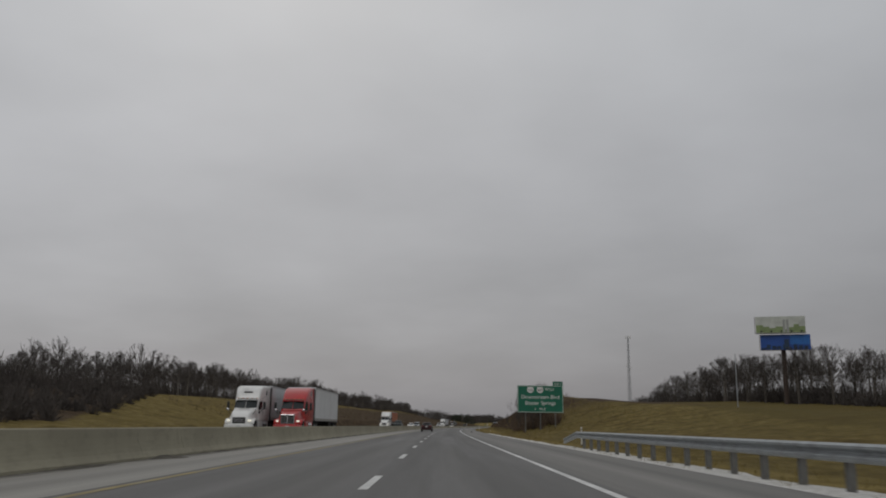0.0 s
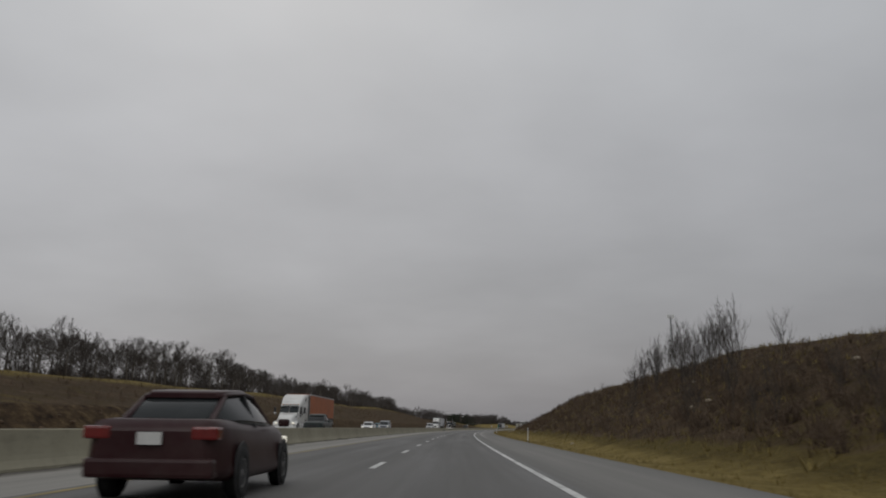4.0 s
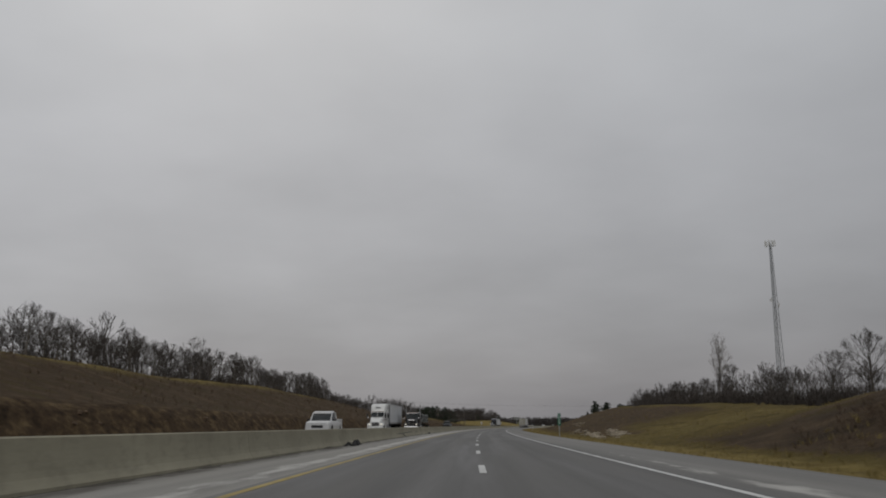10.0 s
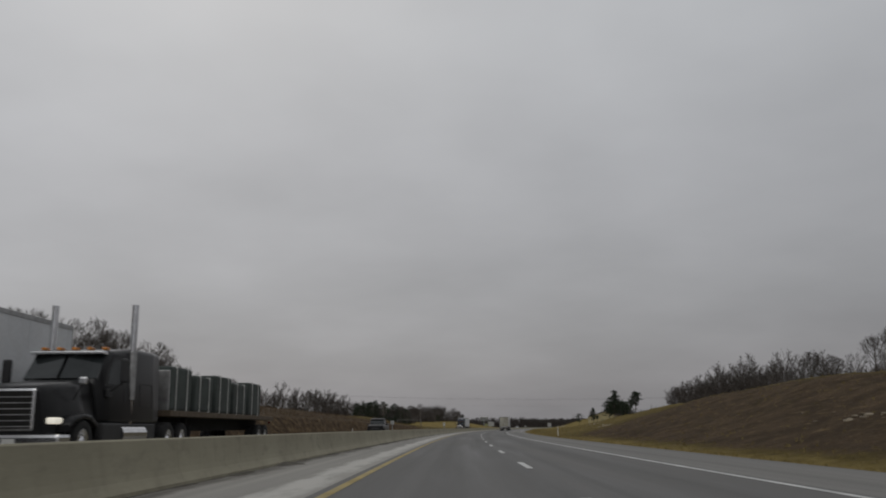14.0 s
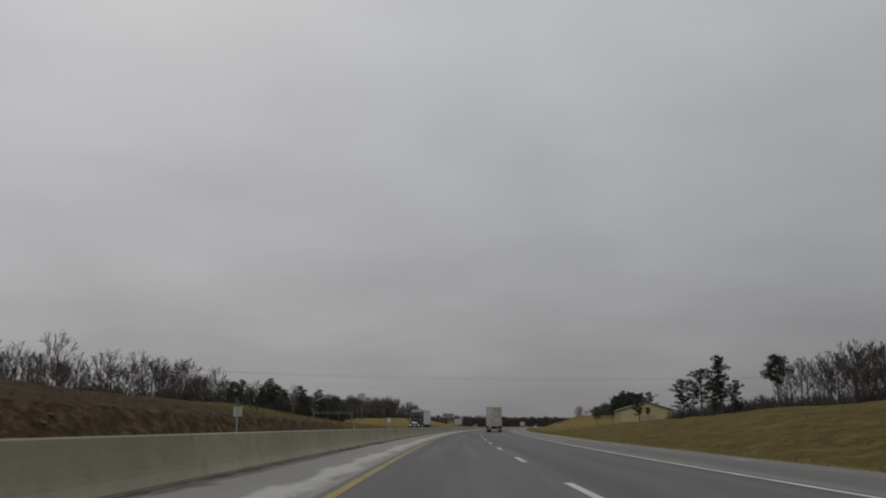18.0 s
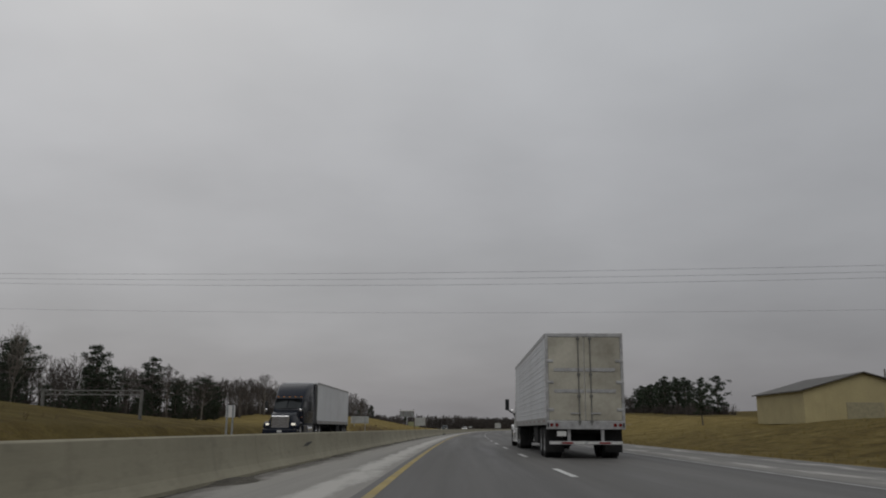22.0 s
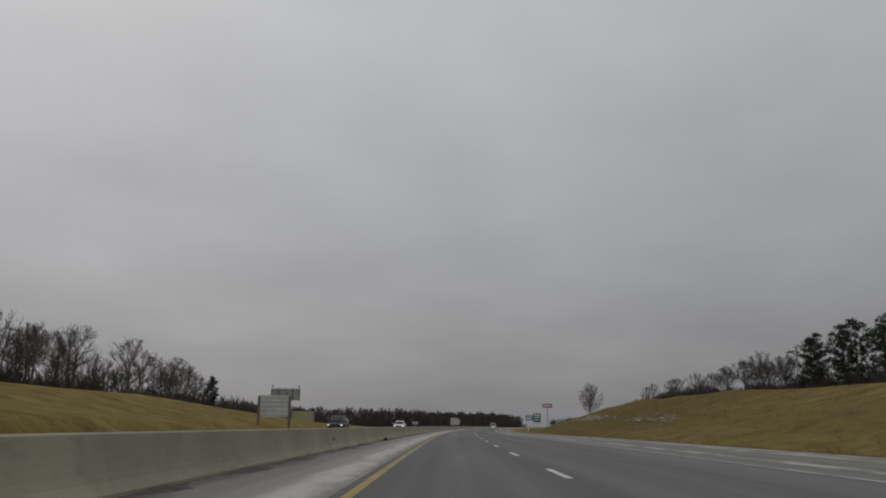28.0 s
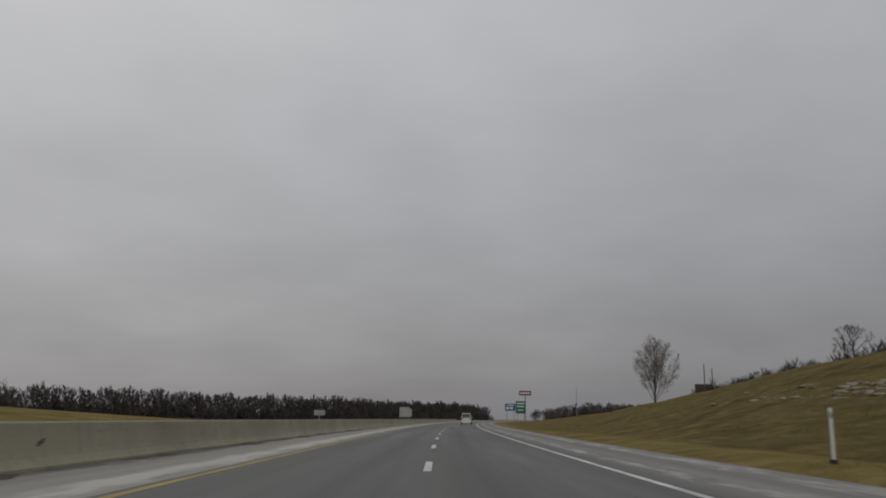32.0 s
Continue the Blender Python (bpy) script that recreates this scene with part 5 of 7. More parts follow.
# ---- trucks ----
def tractor(m, label, body, stacks=False, lit=True, square=False, grille_style="dark", steep=False):
    """A conventional tractor with sleeper: hood, cab, roof fairing, tanks, ten wheels."""
    top = thing("truck_tractor", m, label, "truck")
    hood_top = 1.95 if square else 1.85
    tall_nose = grille_style in ("tall", "chrome")
    aero = not square and not tall_nose
    hood = [(-2.2, 1.02, 0.88, 0.95, hood_top + 0.12), (-1.2, 1.0, 0.82, 0.9, hood_top), (-0.45, 0.96, 0.72, 0.75, hood_top - (0.06 if square else 0.12)), (-0.1, 0.86, 0.64, 0.62, hood_top - (0.14 if square else 0.2)), (0, 0.74, 0.58, 0.6, hood_top - (0.2 if square else 0.28))]
    if aero:
        hood = [(-2.3, 1.08, 0.95, 0.95, 2.02), (-1.6, 1.06, 0.9, 0.92, 1.93), (-0.95, 1.04, 0.83, 0.84, 1.78), (-0.45, 0.99, 0.72, 0.72, 1.56), (-0.16, 0.9, 0.6, 0.64, 1.32), (0, 0.72, 0.46, 0.6, 1.02)]
    part("hood", loft("hood", hood, body, 0.2, 5), None, top)
    roof_z = 3.0 if square else 4.0
    tall = grille_style == "tall"
    cab = [(-6.0, 1.2, 1.14, 0.95, roof_z), (-5.5, 1.22, 1.14, 0.95, roof_z + 0.02), (-4.2, 1.22, 1.12, 0.95, roof_z), (-3.6, 1.21, 1.08, 0.95, roof_z - 0.06), (-3.1, 1.18, 1.03, 0.95, roof_z - 0.14), (-2.75, 1.14, 0.98, 0.95, 2.8), (-2.05, 1.06, 0.92, 0.95, 1.98)]
    if not square:
        cab = [(-5.95, 1.23, 1.16, 0.95, 4.02), (-5.4, 1.23, 1.16, 0.95, 3.99), (-4.7, 1.23, 1.14, 0.95, 3.88), (-4.0, 1.22, 1.1, 0.95, 3.66), (-3.45, 1.21, 1.05, 0.95, 3.36), (-3.05, 1.18, 1.01, 0.95, 3.05), (-2.78, 1.15, 0.98, 0.95, 2.8), (-2.05, 1.06, 0.92, 0.95, 1.98)]
    if steep:
        cab = [(-5.95, 1.23, 1.16, 0.95, 4.0), (-5.0, 1.23, 1.16, 0.95, 4.03), (-4.2, 1.23, 1.14, 0.95, 4.0), (-3.6, 1.22, 1.1, 0.95, 3.9), (-3.2, 1.2, 1.05, 0.95, 3.66), (-2.95, 1.17, 1.01, 0.95, 3.22), (-2.78, 1.15, 0.98, 0.95, 2.8), (-2.05, 1.06, 0.92, 0.95, 1.98)]
        part("roof_vent", boxed(-0.36, 0.36, -3.14, -2.98, 3.36, 3.48, bevel=0.03), DARK, top)
    part("cab", loft("cab", cab, body, 0.2 if not square else 0.14, 5), None, top)
    rows = sorted(cab)
    ys, lows, highs, tops = [q[0] for q in rows], [q[1] for q in rows], [q[2] for q in rows], [q[4] for q in rows]

    def flank(y, z):
        """How far the cab's side lies from its middle."""
        w = (z - 0.95) / (float(np.interp(y, ys, tops)) - 0.95)
        return float(np.interp(y, ys, lows)) * (1 - w) + float(np.interp(y, ys, highs)) * w

    def seam(name, points, sx, r=0.009, material=None):
        V, F = [], []
        tube(V, F, [Vector((sx * (flank(y, z) + 0.001), y, z)) for y, z in points], [r] * len(points), 4)
        return part(name, mesh_from(name, V, F, material or DARK), None, top)

    def rounded(y0, y1, z0, z1, r=0.08):
        out = []
        for cy, cz, a0 in ((y1 - r, z1 - r, 0), (y0 + r, z1 - r, 90), (y0 + r, z0 + r, 180), (y1 - r, z0 + r, 270)):
            out += [(cy + r * math.cos(radians(a0 + 30 * k)), cz + r * math.sin(radians(a0 + 30 * k))) for k in range(4)]
        return out + out[:1]

    def pane(name, outline, sx, material, label):
        """A thin plate that lies on the cab's side."""
        n = len(outline)
        V = [(sx * (flank(y, z) + 0.012), y, z) for y, z in outline] + [(sx * (flank(y, z) - 0.03), y, z) for y, z in outline]
        F = [tuple(range(n))[::sx], tuple(range(n, 2 * n))[::-sx]] + [(k, (k + 1) % n, n + (k + 1) % n, n + k)[::-sx] for k in range(n)]
        return part(name, mesh_from(name, V, F, material), None, top, label)

    # windscreen in two panes, lying on the sloping front
    for sx in (-1, 1):
        V = [(sx * 0.04, -2.075, 2.06), (sx * 0.94, -2.2, 2.06), (sx * 0.9, -2.72, 2.7), (sx * 0.04, -2.6, 2.74)]
        V += [(x, y - 0.03, z - 0.03) for x, y, z in V]
        F = [(0, 1, 2, 3), (7, 6, 5, 4), (0, 4, 5, 1), (1, 5, 6, 2), (2, 6, 7, 3), (3, 7, 4, 0)]
        me = mesh_from("windscreen", [(x, y + 0.05, z + 0.03) for x, y, z in V], F, GLASS)
        part("windscreen", me, None, top, "dark windscreen pane")
        frame_ = pane("window_frame", [(-3.42, 1.9), (-2.52, 1.9), (-2.62, 2.3), (-2.92, 2.68), (-3.42, 2.68)], sx, DARK, "black window frame")
        frame_.location = (-sx * 0.006, 0, 0)
        pane("side_window", [(-3.36, 1.96), (-2.62, 1.96), (-2.7, 2.28), (-2.96, 2.62), (-3.36, 2.62)], sx, GLASS, "dark door window")
        seam("door_seam", [(-3.62, 0.98), (-3.64, 1.8), (-3.58, 2.72), (-2.95, 2.74)], sx, 0.008)
        pane("door_handle", [(-3.56, 1.52), (-3.49, 1.52), (-3.47, 1.7), (-3.49, 1.86), (-3.56, 1.86), (-3.58, 1.7)], sx, DARK, "black door handle")
        seam("luggage_door_seam", rounded(-5.45, -4.5, 1.42, 2.05), sx, 0.011)
        if not square:
            seam("sleeper_panel_seam", rounded(-4.85, -4.4, 2.3, 3.05, 0.1), sx, 0.012, body)
            seam("roof_seam", [(-2.85, 2.78), (-3.6, 2.9), (-4.6, 3.12), (-5.93, 3.38)], sx, 0.009)
            pane("sleeper_window", [(-5.05, 3.28), (-4.75, 3.22), (-4.62, 3.32), (-4.72, 3.52), (-4.98, 3.66), (-5.1, 3.58)], sx, GLASS, "small dark roof window")
            part("marker_lamp", rodded((sx * 1.03, -1.95, 1.5), (sx * 1.06, -1.95, 1.5), 0.045, sides=12), AMBER, top)
            part("skirt_seam", boxed(sx * 1.19, sx * 1.206, -4.02, -4.0, 0.36, 0.96), DARK, top)
            part("skirt_lip", boxed(sx * 1.0, sx * 1.235, -5.8, -2.5, 0.27, 0.36, bevel=0.03), body, top)
            part("skirt_step", boxed(sx * 1.18, sx * 1.21, -3.95, -3.75, 0.7, 0.95, bevel=0.02), DARK, top)
        # mirror on its arms
        mir = part("side_mirror", boxed(sx * 1.42, sx * 1.64, -2.52, -2.38, 1.98, 2.6, bevel=0.06), DARK, top)
        part("mirror_glass", boxed(sx * 1.45, sx * 1.61, -2.526, -2.515, 2.02, 2.56), GLASS, mir)
        part("mirror_arm", rodded((sx * 1.1, -2.55, 1.74), (sx * 1.52, -2.46, 2.02), 0.03, sides=6), DARK, mir)
        part("mirror_mount", boxed(sx * 1.05, sx * 1.16, -2.66, -2.46, 1.62, 1.84, bevel=0.03), DARK, mir)
        part("hood_mirror", boxed(sx * 1.08, sx * 1.27, -0.9, -0.8, 1.86, 2.04, bevel=0.04), CHROME, top)
        part("mirror_post", rodded((sx * 0.92, -0.95, 1.5), (sx * 1.16, -0.86, 1.88), 0.018, sides=6), DARK, top)
        part("headlight", boxed(sx * 0.74, sx * 0.97, -0.42, -0.03, 0.94, 1.09, bevel=0.05), HEADLIGHT if lit else LAMP_CLEAR, top)
        part("fog_light", boxed(sx * 0.7, sx * 0.9, -0.2, 0.06, 0.52, 0.62, bevel=0.02), LAMP_CLEAR, top)
        # skirt with steps and tank
        part("side_skirt", boxed(sx * 0.98, sx * 1.2, -5.85, -2.1, 0.32, 0.98, bevel=0.06), body if not square else DARK, top)
        part("fuel_tank", rodded((sx * 0.98, -5.0, 0.68), (sx * 0.98, -3.3, 0.68), 0.3, sides=18), CHROME, top, "polished metal fuel tank")
        part("step", boxed(sx * 1.08, sx * 1.25, -3.2, -2.3, 0.3, 0.36, bevel=0.02), STEEL, top)
        part("fender", loft("fender", [(-1.75, 0.18, 0.18, 0.86, 1.0), (-1.4, 0.19, 0.19, 1.02, 1.16), (-1.0, 0.19, 0.19, 1.06, 1.2), (-0.55, 0.19, 0.19, 0.98, 1.12), (-0.3, 0.17, 0.17, 0.76, 0.92)], body, 0.05, 2), None, top).location = (sx * 1.03, 0, 0)
        part("mud_flap", boxed(sx * 0.7, sx * 1.24, -9.1, -9.07, 0.15, 0.95), RUBBER, top)
        wheel_part(top, sx * 1.2, -1.05, 0.52, 0.3, CHROME)
        for y in (-7.0, -8.3):
            wheel_part(top, sx * 1.23, y, 0.51, 0.27, CHROME, True)
        if stacks:
            pipe = part("exhaust_stack", rodded((sx * 1.12, -3.95, 0.95), (sx * 1.12, -3.95, 4.2), 0.09, sides=12), CHROME, top, "tall chrome exhaust stack")
            part("heat_shield", rodded((sx * 1.12, -3.95, 1.6), (sx * 1.12, -3.95, 2.9), 0.12, sides=12), STEEL, pipe)
        elif not square:
            part("cab_extender", boxed(sx * 1.17, sx * 1.215, -6.12, -5.9, 1.05, 3.98, bevel=0.018), body, top)
            # black edge, run back to draw the shaded gap ahead of the trailer
            part("extender_edge", boxed(sx * 1.165, sx * 1.225, -6.68, -6.12, 1.05, 3.92, bevel=0.01), DARK, top, "black side extender, lengthened to paint in the shaded gap")
    g1 = 1.75 if square else 1.58 if tall_nose else 1.28
    gw = 0.5 if square else 0.6 if tall_nose else 0.52
    grille = part("grille", boxed(-gw, gw, -0.3, 0.03, 0.78, g1, bevel=0.06), CHROME if grille_style != "dark" or square else DARK, top, "chrome grille with a dark mesh" if grille_style != "dark" or square else "black grille")
    if not grille_style == "chrome":
        part("grille_mesh", boxed(-gw + 0.06, gw - 0.06, 0.0, 0.034, 0.84, g1 - 0.06, bevel=0.02), CHASSIS, grille)
    if tall:
        part("grille_bar", boxed(-0.035, 0.035, 0.03, 0.06, 0.95, g1), CHROME, grille)
    for k in range(6):
        z = 0.88 + k * (g1 - 0.96) / 6
        part("grille_slat", boxed(-gw + 0.07, gw - 0.07, 0.0, 0.04, z, z + 0.02), STEEL if grille_style != "chrome" else DARK, grille)
    part("bumper", boxed(-1.16, 1.16, -0.5, 0.1, 0.38, 0.72, bevel=0.08), CHROME if square else body, top)
    part("licence_plate", boxed(-0.15, 0.15, 0.1, 0.112, 0.48, 0.62), PLATE, top, "blank white plate")
    part("chassis", boxed(-0.45, 0.45, -9.3, -0.6, 0.55, 0.95), CHASSIS, top)
    part("fifth_wheel", boxed(-0.48, 0.48, -8.2, -7.1, 0.95, 1.1, bevel=0.03), CHASSIS, top)
    part("sun_visor", boxed(-0.95, 0.95, -2.72, -2.42, 2.72, 2.8, bevel=0.02), body if not square else CHROME, top)
    for k in range(5):
        part("roof_lamp", boxed(-0.8 + 0.4 * k - 0.06, -0.8 + 0.4 * k + 0.06, -2.95 if not square else -3.05, -2.8, 2.86, 2.94, bevel=0.02), AMBER, top)
    if not square:
        part("back_wall", boxed(-1.12, 1.12, -6.02, -5.93, 0.98, 3.9, bevel=0.03), CHASSIS, top, "dark back wall of the cab")
        part("roof_brow", loft("roof_brow", [(-2.86, 0.86, 0.84, 2.8, 2.9), (-2.72, 0.84, 0.8, 2.78, 2.84)], DARK, 0.03, 2), None, top)
    return top


def trailer(m, label, skin, length=16.15, ribs=False, box_top=4.1, doors=None, skirt=False, band=None):
    """A van trailer: box, rails, rear doors, running gear, underride guard."""
    top = thing("semi_trailer", m, label, "trailer")
    w, z0 = 1.295, 1.08
    body = part("box", boxed(-w, w, -length, 0, z0 + 0.16, box_top, bevel=0.03), skin, top)
    for sx in (-1, 1):
        part("bottom_rail", boxed(sx * (w - 0.03), sx * (w + 0.012), -length, 0, z0, z0 + 0.24, bevel=0.008), RAIL, top)
        part("top_rail", boxed(sx * (w - 0.05), sx * (w + 0.014), -length, 0, box_top - 0.14, box_top + 0.005, bevel=0.01), STEEL, top)
        if ribs:
            for k in range(14):
                z = z0 + 0.42 + (k // 2) * 0.36 + (k % 2) * 0.14
                part("side_rib", boxed(sx * (w - 0.01), sx * (w + 0.01), -length + 0.12, -0.1, z, z + 0.032, bevel=0.008), skin, body)
        for k in range(16):
            y = -0.6 - k * (length - 1.2) / 15
            part("reflector", boxed(sx * w, sx * (w + 0.018), y - 0.15, y + 0.15, z0 + 0.1, z0 + 0.15), TAPE_RED if k % 2 else TAPE_WHITE, top)
        for k in range(int(length / 1.22) if not ribs else 0):
            part("side_post", boxed(sx * (w - 0.01), sx * (w + 0.008), -1.2 - k * 1.22, -1.16 - k * 1.22, z0 + 0.2, box_top - 0.14), skin, body)
        if band:
            part("lower_band", boxed(sx * (w - 0.02), sx * (w + 0.011), -length + 0.02, -0.02, z0 + 0.24, z0 + 0.62, bevel=0.006), band, top, "dark grimy lower band")
        if skirt:
            part("side_skirt", boxed(sx * (w - 0.06), sx * (w - 0.03), -length + 5.2, -4.4, 0.35, z0), skin, top)
        part("landing_leg", boxed(sx * 0.75 - 0.08, sx * 0.75 + 0.08, -3.1, -2.9, 0.35, z0), CHASSIS, top)
        part("mud_flap", boxed(sx * 0.68, sx * 1.26, -length + 0.45, -length + 0.48, 0.2, 0.95), RUBBER, top)
        for y in (-length + 1.35, -length + 2.6):
            wheel_part(top, sx * 1.25, y, 0.5, 0.26, STEEL, True)
    part("floor_frame", boxed(-0.55, 0.55, -length + 0.3, -0.4, 0.82, z0 + 0.16), CHASSIS, top)
    part("storage_box", boxed(-1.2, 1.2, -11.6, -9.9, 0.42, 1.02, bevel=0.06), CHASSIS, top)
    for y in (-9.2, -9.0):
        part("brace", rodded((-0.95, y, 0.45), (-0.75, y + 0.5, 1.1), 0.05, sides=8), CHASSIS, top)
    for k in range(int((length - 1) / 0.61)):
        part("crossmember", boxed(-w + 0.04, w - 0.04, -0.7 - 0.61 * k, -0.62 - 0.61 * k, z0 - 0.02, z0 + 0.158), CHASSIS, top)
    for sx in (-1, 1):
        part("slider_rail", boxed(sx * 0.5 - 0.06, sx * 0.5 + 0.06, -length + 0.5, -length + 5.2, 0.78, 1.02), CHASSIS, top)
        part("landing_brace", rodded((sx * 0.75, -3.0, 0.5), (sx * 0.5, -4.1, z0), 0.04, sides=8), CHASSIS, top)
        part("landing_foot", boxed(sx * 0.75 - 0.15, sx * 0.75 + 0.15, -3.15, -2.85, 0.3, 0.36), CHASSIS, top)
    part("landing_crossbar", rodded((-0.75, -3.0, 0.8), (0.75, -3.0, 0.8), 0.035, sides=8), CHASSIS, top)
    for y in (-length + 1.35, -length + 2.6):
        part("axle", rodded((-1.0, y, 0.5), (1.0, y, 0.5), 0.07, sides=10), CHASSIS, top)
        part("air_tank", rodded((-0.4, y + 0.55, 0.66), (0.4, y + 0.55, 0.66), 0.12, sides=12), CHASSIS, top)
    part("bogie", boxed(-0.5, 0.5, -length + 0.9, -length + 3.2, 0.45, 0.82, bevel=0.05), CHASSIS, top)
    part("nose_frame", boxed(-w + 0.02, w - 0.02, -0.02, 0.05, z0 + 0.1, box_top - 0.05, bevel=0.02), STEEL, top)
    # rear end
    r = -length
    part("rear_sill", boxed(-w, w, r - 0.07, r + 0.02, z0 - 0.14, z0 + 0.14, bevel=0.015), STEEL, top)
    part("rear_header", boxed(-w, w, r - 0.06, r + 0.02, box_top - 0.12, box_top + 0.005, bevel=0.01), STEEL, top)
    for sx in (-1, 1):
        part("rear_post", boxed(sx * (w - 0.09), sx * w, r - 0.06, r + 0.02, z0 + 0.14, box_top - 0.12, bevel=0.01), STEEL, top)
        door = part("rear_door", boxed(sx * 0.012, sx * (w - 0.095), r - 0.05, r + 0.01, z0 + 0.15, box_top - 0.13, bevel=0.012), doors or skin, top)
        part("lock_rod", rodded((sx * 0.2, r - 0.085, z0 + 0.0), (sx * 0.2, r - 0.085, box_top - 0.1), 0.018, sides=8), POST_STEEL, door)
        for z in (z0 + 0.08, z0 + 0.9, z0 + 1.62, box_top - 0.22):
            part("rod_keeper", boxed(sx * 0.2 - 0.05, sx * 0.2 + 0.05, r - 0.105, r - 0.05, z, z + 0.07, bevel=0.006), POST_STEEL, door)
        for z in (z0 + 0.45, z0 + 1.35, z0 + 2.05):
            part("hinge", boxed(sx * (w - 0.26), sx * (w - 0.0), r - 0.075, r - 0.045, z, z + 0.09, bevel=0.008), STEEL, door)
        for z in (z0 + 1.05, z0 + 1.75):
            part("door_band", boxed(sx * 0.03, sx * (w - 0.28), r - 0.066, r - 0.048, z, z + 0.11), STEEL, door)
        part("lock_handle", boxed(sx * 0.16, sx * 0.5, r - 0.1, r - 0.08, z0 + 0.36, z0 + 0.4), STEEL, door)
        for k in range(2):
            x = sx * (w - 0.17 - 0.17 * k)
            part("tail_light", rodded((x, r - 0.09, z0 + 0.0), (x, r - 0.06, z0 + 0.0), 0.06, sides=14), TAIL_RED, top)
        part("marker_lamp", boxed(sx * (w - 0.03), sx * (w - 0.09), r - 0.085, r - 0.06, z0 - 0.07, z0 + 0.07, bevel=0.006), DARK, top)
        for k in range(3):
            part("guard_tape", boxed(sx * (0.05 + 0.39 * k), sx * (0.4 + 0.39 * k), r - 0.026, r - 0.02, 0.475, 0.535), TAPE_RED if k % 2 else TAPE_WHITE, top)
        part("guard_post", boxed(sx * 0.55 - 0.05, sx * 0.55 + 0.05, r + 0.02, r + 0.12, 0.52, z0 - 0.12), STEEL, top)
    part("underride_guard", boxed(-1.2, 1.2, r - 0.02, r + 0.1, 0.45, 0.56, bevel=0.01), STEEL, top)
    part("licence_plate", boxed(-0.95, -0.65, r - 0.03, r - 0.015, 0.72, 0.88), PLATE, top, "blank white plate")
    return top


def flatbed(m, label):
    top = thing("flatbed_trailer", m, label, "trailer")
    part("deck", boxed(-1.29, 1.29, -14.6, 0, 1.2, 1.38, bevel=0.02), plain("deck_wood", (0.1, 0.075, 0.05), 0.85, vary=0.3), top)
    part("frame", boxed(-0.5, 0.5, -14.4, -0.3, 0.75, 1.2), CHASSIS, top)
    part("bulkhead", boxed(-1.2, 1.2, -0.1, -0.02, 1.38, 2.6, bevel=0.02), STEEL, top)
    load = plain("load_tarp", (0.035, 0.045, 0.04), 0.7, vary=0.35, scale=1.5)
    for k in range(5):
        part("crate", boxed(-1.15, 1.15, -2.4 - k * 2.5, -0.3 - k * 2.5, 1.38, 2.75 - 0.15 * (k % 2), bevel=0.08), load, top, "dark tarped crate")
        for dy in (0.5, 1.6):
            part("strap", boxed(-1.165, 1.165, -0.3 - k * 2.5 - dy - 0.05, -0.3 - k * 2.5 - dy, 1.38, 2.765 - 0.15 * (k % 2)), TAPE_WHITE, top)
    for sx in (-1, 1):
        for y in (-13.2, -12.0):
            wheel_part(top, sx * 1.25, y, 0.5, 0.26, STEEL, True)
        part("tail_light", rodded((sx * 1.1, -14.62, 1.1), (sx * 1.1, -14.58, 1.1), 0.06, sides=12), TAIL_RED, top)
        part("landing_leg", boxed(sx * 0.75 - 0.08, sx * 0.75 + 0.08, -3.1, -2.9, 0.35, 1.2), CHASSIS, top)
    return top


RAIL = plain("trailer_rail_grey", (0.36, 0.36, 0.35), 0.5, 0.4, vary=0.15, scale=2, dirt=(0.16, 0.15, 0.13))
WHITE_BODY = paint("white_truck_paint", (0.72, 0.72, 0.7))
RED_BODY = paint("red_truck_paint", (0.42, 0.02, 0.02), amount=0.2)
BLUE_BODY = paint("midnight_blue_paint", (0.006, 0.009, 0.018), 0.25, amount=0.04)
BLACK_BODY = paint("black_truck_paint", (0.01, 0.01, 0.011), 0.3, amount=0.06)
SKIN_WHITE = plain("trailer_white", (0.66, 0.67, 0.68), 0.5, vary=0.06, scale=0.6, dirt=(0.4, 0.38, 0.34), dirt_amount=0.35)
SKIN_DIRTY = plain("trailer_rear_grimy", (0.42, 0.4, 0.33), 0.6, vary=0.14, scale=0.8, dirt=(0.12, 0.105, 0.075), dirt_amount=0.75)
SKIN_ORANGE = plain("trailer_orange", (0.4, 0.115, 0.035), 0.6, vary=0.14, scale=0.5, dirt=(0.22, 0.11, 0.06), dirt_amount=0.6)
GRIME = plain("grimy_rail", (0.055, 0.05, 0.046), 0.8, vary=0.3, scale=1.5, dirt=(0.13, 0.11, 0.09))
NEAR, FAR_LANE = -11.75, -15.4


def rig(s, u, label_t, label_b, body, skin, turn=180, **k):
    sign = 1 if turn == 180 else -1
    z = OPPOSITE if turn == 180 else 0
    tractor(at(s, u, z, turn), label_t, body, **{a: b for a, b in k.items() if a in ("stacks", "lit", "square", "grille_style", "steep")})
    return trailer(at(s + sign * 6.75, u, z, turn), label_b, skin, **{a: b for a, b in k.items() if a in ("ribs", "doors", "skirt", "length", "band")})


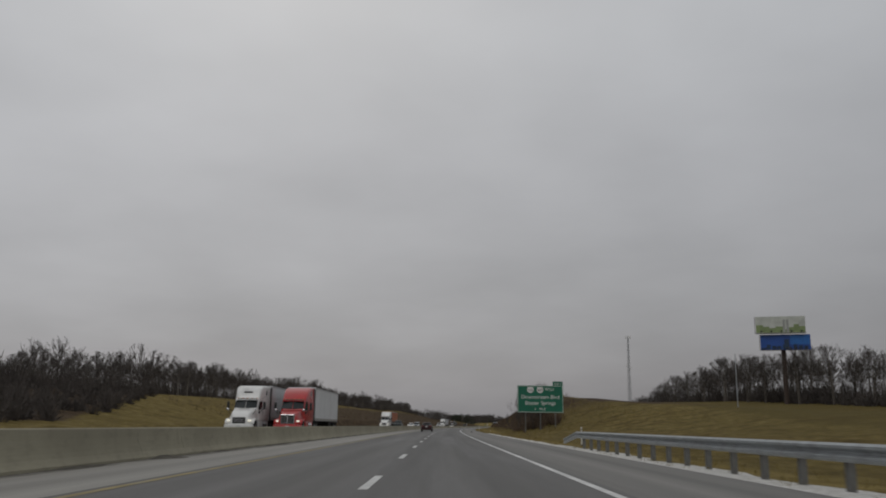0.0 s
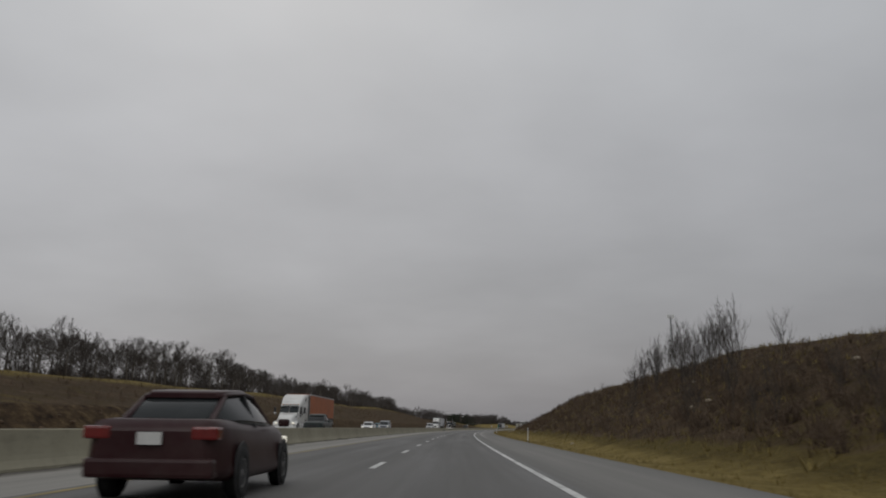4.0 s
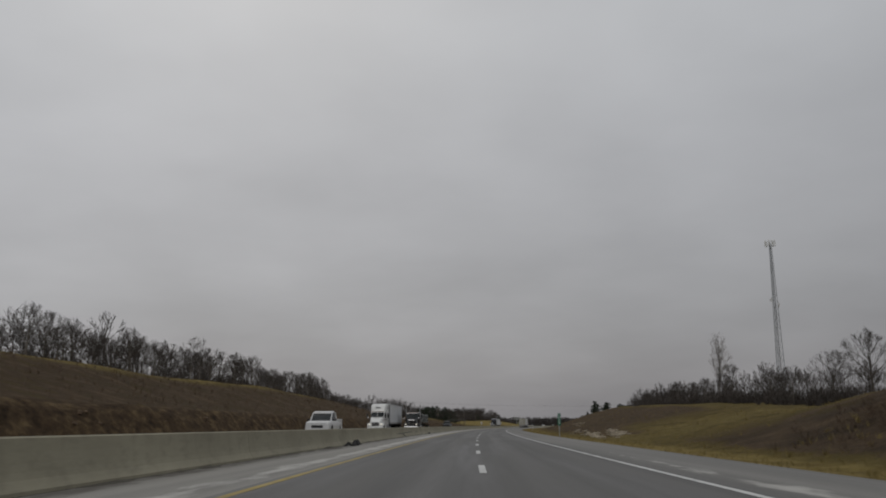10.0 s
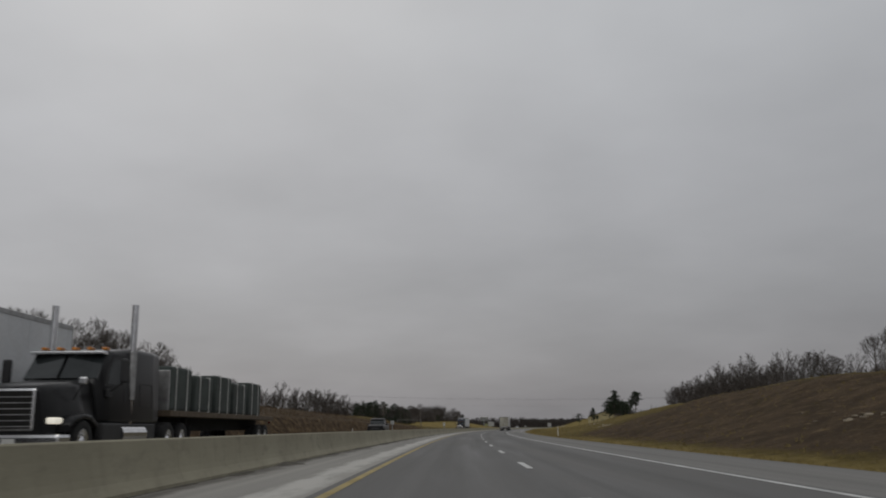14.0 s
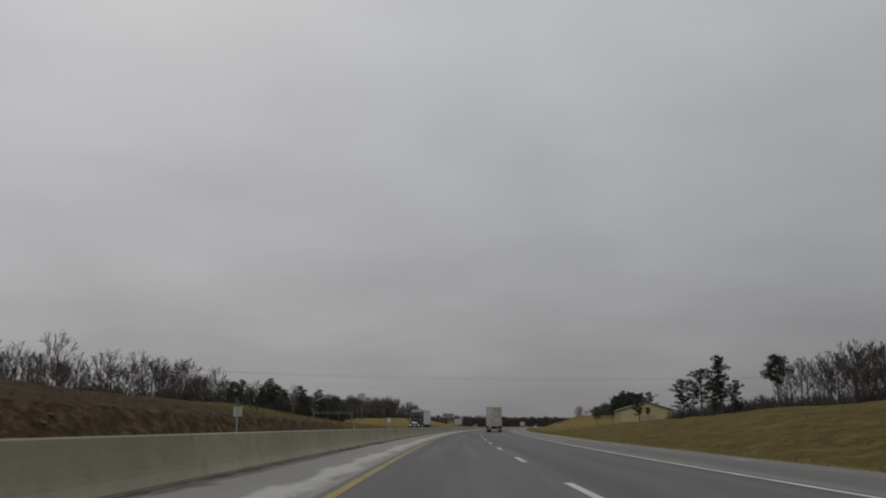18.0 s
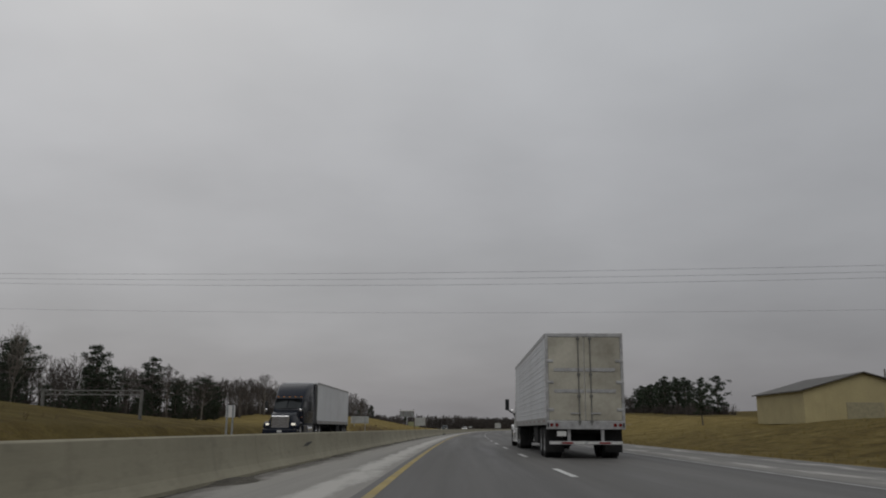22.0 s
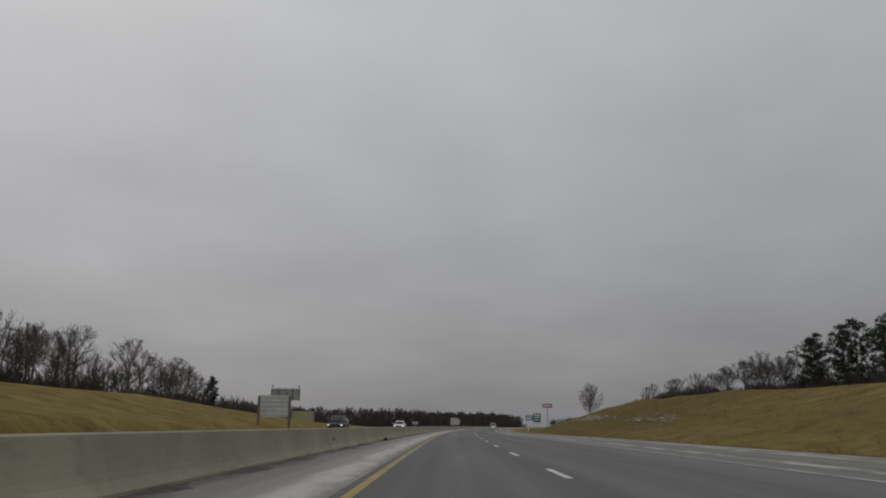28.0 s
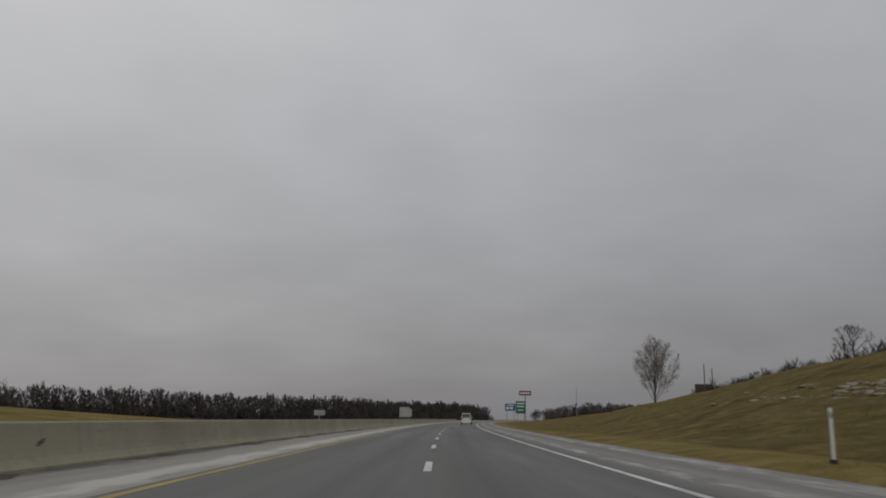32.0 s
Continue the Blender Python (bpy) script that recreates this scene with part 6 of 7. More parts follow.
# the opposite carriageway
rig(72.0, NEAR, "red long-haul truck tractor with chrome grille and lit headlights", "white box trailer behind the red tractor", RED_BODY, SKIN_WHITE, grille_style="tall")
rig(70.2, FAR_LANE, "white long-haul truck tractor with a high roof", "white box trailer behind the white tractor", WHITE_BODY, SKIN_WHITE, steep=True)
pickup(at(208, NEAR, OPPOSITE, 180), "dark green pickup truck with lit headlights", paint("dark_green_paint", (0.03, 0.04, 0.04)))
rig(212.4, FAR_LANE, "white truck tractor ahead of an orange trailer", "weathered orange box trailer", WHITE_BODY, SKIN_ORANGE, band=GRIME)
sedan(at(250.2, NEAR, OPPOSITE, 180), "clean white sedan on the opposite lanes", paint("white_car_paint", (0.75, 0.75, 0.75), amount=0.1))
suv(at(271.4, NEAR, OPPOSITE, 180), "silver boxy suv with dark side trim", paint("silver_paint", (0.36, 0.38, 0.41), 0.3, amount=0.2))
sedan(at(291, FAR_LANE, OPPOSITE, 180), "small teal car on the opposite lanes", paint("teal_paint", (0.03, 0.13, 0.16)))
pickup(at(375, NEAR, OPPOSITE, 180), "white pickup truck on the opposite lanes", paint("white_pickup_paint", (0.68, 0.68, 0.68)))
rig(435.6, FAR_LANE, "white truck tractor with lit headlights", "white box trailer behind a white tractor", WHITE_BODY, SKIN_WHITE, steep=True)
tractor(at(450.6, NEAR, OPPOSITE, 180), "black long-nosed truck tractor with two chrome exhaust stacks", BLACK_BODY, stacks=True, square=True)
flatbed(at(457.4, NEAR, OPPOSITE, 180), "flatbed trailer loaded with dark tarped crates")
pickup(at(526.5, NEAR, OPPOSITE, 180), "black pickup truck with lit headlights", BLACK_BODY)
rig(722.6, -14.3, "midnight blue truck tractor with a square chrome grille", "plain white box trailer behind a dark blue tractor", BLUE_BODY, SKIN_WHITE, grille_style="chrome")
minivan(at(931.2, FAR_LANE, OPPOSITE, 180), "dark green-grey minivan on the opposite lanes", paint("slate_paint", (0.012, 0.019, 0.021), 0.3, amount=0.1))
sedan(at(970, NEAR, OPPOSITE, 180), "white car with lit headlights", paint("white_car_paint_two", (0.66, 0.66, 0.66)))

# our carriageway
sedan(at(142.3, -1.83, 0), "dark red compact sedan with a grey road film", paint("dark_red_paint", (0.03, 0.006, 0.008), 0.35, amount=0.2))
rig(717.2, 1.9, "white long-haul truck tractor with a high roof fairing", "ribbed white box trailer with grimy rear doors", WHITE_BODY, SKIN_WHITE, turn=0, ribs=True, doors=SKIN_DIRTY)
suv(at(1113, 1.8, 0), "white van-like suv far ahead", paint("white_van_paint", (0.7, 0.7, 0.68)), "suv", 1.9, 4.9)


# ---- roadside things ----
SIGN_GREEN = plain("sign_green", (0.003, 0.125, 0.072), 0.45, vary=0.1, scale=0.8)
SIGN_BLUE = plain("sign_blue", (0.012, 0.09, 0.22), 0.45, vary=0.1, scale=0.8)
SIGN_WHITE = plain("sign_white", (0.7, 0.7, 0.68), 0.5, vary=0.08, scale=2)
SIGN_BACK = plain("sign_back_aluminium", (0.42, 0.43, 0.42), 0.5, 0.3, vary=0.12, scale=1.0, dirt=(0.25, 0.24, 0.21))
SIGN_BLACK = plain("sign_black", (0.015, 0.015, 0.015), 0.5)
GALVANISED = plain("galvanised_steel", (0.33, 0.35, 0.36), 0.5, 0.5, vary=0.18, scale=3, dirt=(0.16, 0.15, 0.13))
WOOD_POST = plain("weathered_wood", (0.12, 0.10, 0.08), 0.9, vary=0.3, scale=4, relief=0.5)
RUST = plain("rusty_steel", (0.07, 0.05, 0.04), 0.8, 0.2, vary=0.35, scale=3)


def words(text, size, material, parent, x, y, z, align="CENTER", name="lettering"):
    """Raised lettering that faces back along the road (towards -y)."""
    cu = bpy.data.curves.new("text", "FONT")
    cu.body, cu.size, cu.align_x, cu.extrude = text, size, align, 0.004
    ob = bpy.data.objects.new("text", cu)
    me = bpy.data.meshes.new_from_object(ob)
    bpy.data.objects.remove(ob)
    me.materials.clear()
    me.materials.append(material)
    out = new(name, me)
    out.parent = parent
    out.matrix_basis = Matrix.Translation((x, y, z)) @ Matrix.Rotation(radians(90), 4, "X")
    return out


def post(top, x, y, z0, z1, w, material, name="post"):
    return part(name, boxed(x - w / 2, x + w / 2, y - w / 2, y + w / 2, z0, z1, bevel=w * 0.12), material, top)


def shield(parent, x, z, number):
    """A white route shield on a dark ground, with its number."""
    outline = [(0, -0.45), (0.22, -0.36), (0.4, -0.16), (0.43, 0.08), (0.36, 0.26), (0.4, 0.42), (0.2, 0.38), (0, 0.45)]
    loop = outline + [(-a, b) for a, b in reversed(outline[1:-1])]
    n = len(loop)
    V = [(x + a * 1.12, -0.035, z + b) for a, b in loop] + [(x + a * 1.12, -0.02, z + b) for a, b in loop]
    F = [tuple(range(n))] + [(k, k + n, (k + 1) % n + n, (k + 1) % n) for k in range(n)]
    ob = part("route_shield", mesh_from("route_shield", V, F, SIGN_WHITE), None, parent, "white route shield")
    words(number, 0.52, SIGN_BLACK, ob, x, -0.04, z - 0.2, name="number")


def guide_sign():
    s, u = 125.0, 15.1
    top = thing("guide_sign", at(s, u, 0, -3), "large green highway guide sign with white lettering on three steel posts", "road sign")
    w, z0, z1 = 3.32, 2.95, 6.85
    panel = part("panel", boxed(-w, w, -0.02, 0.03, z0, z1, bevel=0.015), SIGN_GREEN, top)
    for a, b, c, d in ((-w + 0.06, w - 0.06, z1 - 0.1, z1 - 0.05), (-w + 0.06, w - 0.06, z0 + 0.05, z0 + 0.1), (-w + 0.05, -w + 0.1, z0 + 0.05, z1 - 0.05), (w - 0.1, w - 0.05, z0 + 0.05, z1 - 0.05)):
        part("border", boxed(a, b, -0.03, -0.018, c, d), SIGN_WHITE, panel)
    shield(top, -1.42, 6.2, "166")
    shield(top, -0.02, 6.2, "400")
    words("W", 0.62, SIGN_WHITE, top, 0.98, -0.03, 6.1)
    words("EST", 0.47, SIGN_WHITE, top, 1.7, -0.03, 6.1)
    words("Downstream Blvd", 0.76, SIGN_WHITE, top, 0, -0.03, 4.95)
    words("Baxter Springs", 0.76, SIGN_WHITE, top, 0.02, -0.03, 4.08)
    words("1", 0.56, SIGN_WHITE, top, -0.72, -0.03, 3.28)
    words("MILE", 0.46, SIGN_WHITE, top, 0.3, -0.03, 3.3)
    tab = part("exit_tab", boxed(w - 1.5, w - 0.05, -0.02, 0.03, z1 + 0.01, z1 + 0.6, bevel=0.01), SIGN_GREEN, top, "small green exit tab")
    words("EXIT 1", 0.36, SIGN_WHITE, tab, w - 0.78, -0.03, z1 + 0.16)
    for x in (-2.15, 0.0, 2.15):
        post(top, x, 0.14, land_z(s, u + x) - 0.3, z1 - 0.2, 0.14, POST_STEEL)
    for z in (z0 + 0.7, z0 + 1.9, z1 - 0.6):
        part("stringer", boxed(-w + 0.2, w - 0.2, 0.03, 0.07, z, z + 0.08), GALVANISED, top)


guide_sign()


def billboard():
    s, u = 210.0, 82.6
    g = land_z(s, u)
    top = thing("billboard", at(s, u, 0, -14), "tall stacked billboard, pale above and blue below, on one column", "billboard")
    part("column", rodded((0.0, 0.9, g - 0.5), (0.0, 0.9, 23.9), 0.6, 0.52, 18), RUST, top)
    for z0, z1, x, ground, name in ((24.2, 28.3, -0.45, (0.5, 0.52, 0.47), "upper"), (20.1, 23.8, 0.45, (0.012, 0.07, 0.3), "lower")):
        m = plain("poster_" + name, ground, 0.5, vary=0.22, scale=0.35)
        panel = part("panel", boxed(x - 5.75, x + 5.75, -0.15, 0.15, z0, z1, bevel=0.04), m, top, "printed poster panel")
        part("trim", boxed(x - 5.85, x + 5.85, -0.1, 0.12, z0 - 0.14, z0), GALVANISED, panel)
        part("panel_frame", boxed(x - 5.6, x + 5.6, 0.2, 1.4, z0 + 0.3, z1 - 0.3), RUST, top)
        part("catwalk", boxed(x - 5.7, x + 5.7, -1.0, -0.2, z0 - 0.2, z0 - 0.12), RUST, top)
        part("end_rail", rodded((x - 5.95, -0.3, z0 - 0.2), (x - 5.95, -0.3, z1), 0.06, sides=6), RUST, top)
        for k in range(5):
            arm = part("lamp_arm", rodded((x - 4.6 + 2.3 * k, -0.2, z0 - 0.1), (x - 4.6 + 2.3 * k, -1.6, z0 + 0.3), 0.06, sides=6), DARK, top)
            part("floodlight", boxed(x - 4.85 + 2.3 * k, x - 4.35 + 2.3 * k, -1.85, -1.45, z0 + 0.2, z0 + 0.42, bevel=0.05), DARK, arm)
    green, dark, sky_ = plain("poster_green", (0.2, 0.26, 0.11), 0.5, vary=0.3, scale=0.6), plain("poster_navy", (0.01, 0.035, 0.08), 0.5, vary=0.3), plain("poster_azure", (0.015, 0.13, 0.42), 0.5, vary=0.2)
    for k, (a, b, h) in enumerate(((-6.1, -4.5, 1.9), (-4.5, -3.0, 1.5), (-3.0, -1.6, 1.1), (-1.6, 0.1, 1.5), (0.1, 1.2, 0.8), (1.2, 2.6, 1.3), (2.6, 3.8, 2.0), (3.8, 5.2, 1.5))):
        part("poster_shape", boxed(a, b, -0.165, -0.152, 24.3, 24.3 + h, bevel=0.0), green, top)
    for x0 in (0.1, 0.9):
        part("poster_shape", boxed(x0, x0 + 0.6, -0.168, -0.154, 24.4, 27.5), plain("poster_grey", (0.32, 0.33, 0.31), 0.5), top)
    part("poster_shape", boxed(1.6, 6.0, -0.165, -0.152, 21.4, 23.6), sky_, top)
    for k in range(9):
        part("poster_shape", boxed(-5.1 + k * 1.22, -4.2 + k * 1.22, -0.168, -0.154, 20.2, 20.6 + 0.8 * abs(math.sin(k * 1.9))), dark, top)
    part("poster_shape", boxed(0.2, 1.3, -0.172, -0.156, 20.2, 22.6), dark, top)


billboard()
lp = thing("light_pole", at(181, 61.7, land_z(181, 61.7)), "plain grey steel pole beside the billboard", "pole")
part("pole", rodded((0, 0, -0.3), (0, 0, 11.5), 0.11, 0.07, 10), GALVANISED, lp)
part("cap", rodded((0, 0, 11.5), (0, 0, 11.6), 0.1, 0.05, 10), DARK, lp)


def guardrail(s0, s1, u):
    top = thing("guardrail", Matrix(), "galvanised w-beam guardrail on steel posts", "guardrail")
    prof = [(0.0, 0.44), (-0.085, 0.49), (-0.085, 0.53), (0.0, 0.585), (0.0, 0.615), (-0.085, 0.67), (-0.085, 0.71), (0.0, 0.75)]
    back = [(a + 0.012, z) for a, z in reversed(prof)]
    sec = prof + back
    n = len(sec)
    stops = np.arange(s0, s1 + 0.1, 3.81)
    for a, b in zip(stops[:-1], stops[1:]):
        drop = [0.0 if e < s1 - 7.7 else (e - (s1 - 7.7)) / 7.7 for e in (a, b)]
        pts = np.concatenate([spots(np.full(n, e), u + np.array([p[0] for p in sec]) + 0.5 * d, np.array([p[1] for p in sec]) - 0.42 * d) for e, d in ((a, drop[0]), (b + 0.06, drop[1]))])
        F = [(k, (k + 1) % n, n + (k + 1) % n, n + k) for k in range(n)] + [tuple(reversed(range(n))), tuple(range(n, 2 * n))]
        part("rail", mesh_from("rail", pts, F, GALVANISED), None, top)
    for s in np.arange(s0 + 1.15, s1 - 7, 1.905):
        g = land_z(s, u + 0.2)
        for name, a, b, z0, z1, mat in (("post", 0.17, 0.3, g - 0.3, 0.74, POST_STEEL), ("blockout", 0.012, 0.17, 0.46, 0.74, POST_STEEL)):
            ob = part(name, boxed(a, b, -0.07, 0.07, z0, z1, bevel=0.008), mat, top)
            ob.matrix_basis = at(s, u)


guardrail(-38.1, 49.5, 7.75)


def delineator(s, u, tall=1.15):
    g = land_z(s, u)
    top = thing("delineator_post", at(s, u, g), "slim white roadside delineator post", "post", "delineator posts")
    bm = boxed(-0.036, 0.036, -0.02, 0.02, -0.2, tall, bevel=0.012)
    part("post", bm, SIGN_WHITE, top)
    part("reflector", boxed(-0.032, 0.032, -0.026, -0.018, tall - 0.22, tall - 0.1), GALVANISED, top)
    part("base", boxed(-0.07, 0.07, -0.05, 0.05, -0.2, 0.06, bevel=0.01), DARK, top)


for s, u in ((55.0, 10.1), (200, 7.9), (307, 7.7), (545, 10.0), (824.5, 9.35), (978.8, 8.68), (340, -21.3), (571, -21.3), (692, -21.3), (968, -21.3)):
    delineator(s, u)


def mile_marker():
    s, u = 397.0, 7.9
    g = land_z(s, u)
    top = thing("mile_marker", at(s, u, 0, 0), "green mile marker 329 on a slim post", "road sign")
    post(top, 0, 0.04, g - 0.2, 2.1, 0.07, GALVANISED)
    p = part("panel", boxed(-0.15, 0.15, -0.012, 0.01, 0.95, 2.12, bevel=0.01), SIGN_GREEN, top)
    words("MILE", 0.12, SIGN_WHITE, p, 0, -0.016, 1.97)
    for k, c in enumerate("329"):
        words(c, 0.33, SIGN_WHITE, p, 0, -0.016, 1.66 - 0.31 * k)


mile_marker()


def sign_back(s, u0, u1, z0, z1, label, material=SIGN_BACK, posts=2, wood=False, battens=3, name="road_sign"):
    """A sign of the opposite carriageway, seen from behind."""
    u, w = (u0 + u1) / 2, abs(u1 - u0) / 2
    top = thing(name, at(s, u, 0), label, "road sign")
    part("panel", boxed(-w, w, 0.0, 0.03, z0, z1, bevel=0.01), material, top)
    for k in range(battens):
        z = z0 + (z1 - z0) * (k + 0.5) / battens
        part("batten", boxed(-w * 0.98, w * 0.98, -0.05, 0.0, z - 0.035, z + 0.035), SIGN_BACK, top)
    for k in range(posts):
        x = 0 if posts == 1 else (-w * 0.62 + 1.24 * w * k) if not wood else (-w - 0.06 + (2 * w + 0.12) * k)
        post(top, x, -0.1 if not wood else 0, land_z(s, u + x) - 0.3, z1 + (0.05 if not wood else -0.1), 0.12 if not wood else 0.26, GALVANISED if not wood else WOOD_POST)
    return top


sign_back(108, -24.0, -21.8, 2.0, 3.9, "grey back of a road sign on two posts")
sign_back(823.2, -24.8, -21.5, 1.78, 3.06, "back of a wide road sign with battens on two posts", battens=4)
sign_back(937, -25.2, -21.7, 1.7, 4.2, "back of a tall pale sign board between two wooden posts", wood=True, battens=5)
sign_back(1261, -27.5, -24.0, 1.3, 4.7, "pale back of a distant road sign")
sign_back(1096, -22.2, -20.5, 1.2, 2.0, "small pale back of a road sign", posts=1)
sign_back(1233, -21.2, -19.8, 1.4, 3.9, "narrow pale back of a road sign", posts=1)
sign_back(627, -22.45, -21.65, 1.8, 2.65, "small square back of a road sign on one post", posts=1, battens=1)
sign_back(735, -21.5, -20.75, 1.75, 2.7, "small white sign board on two legs", SIGN_WHITE, posts=2, battens=0, name="field_sign")

gantry = thing("sign_frame", at(738.5, -34.2, 0), "empty pale steel frame of two posts and a lattice beam", "frame")
for x in (-4.3, 4.3):
    post(gantry, x, 0, land_z(738.5, -34.2 + x) - 0.3, 4.1, 0.22, POST_STEEL)
for z in (3.65, 4.0):
    part("beam", rodded((-4.4, 0, z), (4.4, 0, z), 0.05, sides=8), POST_STEEL, gantry)
for k in range(14):
    part("lattice_bar", rodded((-4.3 + k * 0.614, 0, 3.65 if k % 2 else 4.0), (-3.686 + k * 0.614, 0, 4.0 if k % 2 else 3.65), 0.025, sides=6), POST_STEEL, gantry)

bill = thing("back_billboard", at(1002.4, -37.3, 0), "back of a billboard with two lamps on one steel column", "billboard")
part("column", rodded((0, 0.3, land_z(1001, -37.3) - 0.3), (0, 0.3, 7.2), 0.22, 0.2, 14), GALVANISED, bill)
part("panel", boxed(-2.8, 2.8, 0.5, 0.62, 5.4, 7.75, bevel=0.02), plain("billboard_back", (0.22, 0.23, 0.23), 0.7, vary=0.2), bill)
part("frame_rail", boxed(-2.85, 2.85, 0.4, 0.5, 7.55, 7.85), SIGN_WHITE, bill, "white top rail")
for x in (-2.8, -1.4, 0, 1.4, 2.8):
    part("frame_bar", boxed(x - 0.05, x + 0.05, 0.38, 0.5, 5.3, 7.8), RUST, bill)
for x in (-2.6, 2.6):
    lamp = part("floodlight", boxed(x - 0.14, x + 0.14, 0.3, 0.6, 8.05, 8.25, bevel=0.03), DARK, bill)
    part("lamp_bracket", rodded((x, 0.45, 7.8), (x, 0.45, 8.08), 0.03, sides=6), DARK, lamp)

box_ = thing("container", at(1015, -36.4, land_z(1015, -36.4) - 0.1), "pale green corrugated metal container in the field", "container")
PALE_GREEN = plain("container_green", (0.27, 0.29, 0.16), 0.6, vary=0.12, dirt=(0.2, 0.18, 0.11))
part("body", boxed(-2.15, 2.15, -1.2, 1.2, 0, 2.1, bevel=0.03), PALE_GREEN, box_)
for k in range(14):
    part("corrugation", boxed(-2.05 + 0.3 * k, -1.9 + 0.3 * k, -1.23, -1.2, 0.1, 2.0), PALE_GREEN, box_)

barn = thing("barn", at(757, 36.4, 0, 0), "tan metal barn with a dark shallow roof on the hill", "building")
TAN = plain("barn_tan", (0.42, 0.36, 0.19), 0.7, vary=0.08, scale=0.5, dirt=(0.28, 0.23, 0.13))
gb = land_z(757, 36.4) - 0.4
V = [(-5.8, -7, gb), (5.8, -7, gb), (5.8, -7, 4.7), (0, -7, 6.4), (-5.8, -7, 4.7)]
V += [(x, 7, z) for x, y, z in V]
part("wall", mesh_from("wall", V, [(0, 1, 2, 3, 4), (9, 8, 7, 6, 5), (1, 6, 7, 2), (5, 0, 4, 9), (0, 5, 6, 1)], TAN), None, barn)
ROOF = plain("barn_roof", (0.09, 0.085, 0.075), 0.6, 0.3, vary=0.2)
for sx in (-1, 1):
    V = [(0, -7.4, 6.42), (sx * 6.2, -7.4, 4.62), (sx * 6.2, 7.4, 4.62), (0, 7.4, 6.42)]
    V += [(x, y, z + 0.12) for x, y, z in V]
    F = [(0, 1, 2, 3), (7, 6, 5, 4), (0, 4, 5, 1), (1, 5, 6, 2), (2, 6, 7, 3), (3, 7, 4, 0)]
    part("roof_panel", mesh_from("roof_panel", V, F if sx < 0 else [tuple(reversed(f)) for f in F], ROOF), None, barn)
part("barn_door", boxed(-1.8, 1.8, -7.05, -6.98, gb, 3.6, bevel=0.02), plain("barn_door_tan", (0.3, 0.27, 0.17), 0.7), barn)
for k in range(9):
    part("wall_rib", boxed(-5.0 + 1.25 * k - 0.03, -5.0 + 1.25 * k + 0.03, -7.02, -6.99, gb, 4.6), TAN, barn)


def mast():
    """A three-legged lattice mast with antennas and dishes."""
    s, u = 618.0, 94.6
    g = land_z(s, u) - 0.5
    H = 64.0
    top = thing("radio_mast", at(s, u, 0), "tall grey three-legged lattice radio mast with antennas", "mast")
    wide = lambda z: 1.9 - 1.45 * (z - g) / (H - g)
    legs = [radians(a) for a in (90, 210, 330)]
    at_leg = lambda a, z: (math.cos(a) * wide(z), math.sin(a) * wide(z), z)
    for a in legs:
        part("leg", rodded(at_leg(a, g), at_leg(a, H), 0.12, 0.08, 8), GALVANISED, top)
    n = 26
    for i, a in enumerate(legs):
        b = legs[(i + 1) % 3]
        bm = bmesh.new()
        for k in range(n):
            z0, z1 = g + (H - g) * k / n, g + (H - g) * (k + 1) / n
            rod(bm, at_leg(a, z0), at_leg(b, z1), 0.04, sides=4, caps=False)
            rod(bm, at_leg(b, z0), at_leg(a, z1), 0.04, sides=4, caps=False)
            rod(bm, at_leg(a, z1), at_leg(b, z1), 0.035, sides=4, caps=False)
        part("bracing", bm, GALVANISED, top)
    for k in range(9):
        w = 2 * math.pi * k / 9
        part("antenna", boxed(math.cos(w) * 1.7 - 0.14, math.cos(w) * 1.7 + 0.14, math.sin(w) * 1.7 - 0.1, math.sin(w) * 1.7 + 0.1, H - 1.0, H + 1.1, bevel=0.03), SIGN_WHITE, top)
    for z in (H - 0.6, H + 0.5):
        bm = bmesh.new()
        for k in range(12):
            a, b = 2 * math.pi * k / 12, 2 * math.pi * (k + 1) / 12
            rod(bm, (math.cos(a) * 1.6, math.sin(a) * 1.6, z), (math.cos(b) * 1.6, math.sin(b) * 1.6, z), 0.05, sides=5)
        part("platform_ring", bm, GALVANISED, top)
    for z, a in ((43.8, 200), (42.0, 330)):
        bm = bmesh.new()
        p = Vector((math.cos(radians(a)) * 1.0, math.sin(radians(a)) * 1.0, z))
        rod(bm, p, p + Vector((math.cos(radians(a)), math.sin(radians(a)), 0)) * 0.35, 0.3, 0.75, 16)
        part("dish", bm, SIGN_WHITE, top)
    part("cable_run", rodded((0.3, 0.3, g), (0.2, 0.2, H - 1), 0.09, sides=6), DARK, top)


mast()


def utility_pole(s, u, z, arms=1, name="utility_pole"):
    g = land_z(s, u)
    top = thing(name, at(s, u, 0), "weathered wooden utility pole with a crossarm" if arms else "plain weathered wooden pole", "pole", "utility poles")
    part("pole", rodded((0, 0, g - 0.5), (0, 0, z), 0.16, 0.1, 10), WOOD_POST, top)
    for k in range(arms):
        arm = part("crossarm", boxed(-0.06, 0.06, -1.2, 1.2, z - 0.5 - 0.9 * k, z - 0.36 - 0.9 * k), WOOD_POST, top)
        for y in (-1.1, -0.4, 0.4, 1.1):
            part("insulator", rodded((0, y, z - 0.36 - 0.9 * k), (0, y, z - 0.2 - 0.9 * k), 0.04, 0.03, 8), SIGN_WHITE, arm)
    return top


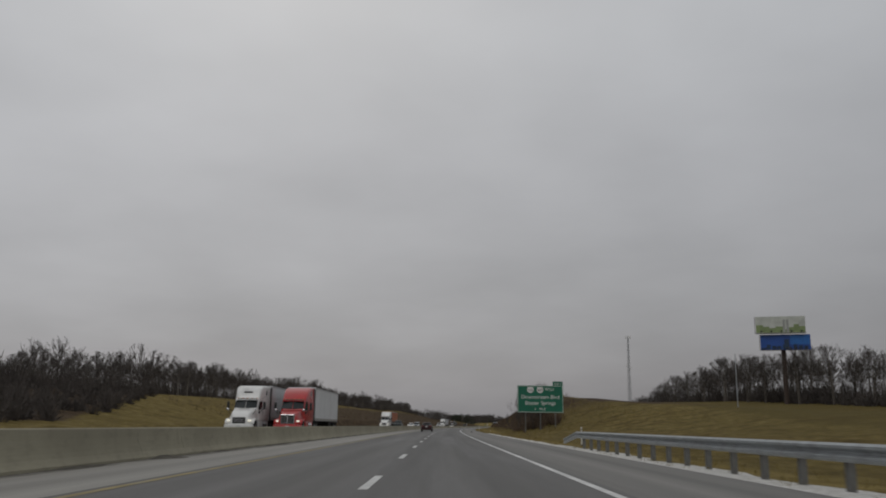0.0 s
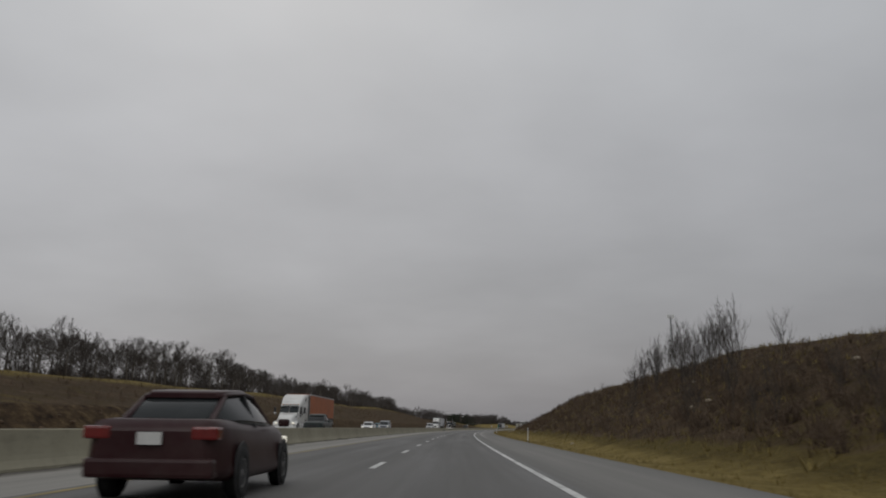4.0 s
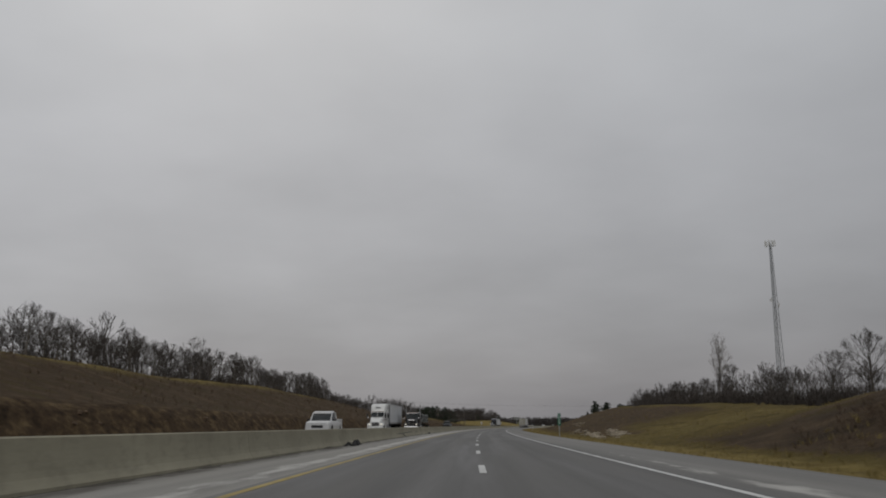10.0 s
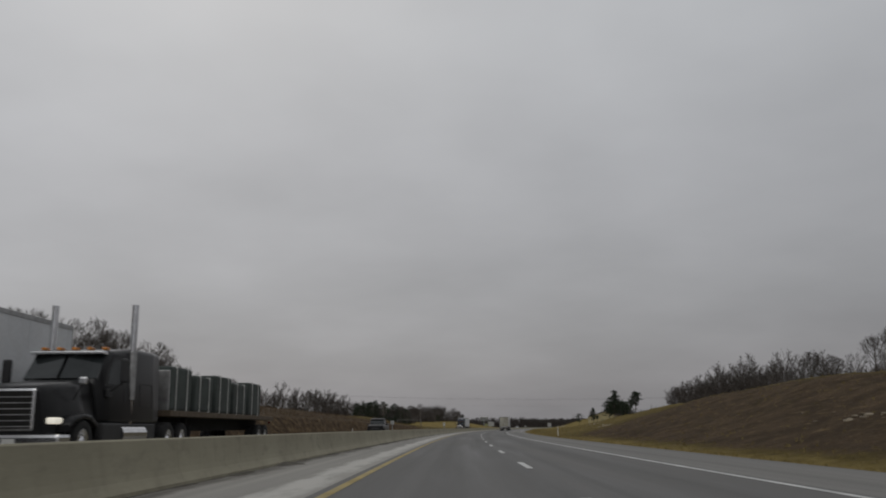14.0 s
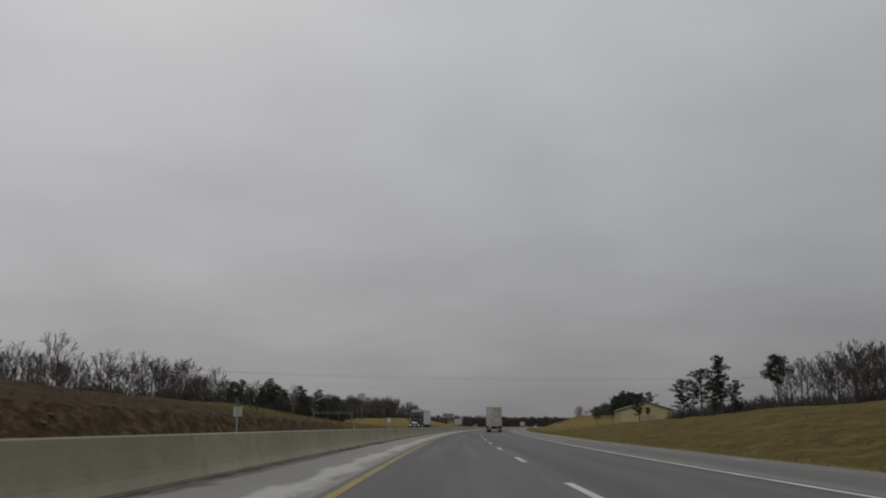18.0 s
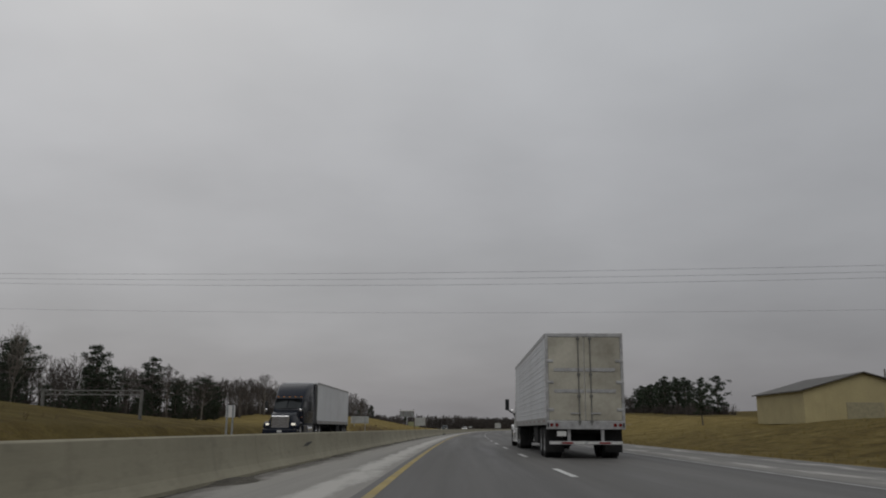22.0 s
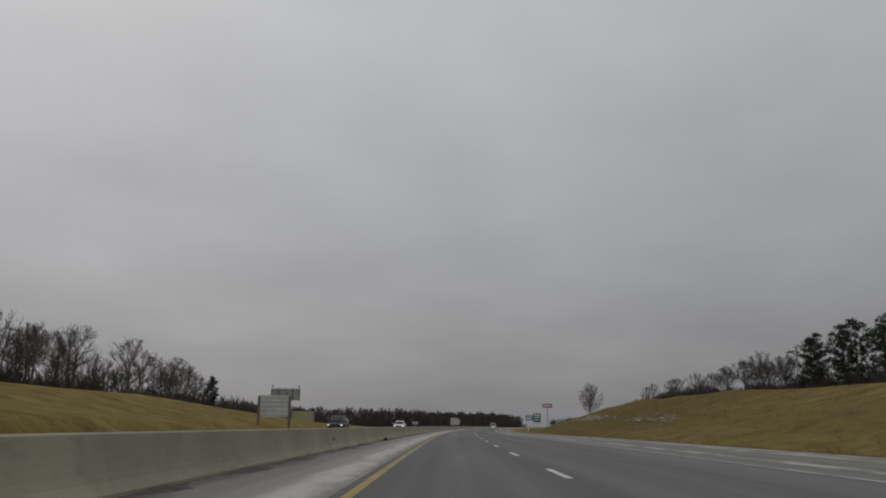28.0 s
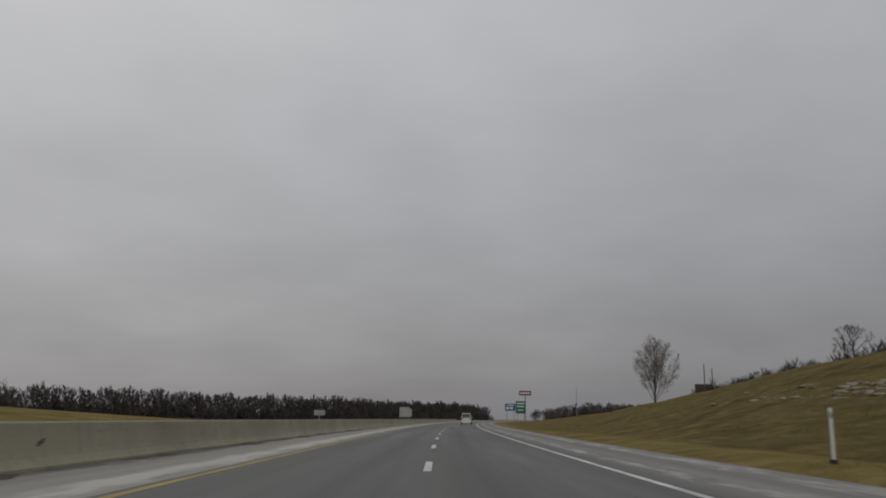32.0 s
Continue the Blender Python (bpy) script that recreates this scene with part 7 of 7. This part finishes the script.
lp = thing("light_pole", at(197, -79.5, land_z(197, -79.5)), "thin grey steel pole before the woods", "pole")
part("pole", rodded((0, 0, -0.3), (0, 0, 5.5), 0.09, 0.06, 10), GALVANISED, lp)
utility_pole(730.8, -70.3, 13.4, 2)
utility_pole(727.8, 59.7, 14.0, 1)
utility_pole(705.5, 61.0, 10.0, 1)
utility_pole(790, 57, 9.5, 0)
utility_pole(1158, 55.0, 14.0, 0)
utility_pole(1159, 57.0, 13.0, 0)
utility_pole(1161, 62.0, 11.0, 0)

for k, (dz, dy, sag, r) in enumerate(((0.0, -1.1, 1.1, 0.009), (0.0, 0.0, 1.3, 0.009), (0.0, 1.1, 1.5, 0.009), (-2.2, 0.0, 1.25, 0.006))):
    wire = thing("power_line", Matrix(), "thin dark overhead power line across the road" if k < 3 else "thin lower overhead cable across the road", "cable", "overhead lines")
    pts = []
    for i in range(41):
        w = i / 40
        p = spot(730.8 + dy, -70.3).lerp(spot(705.5 + dy, 61.0), w)
        pts.append(Vector((p.x, p.y, 13.2 - 3.4 * w + dz - sag * 4 * w * (1 - w))))
    V, F = [], []
    tube(V, F, pts, [r] * len(pts), 4)
    part("wire", mesh_from("wire", V, F, DARK), None, wire)

# signs and a mast at the far end
exit_ = thing("exit_sign", at(1259, 13.2, 0), "distant blue and green guide signs on posts", "road sign")
part("blue_panel", boxed(-3.6, 0.0, -0.05, 0.05, 3.9, 6.3, bevel=0.02), SIGN_BLUE, exit_, "blue services panel")
part("green_panel", boxed(0.1, 3.6, -0.05, 0.05, 3.0, 7.2, bevel=0.02), SIGN_GREEN, exit_, "green guide panel")
for a, b, z, w in ((0.4, 3.2, 6.2, 0.4), (0.6, 3.0, 5.2, 0.4), (0.8, 2.8, 4.0, 0.3), (-3.2, -2.2, 4.4, 0.8), (-1.9, -0.9, 4.4, 0.8), (-3.0, -0.6, 5.6, 0.3)):
    part("lettering_bar", boxed(a, b, -0.07, -0.05, z, z + w), SIGN_WHITE, exit_)
for x in (-3.0, -0.5, 0.8, 3.0):
    post(exit_, x, 0.15, land_z(1259, 13.2 + x) - 0.3, 6.0, 0.18, GALVANISED)
pole_sign = thing("pole_sign", at(1420, 14.2, 0), "distant red and white sign on a tall pole", "sign")
part("column", rodded((0, 0, land_z(1420, 14.2)), (0, 0, 14.5), 0.3, sides=10), GALVANISED, pole_sign)
part("panel", boxed(-3.2, 3.2, -0.3, 0.3, 13.6, 16.0, bevel=0.1), plain("sign_maroon", (0.16, 0.03, 0.03), 0.5), pole_sign)
part("panel_band", boxed(-2.6, 2.6, -0.33, -0.3, 14.4, 15.2), SIGN_WHITE, pole_sign)
far_mast = thing("far_mast", at(1500, 42, land_z(1500, 42)), "distant thin steel mast", "mast")
part("mast", rodded((0, 0, 0), (0, 0, 18), 0.2, 0.1, 8), GALVANISED, far_mast)
small = thing("small_billboard", at(1158, 54.7, 0), "dark back of a small billboard above the hill", "billboard")
part("panel", boxed(-1.9, 1.9, -0.06, 0.06, 7.5, 9.4, bevel=0.02), RUST, small)
for x in (-1.2, 1.2):
    post(small, x, 0.15, land_z(1158, 54.7) - 0.3, 9.0, 0.2, WOOD_POST)


# ---- litter and stones ----
def tyre_scrap(s, u, turn, length, label):
    """A torn, curled strip of tyre tread."""
    r = random.Random(int(s))
    V, F = [], []
    n = 12
    for i in range(n + 1):
        w = i / n
        x, z = (w - 0.5) * length, 0.03 + (0.16 if length < 1 else 0.24) * math.sin(w * math.pi) * (0.6 + 0.5 * r.random())
        wid = 0.11 * (0.6 + 0.5 * r.random())
        V.extend([(-wid, x, z * 0.5), (wid * 0.3, x, z + 0.04), (wid, x, z * 0.4), (0, x, z * 0.5 - 0.02)])
    for i in range(n):
        for k in range(4):
            F.append((i * 4 + k, i * 4 + (k + 1) % 4, (i + 1) * 4 + (k + 1) % 4, (i + 1) * 4 + k))
    top = thing("tyre_scrap", at(s, u, 0.0, turn), label, "debris", "tyre scraps")
    part("tread_strip", mesh_from("tread_strip", V, F, RUBBER), None, top)


tyre_scrap(355.6, -6.05, 9, 1.6, "torn curled truck tyre tread")
tyre_scrap(356.3, -6.2, -5, 1.9, "long torn strip of black tyre tread")
tyre_scrap(355.0, -6.1, 6, 1.9, "torn black truck tyre tread lying against the barrier")
tyre_scrap(353.6, -6.2, -12, 0.9, "short piece of torn tyre tread")
leaning = thing("tyre_scrap", at(388.15, -6.36, 0.0), "torn piece of tyre tread leaning against the barrier", "debris", "tyre scraps")
V, F = [], []
for i in range(9):
    w = i / 8
    x, z, half = -0.25 * w - 0.03 * math.sin(3 * w), 0.27 * w + 0.05 * math.sin(3.14 * w), 0.06 + 0.012 * math.sin(7 * w + 1)
    V += [(x, -half, z), (x + 0.012, 0, z + 0.018), (x, half, z), (x - 0.02, half, z - 0.016), (x - 0.02, -half, z - 0.016)]
for i in range(8):
    F += [(5 * i + k, 5 * i + (k + 1) % 5, 5 * i + 5 + (k + 1) % 5, 5 * i + 5 + k) for k in range(5)]
part("tread_strip", mesh_from("tread_strip", V, F + [(4, 3, 2, 1, 0), (40, 41, 42, 43, 44)], RUBBER), None, leaning)
tyre_scrap(417, -6.25, 70, 0.35, "small curled scrap of tyre tread")
tyre_scrap(796.5, -6.2, 60, 0.5, "small curled scrap of tyre tread")
tyre_scrap(891, -6.3, 40, 0.4, "small curled scrap of tyre tread")
tyre_scrap(131, 5.2, 30, 0.3, "small black scrap of rubber on the shoulder")


def stone(seed):
    bm = bmesh.new()
    bmesh.ops.create_icosphere(bm, subdivisions=1, radius=0.5)
    r = random.Random(seed)
    for v in bm.verts:
        v.co *= r.uniform(0.7, 1.2)
        v.co.z *= 0.55
    me = bpy.data.meshes.new("stone")
    bm.to_mesh(me)
    bm.free()
    return me


STONES = [stone(k) for k in range(4)]


def slab(seed):
    """An angular piece of layered limestone."""
    r = random.Random(seed)
    V = [(sx * 0.5 * r.uniform(0.7, 1.2), sy * 0.22 * r.uniform(0.5, 1.3), sz * 0.12 * r.uniform(0.5, 1.4)) for sx in (-1, 0, 1) for sy in (-1, 1) for sz in (-1, 1)]
    F = []
    for i in (0, 4):
        F += [(i, i + 4, i + 6, i + 2), (i + 1, i + 3, i + 7, i + 5), (i, i + 1, i + 5, i + 4), (i + 2, i + 6, i + 7, i + 3)]
    return mesh_from("slab", V, F + [(0, 2, 3, 1), (8, 9, 11, 10)])


SLABS = [slab(k) for k in range(4)]
ROCK = plain("pale_limestone", (0.36, 0.31, 0.23), 0.9, vary=0.25, scale=2, dirt=(0.18, 0.14, 0.09), dirt_amount=0.5, relief=0.6)


def strew(name, spans, count, label, low, high, material=ROCK):
    places = []
    for k in range(count):
        s0, s1, u0, u1 = spans[k % len(spans)]
        s = rng.uniform(s0, s1)
        u = rng.gauss((u0 + u1) / 2, (u1 - u0) / 4)
        p = spot(s, u, land_z(s, u))
        places.append((rng.randrange(4), p.x, p.y, p.z + 0.02, rng.uniform(0, 6.3), rng.uniform(low, high), 1.0))
    return scatter(name, STONES, places, material, label, "stones")


places = []
for k in range(900):
    s0, u0, ds, du = ((397, 11.6, 3.5, 0.25), (403, 12.2, 4, 0.3), (399, 14.0, 3, 0.3), (407, 14.6, 4, 0.35), (411, 12.6, 4, 0.3), (393, 12.8, 3, 0.3), (428, 13.0, 4, 0.5), (466, 16.2, 6, 0.7), (555, 17.5, 4, 0.5), (580, 19, 7, 0.5))[k % 10 if k < 500 else k % 6]
    s = rng.gauss(s0, ds)
    u = rng.gauss(u0, du) + 0.06 * (s - s0)
    p = spot(s, u, land_z(s, u))
    places.append((rng.randrange(4), p.x, p.y, p.z + rng.uniform(-0.03, 0.04), 1.57 - heading(s) + rng.gauss(0, 0.6), 0.1 + 0.5 * rng.random() ** 3, rng.uniform(0.4, 1.3)))
scatter("hill_stones", SLABS, places, ROCK, "pale broken limestone on the cut hill", "stones")
strew("slope_stones", [(130, 345, 12, 22), (240, 330, 11, 15)], 70, "scattered stones on the weedy slope", 0.15, 0.55)
places = []
for k in range(420):
    s0, u0, ds, du = ((812, 21, 6, 0.6), (822, 20.5, 6, 0.7), (832, 19.5, 4, 0.5), (931, 20.6, 3, 0.9), (942, 19.6, 3.5, 0.6), (972, 20.2, 6, 0.4), (979, 19.2, 7, 0.35), (989, 20.6, 9, 0.35), (1001, 21.8, 8, 0.4), (1007, 19.8, 7, 0.3))[k % 10]
    s, u = rng.gauss(s0, ds), rng.gauss(u0, du)
    p = spot(s, u, land_z(s, u))
    places.append((rng.randrange(4), p.x, p.y, p.z + rng.uniform(-0.02, 0.06), 1.57 - heading(s) + rng.gauss(0, 0.35), rng.uniform(0.3, 1.2) * (0.6 if rng.random() < 0.6 else 1), rng.uniform(0.35, 0.9)))
scatter("limestone_ledge", SLABS, places, ROCK, "broken pale limestone ledges in the grass hill", "stones")
strew("bank_stones", [(160, 640, -24.8, -22.4), (780, 880, -24.8, -22.4)], 350, "brown stones in the earth bank", 0.12, 0.5, plain("brown_clods", (0.12, 0.08, 0.05), 0.95, vary=0.4, scale=2))

# pale gravel along the edge of the shoulder
gs = np.arange(-40, 122, 1.5)
wob = np.array([noise.fractal(Vector((x * 0.3, 2.2, 0)), 1.0, 2.0, 4) for x in gs])
n = len(gs)
gravel = np.concatenate([spots(gs, 7.02, -0.045), spots(gs, 7.5 + 0.45 * wob, -0.03), spots(gs, np.where(gs < 52, 8.55, 8.05) + 0.5 * wob, land(gs, 8.4) + 0.02)])
F = [(k * n + i, (k + 1) * n + i, (k + 1) * n + i + 1, k * n + i + 1) for k in range(2) for i in range(n - 1)]
tagged(new("gravel_edge", mesh_from("gravel_edge", gravel, F, plain("pale_gravel", (0.62, 0.61, 0.58), 0.95, vary=0.25, scale=6, dirt=(0.3, 0.27, 0.2), dirt_amount=0.6, relief=0.8), True)), "pale gravel along the shoulder's edge", "gravel", kind="structure")


# ---- dirt, salt and marks along the median barrier ----
def dirt_drift():
    """A low uneven ridge of grit and dead leaves against the barrier's foot."""
    ds = np.arange(-20.0, 1060.0, 0.6)
    wob = np.array([noise.fractal(Vector((x * 0.35, 7.1, 0)), 1.0, 2.0, 5) for x in ds])
    size = np.clip(0.12 + 1.7 * wob, 0.03, 1.4)
    cols = [(-6.53, 0.05 * size), (-6.50 + 0.05 * size, 0.03 * size + 0.004), (-6.48 + 0.2 * size, 0.018 * size + 0.003), (-6.47 + 0.42 * size, 0.004 + 0 * size), (-6.46 + 0.44 * size, -0.01 + 0 * size)]
    pts = np.concatenate([spots(ds, u, z) for u, z in cols])
    n = len(ds)
    F = [(k * n + i, k * n + i + 1, (k + 1) * n + i + 1, (k + 1) * n + i) for k in range(len(cols) - 1) for i in range(n - 1)]
    F = [tuple(reversed(f)) for f in F]
    m = plain("grit_and_leaves", (0.07, 0.062, 0.048), 0.95, vary=0.5, scale=5, dirt=(0.17, 0.16, 0.135), dirt_amount=0.7, relief=0.9)
    tagged(new("dirt_drift", mesh_from("dirt_drift", pts, F, m, True)), "dark grit and dead leaves drifted against the barrier's foot", "dirt", kind="stuff")


dirt_drift()
SCUFF = plain("rubber_scuff", (0.045, 0.042, 0.036), 0.8, vary=0.4, scale=5)


def barrier_face(s, z):
    """A point just off the face of the barrier that we pass."""
    zs = [0.0, 0.06, 0.13, 0.21, 0.31, 0.43, 0.58, 0.79]
    w = [0.30, 0.297, 0.25, 0.205, 0.172, 0.145, 0.12, 0.098]
    return spot(s, -6.82 + float(np.interp(z, zs, w)) + 0.004, z)


def mark(points, width, name, label):
    """A thin mark that follows the barrier's face: points of (s, z)."""
    V, F = [], []
    for i, (s, z) in enumerate(points):
        w = width * (0.35 + 0.65 * math.sin(math.pi * (i + 0.6) / (len(points) + 0.2)))
        a, b = barrier_face(s - w, z), barrier_face(s + w, z)
        V += [a, b]
    for i in range(len(points) - 1):
        F.append((2 * i, 2 * i + 1, 2 * i + 3, 2 * i + 2))
    ob = tagged(new(name, mesh_from(name, V, F, SCUFF)), label)
    ob.parent = bpy.data.objects["median_barrier"]


def scar(s0, z0, length, rise, deep):
    """A long ragged black streak where a tyre has climbed the barrier."""
    n = int(length * 4)
    V, F = [], []
    for i in range(n + 1):
        w = i / n
        s = s0 + length * w
        z = z0 + rise * w + 0.012 * noise.fractal(Vector((s * 0.5, 3.3, 0)), 1.0, 2.0, 3)
        h = deep * math.sin(math.pi * min(0.98, max(0.02, w))) ** 0.6 * (0.55 + 0.8 * abs(noise.fractal(Vector((s * 1.3, 8.8, 0)), 1.0, 2.0, 4)))
        V += [barrier_face(s, z - 0.5 * h), barrier_face(s, z), barrier_face(s, z + h)]
    for i in range(n):
        F += [(3 * i + k, 3 * i + 3 + k, 3 * i + 4 + k, 3 * i + 1 + k) for k in (0, 1)]
    ob = tagged(new("scuff_mark", mesh_from("scuff_mark", V, F, SCUFF)), "long ragged black tyre streak")
    ob.parent = bpy.data.objects["median_barrier"]


scar(382.6, 0.275, 16.4, 0.1, 0.06)
r = random.Random(21)
for s0 in (22.5, 379.5, 410.0, 462.0, 571.0, 640.0, 782.0, 838.0):
    mark([(s0 + 0.05 * math.sin(z * 9) + (0.08 if z < 0.3 else 0), z) for z in (0.79, 0.7, 0.6, 0.5, 0.4, 0.31, 0.21, 0.13, 0.06)], 0.012, "crack", "dark crack down the concrete")
for s0, z0, ln, dz in ((913.0, 0.42, 0.5, 0.16), (915.6, 0.45, 0.7, 0.25), (921.0, 0.3, 0.3, 0.1), (975.0, 0.4, 0.4, 0.12), (402.0, 0.3, 2.6, 0.06), (300.0, 0.5, 1.2, 0.05), (812.0, 0.36, 1.0, 0.2), (540.0, 0.4, 2.0, 0.08), (690.0, 0.45, 1.5, 0.1), (870.0, 0.35, 1.1, 0.1), (120.0, 0.4, 1.4, 0.06)):
    n = 7
    V, F = [], []
    for i in range(n + 1):
        w = i / n
        z, h = z0 + dz * w, 0.05 * math.sin(math.pi * min(0.95, max(0.05, w))) * r.uniform(0.6, 1.2)
        V += [barrier_face(s0 + ln * w, z - h), barrier_face(s0 + ln * w, z + h)]
    for i in range(n):
        F.append((2 * i, 2 * i + 2, 2 * i + 3, 2 * i + 1))
    ob = tagged(new("scuff_mark", mesh_from("scuff_mark", V, F, SCUFF)), "black rubber scuff")
    ob.parent = bpy.data.objects["median_barrier"]
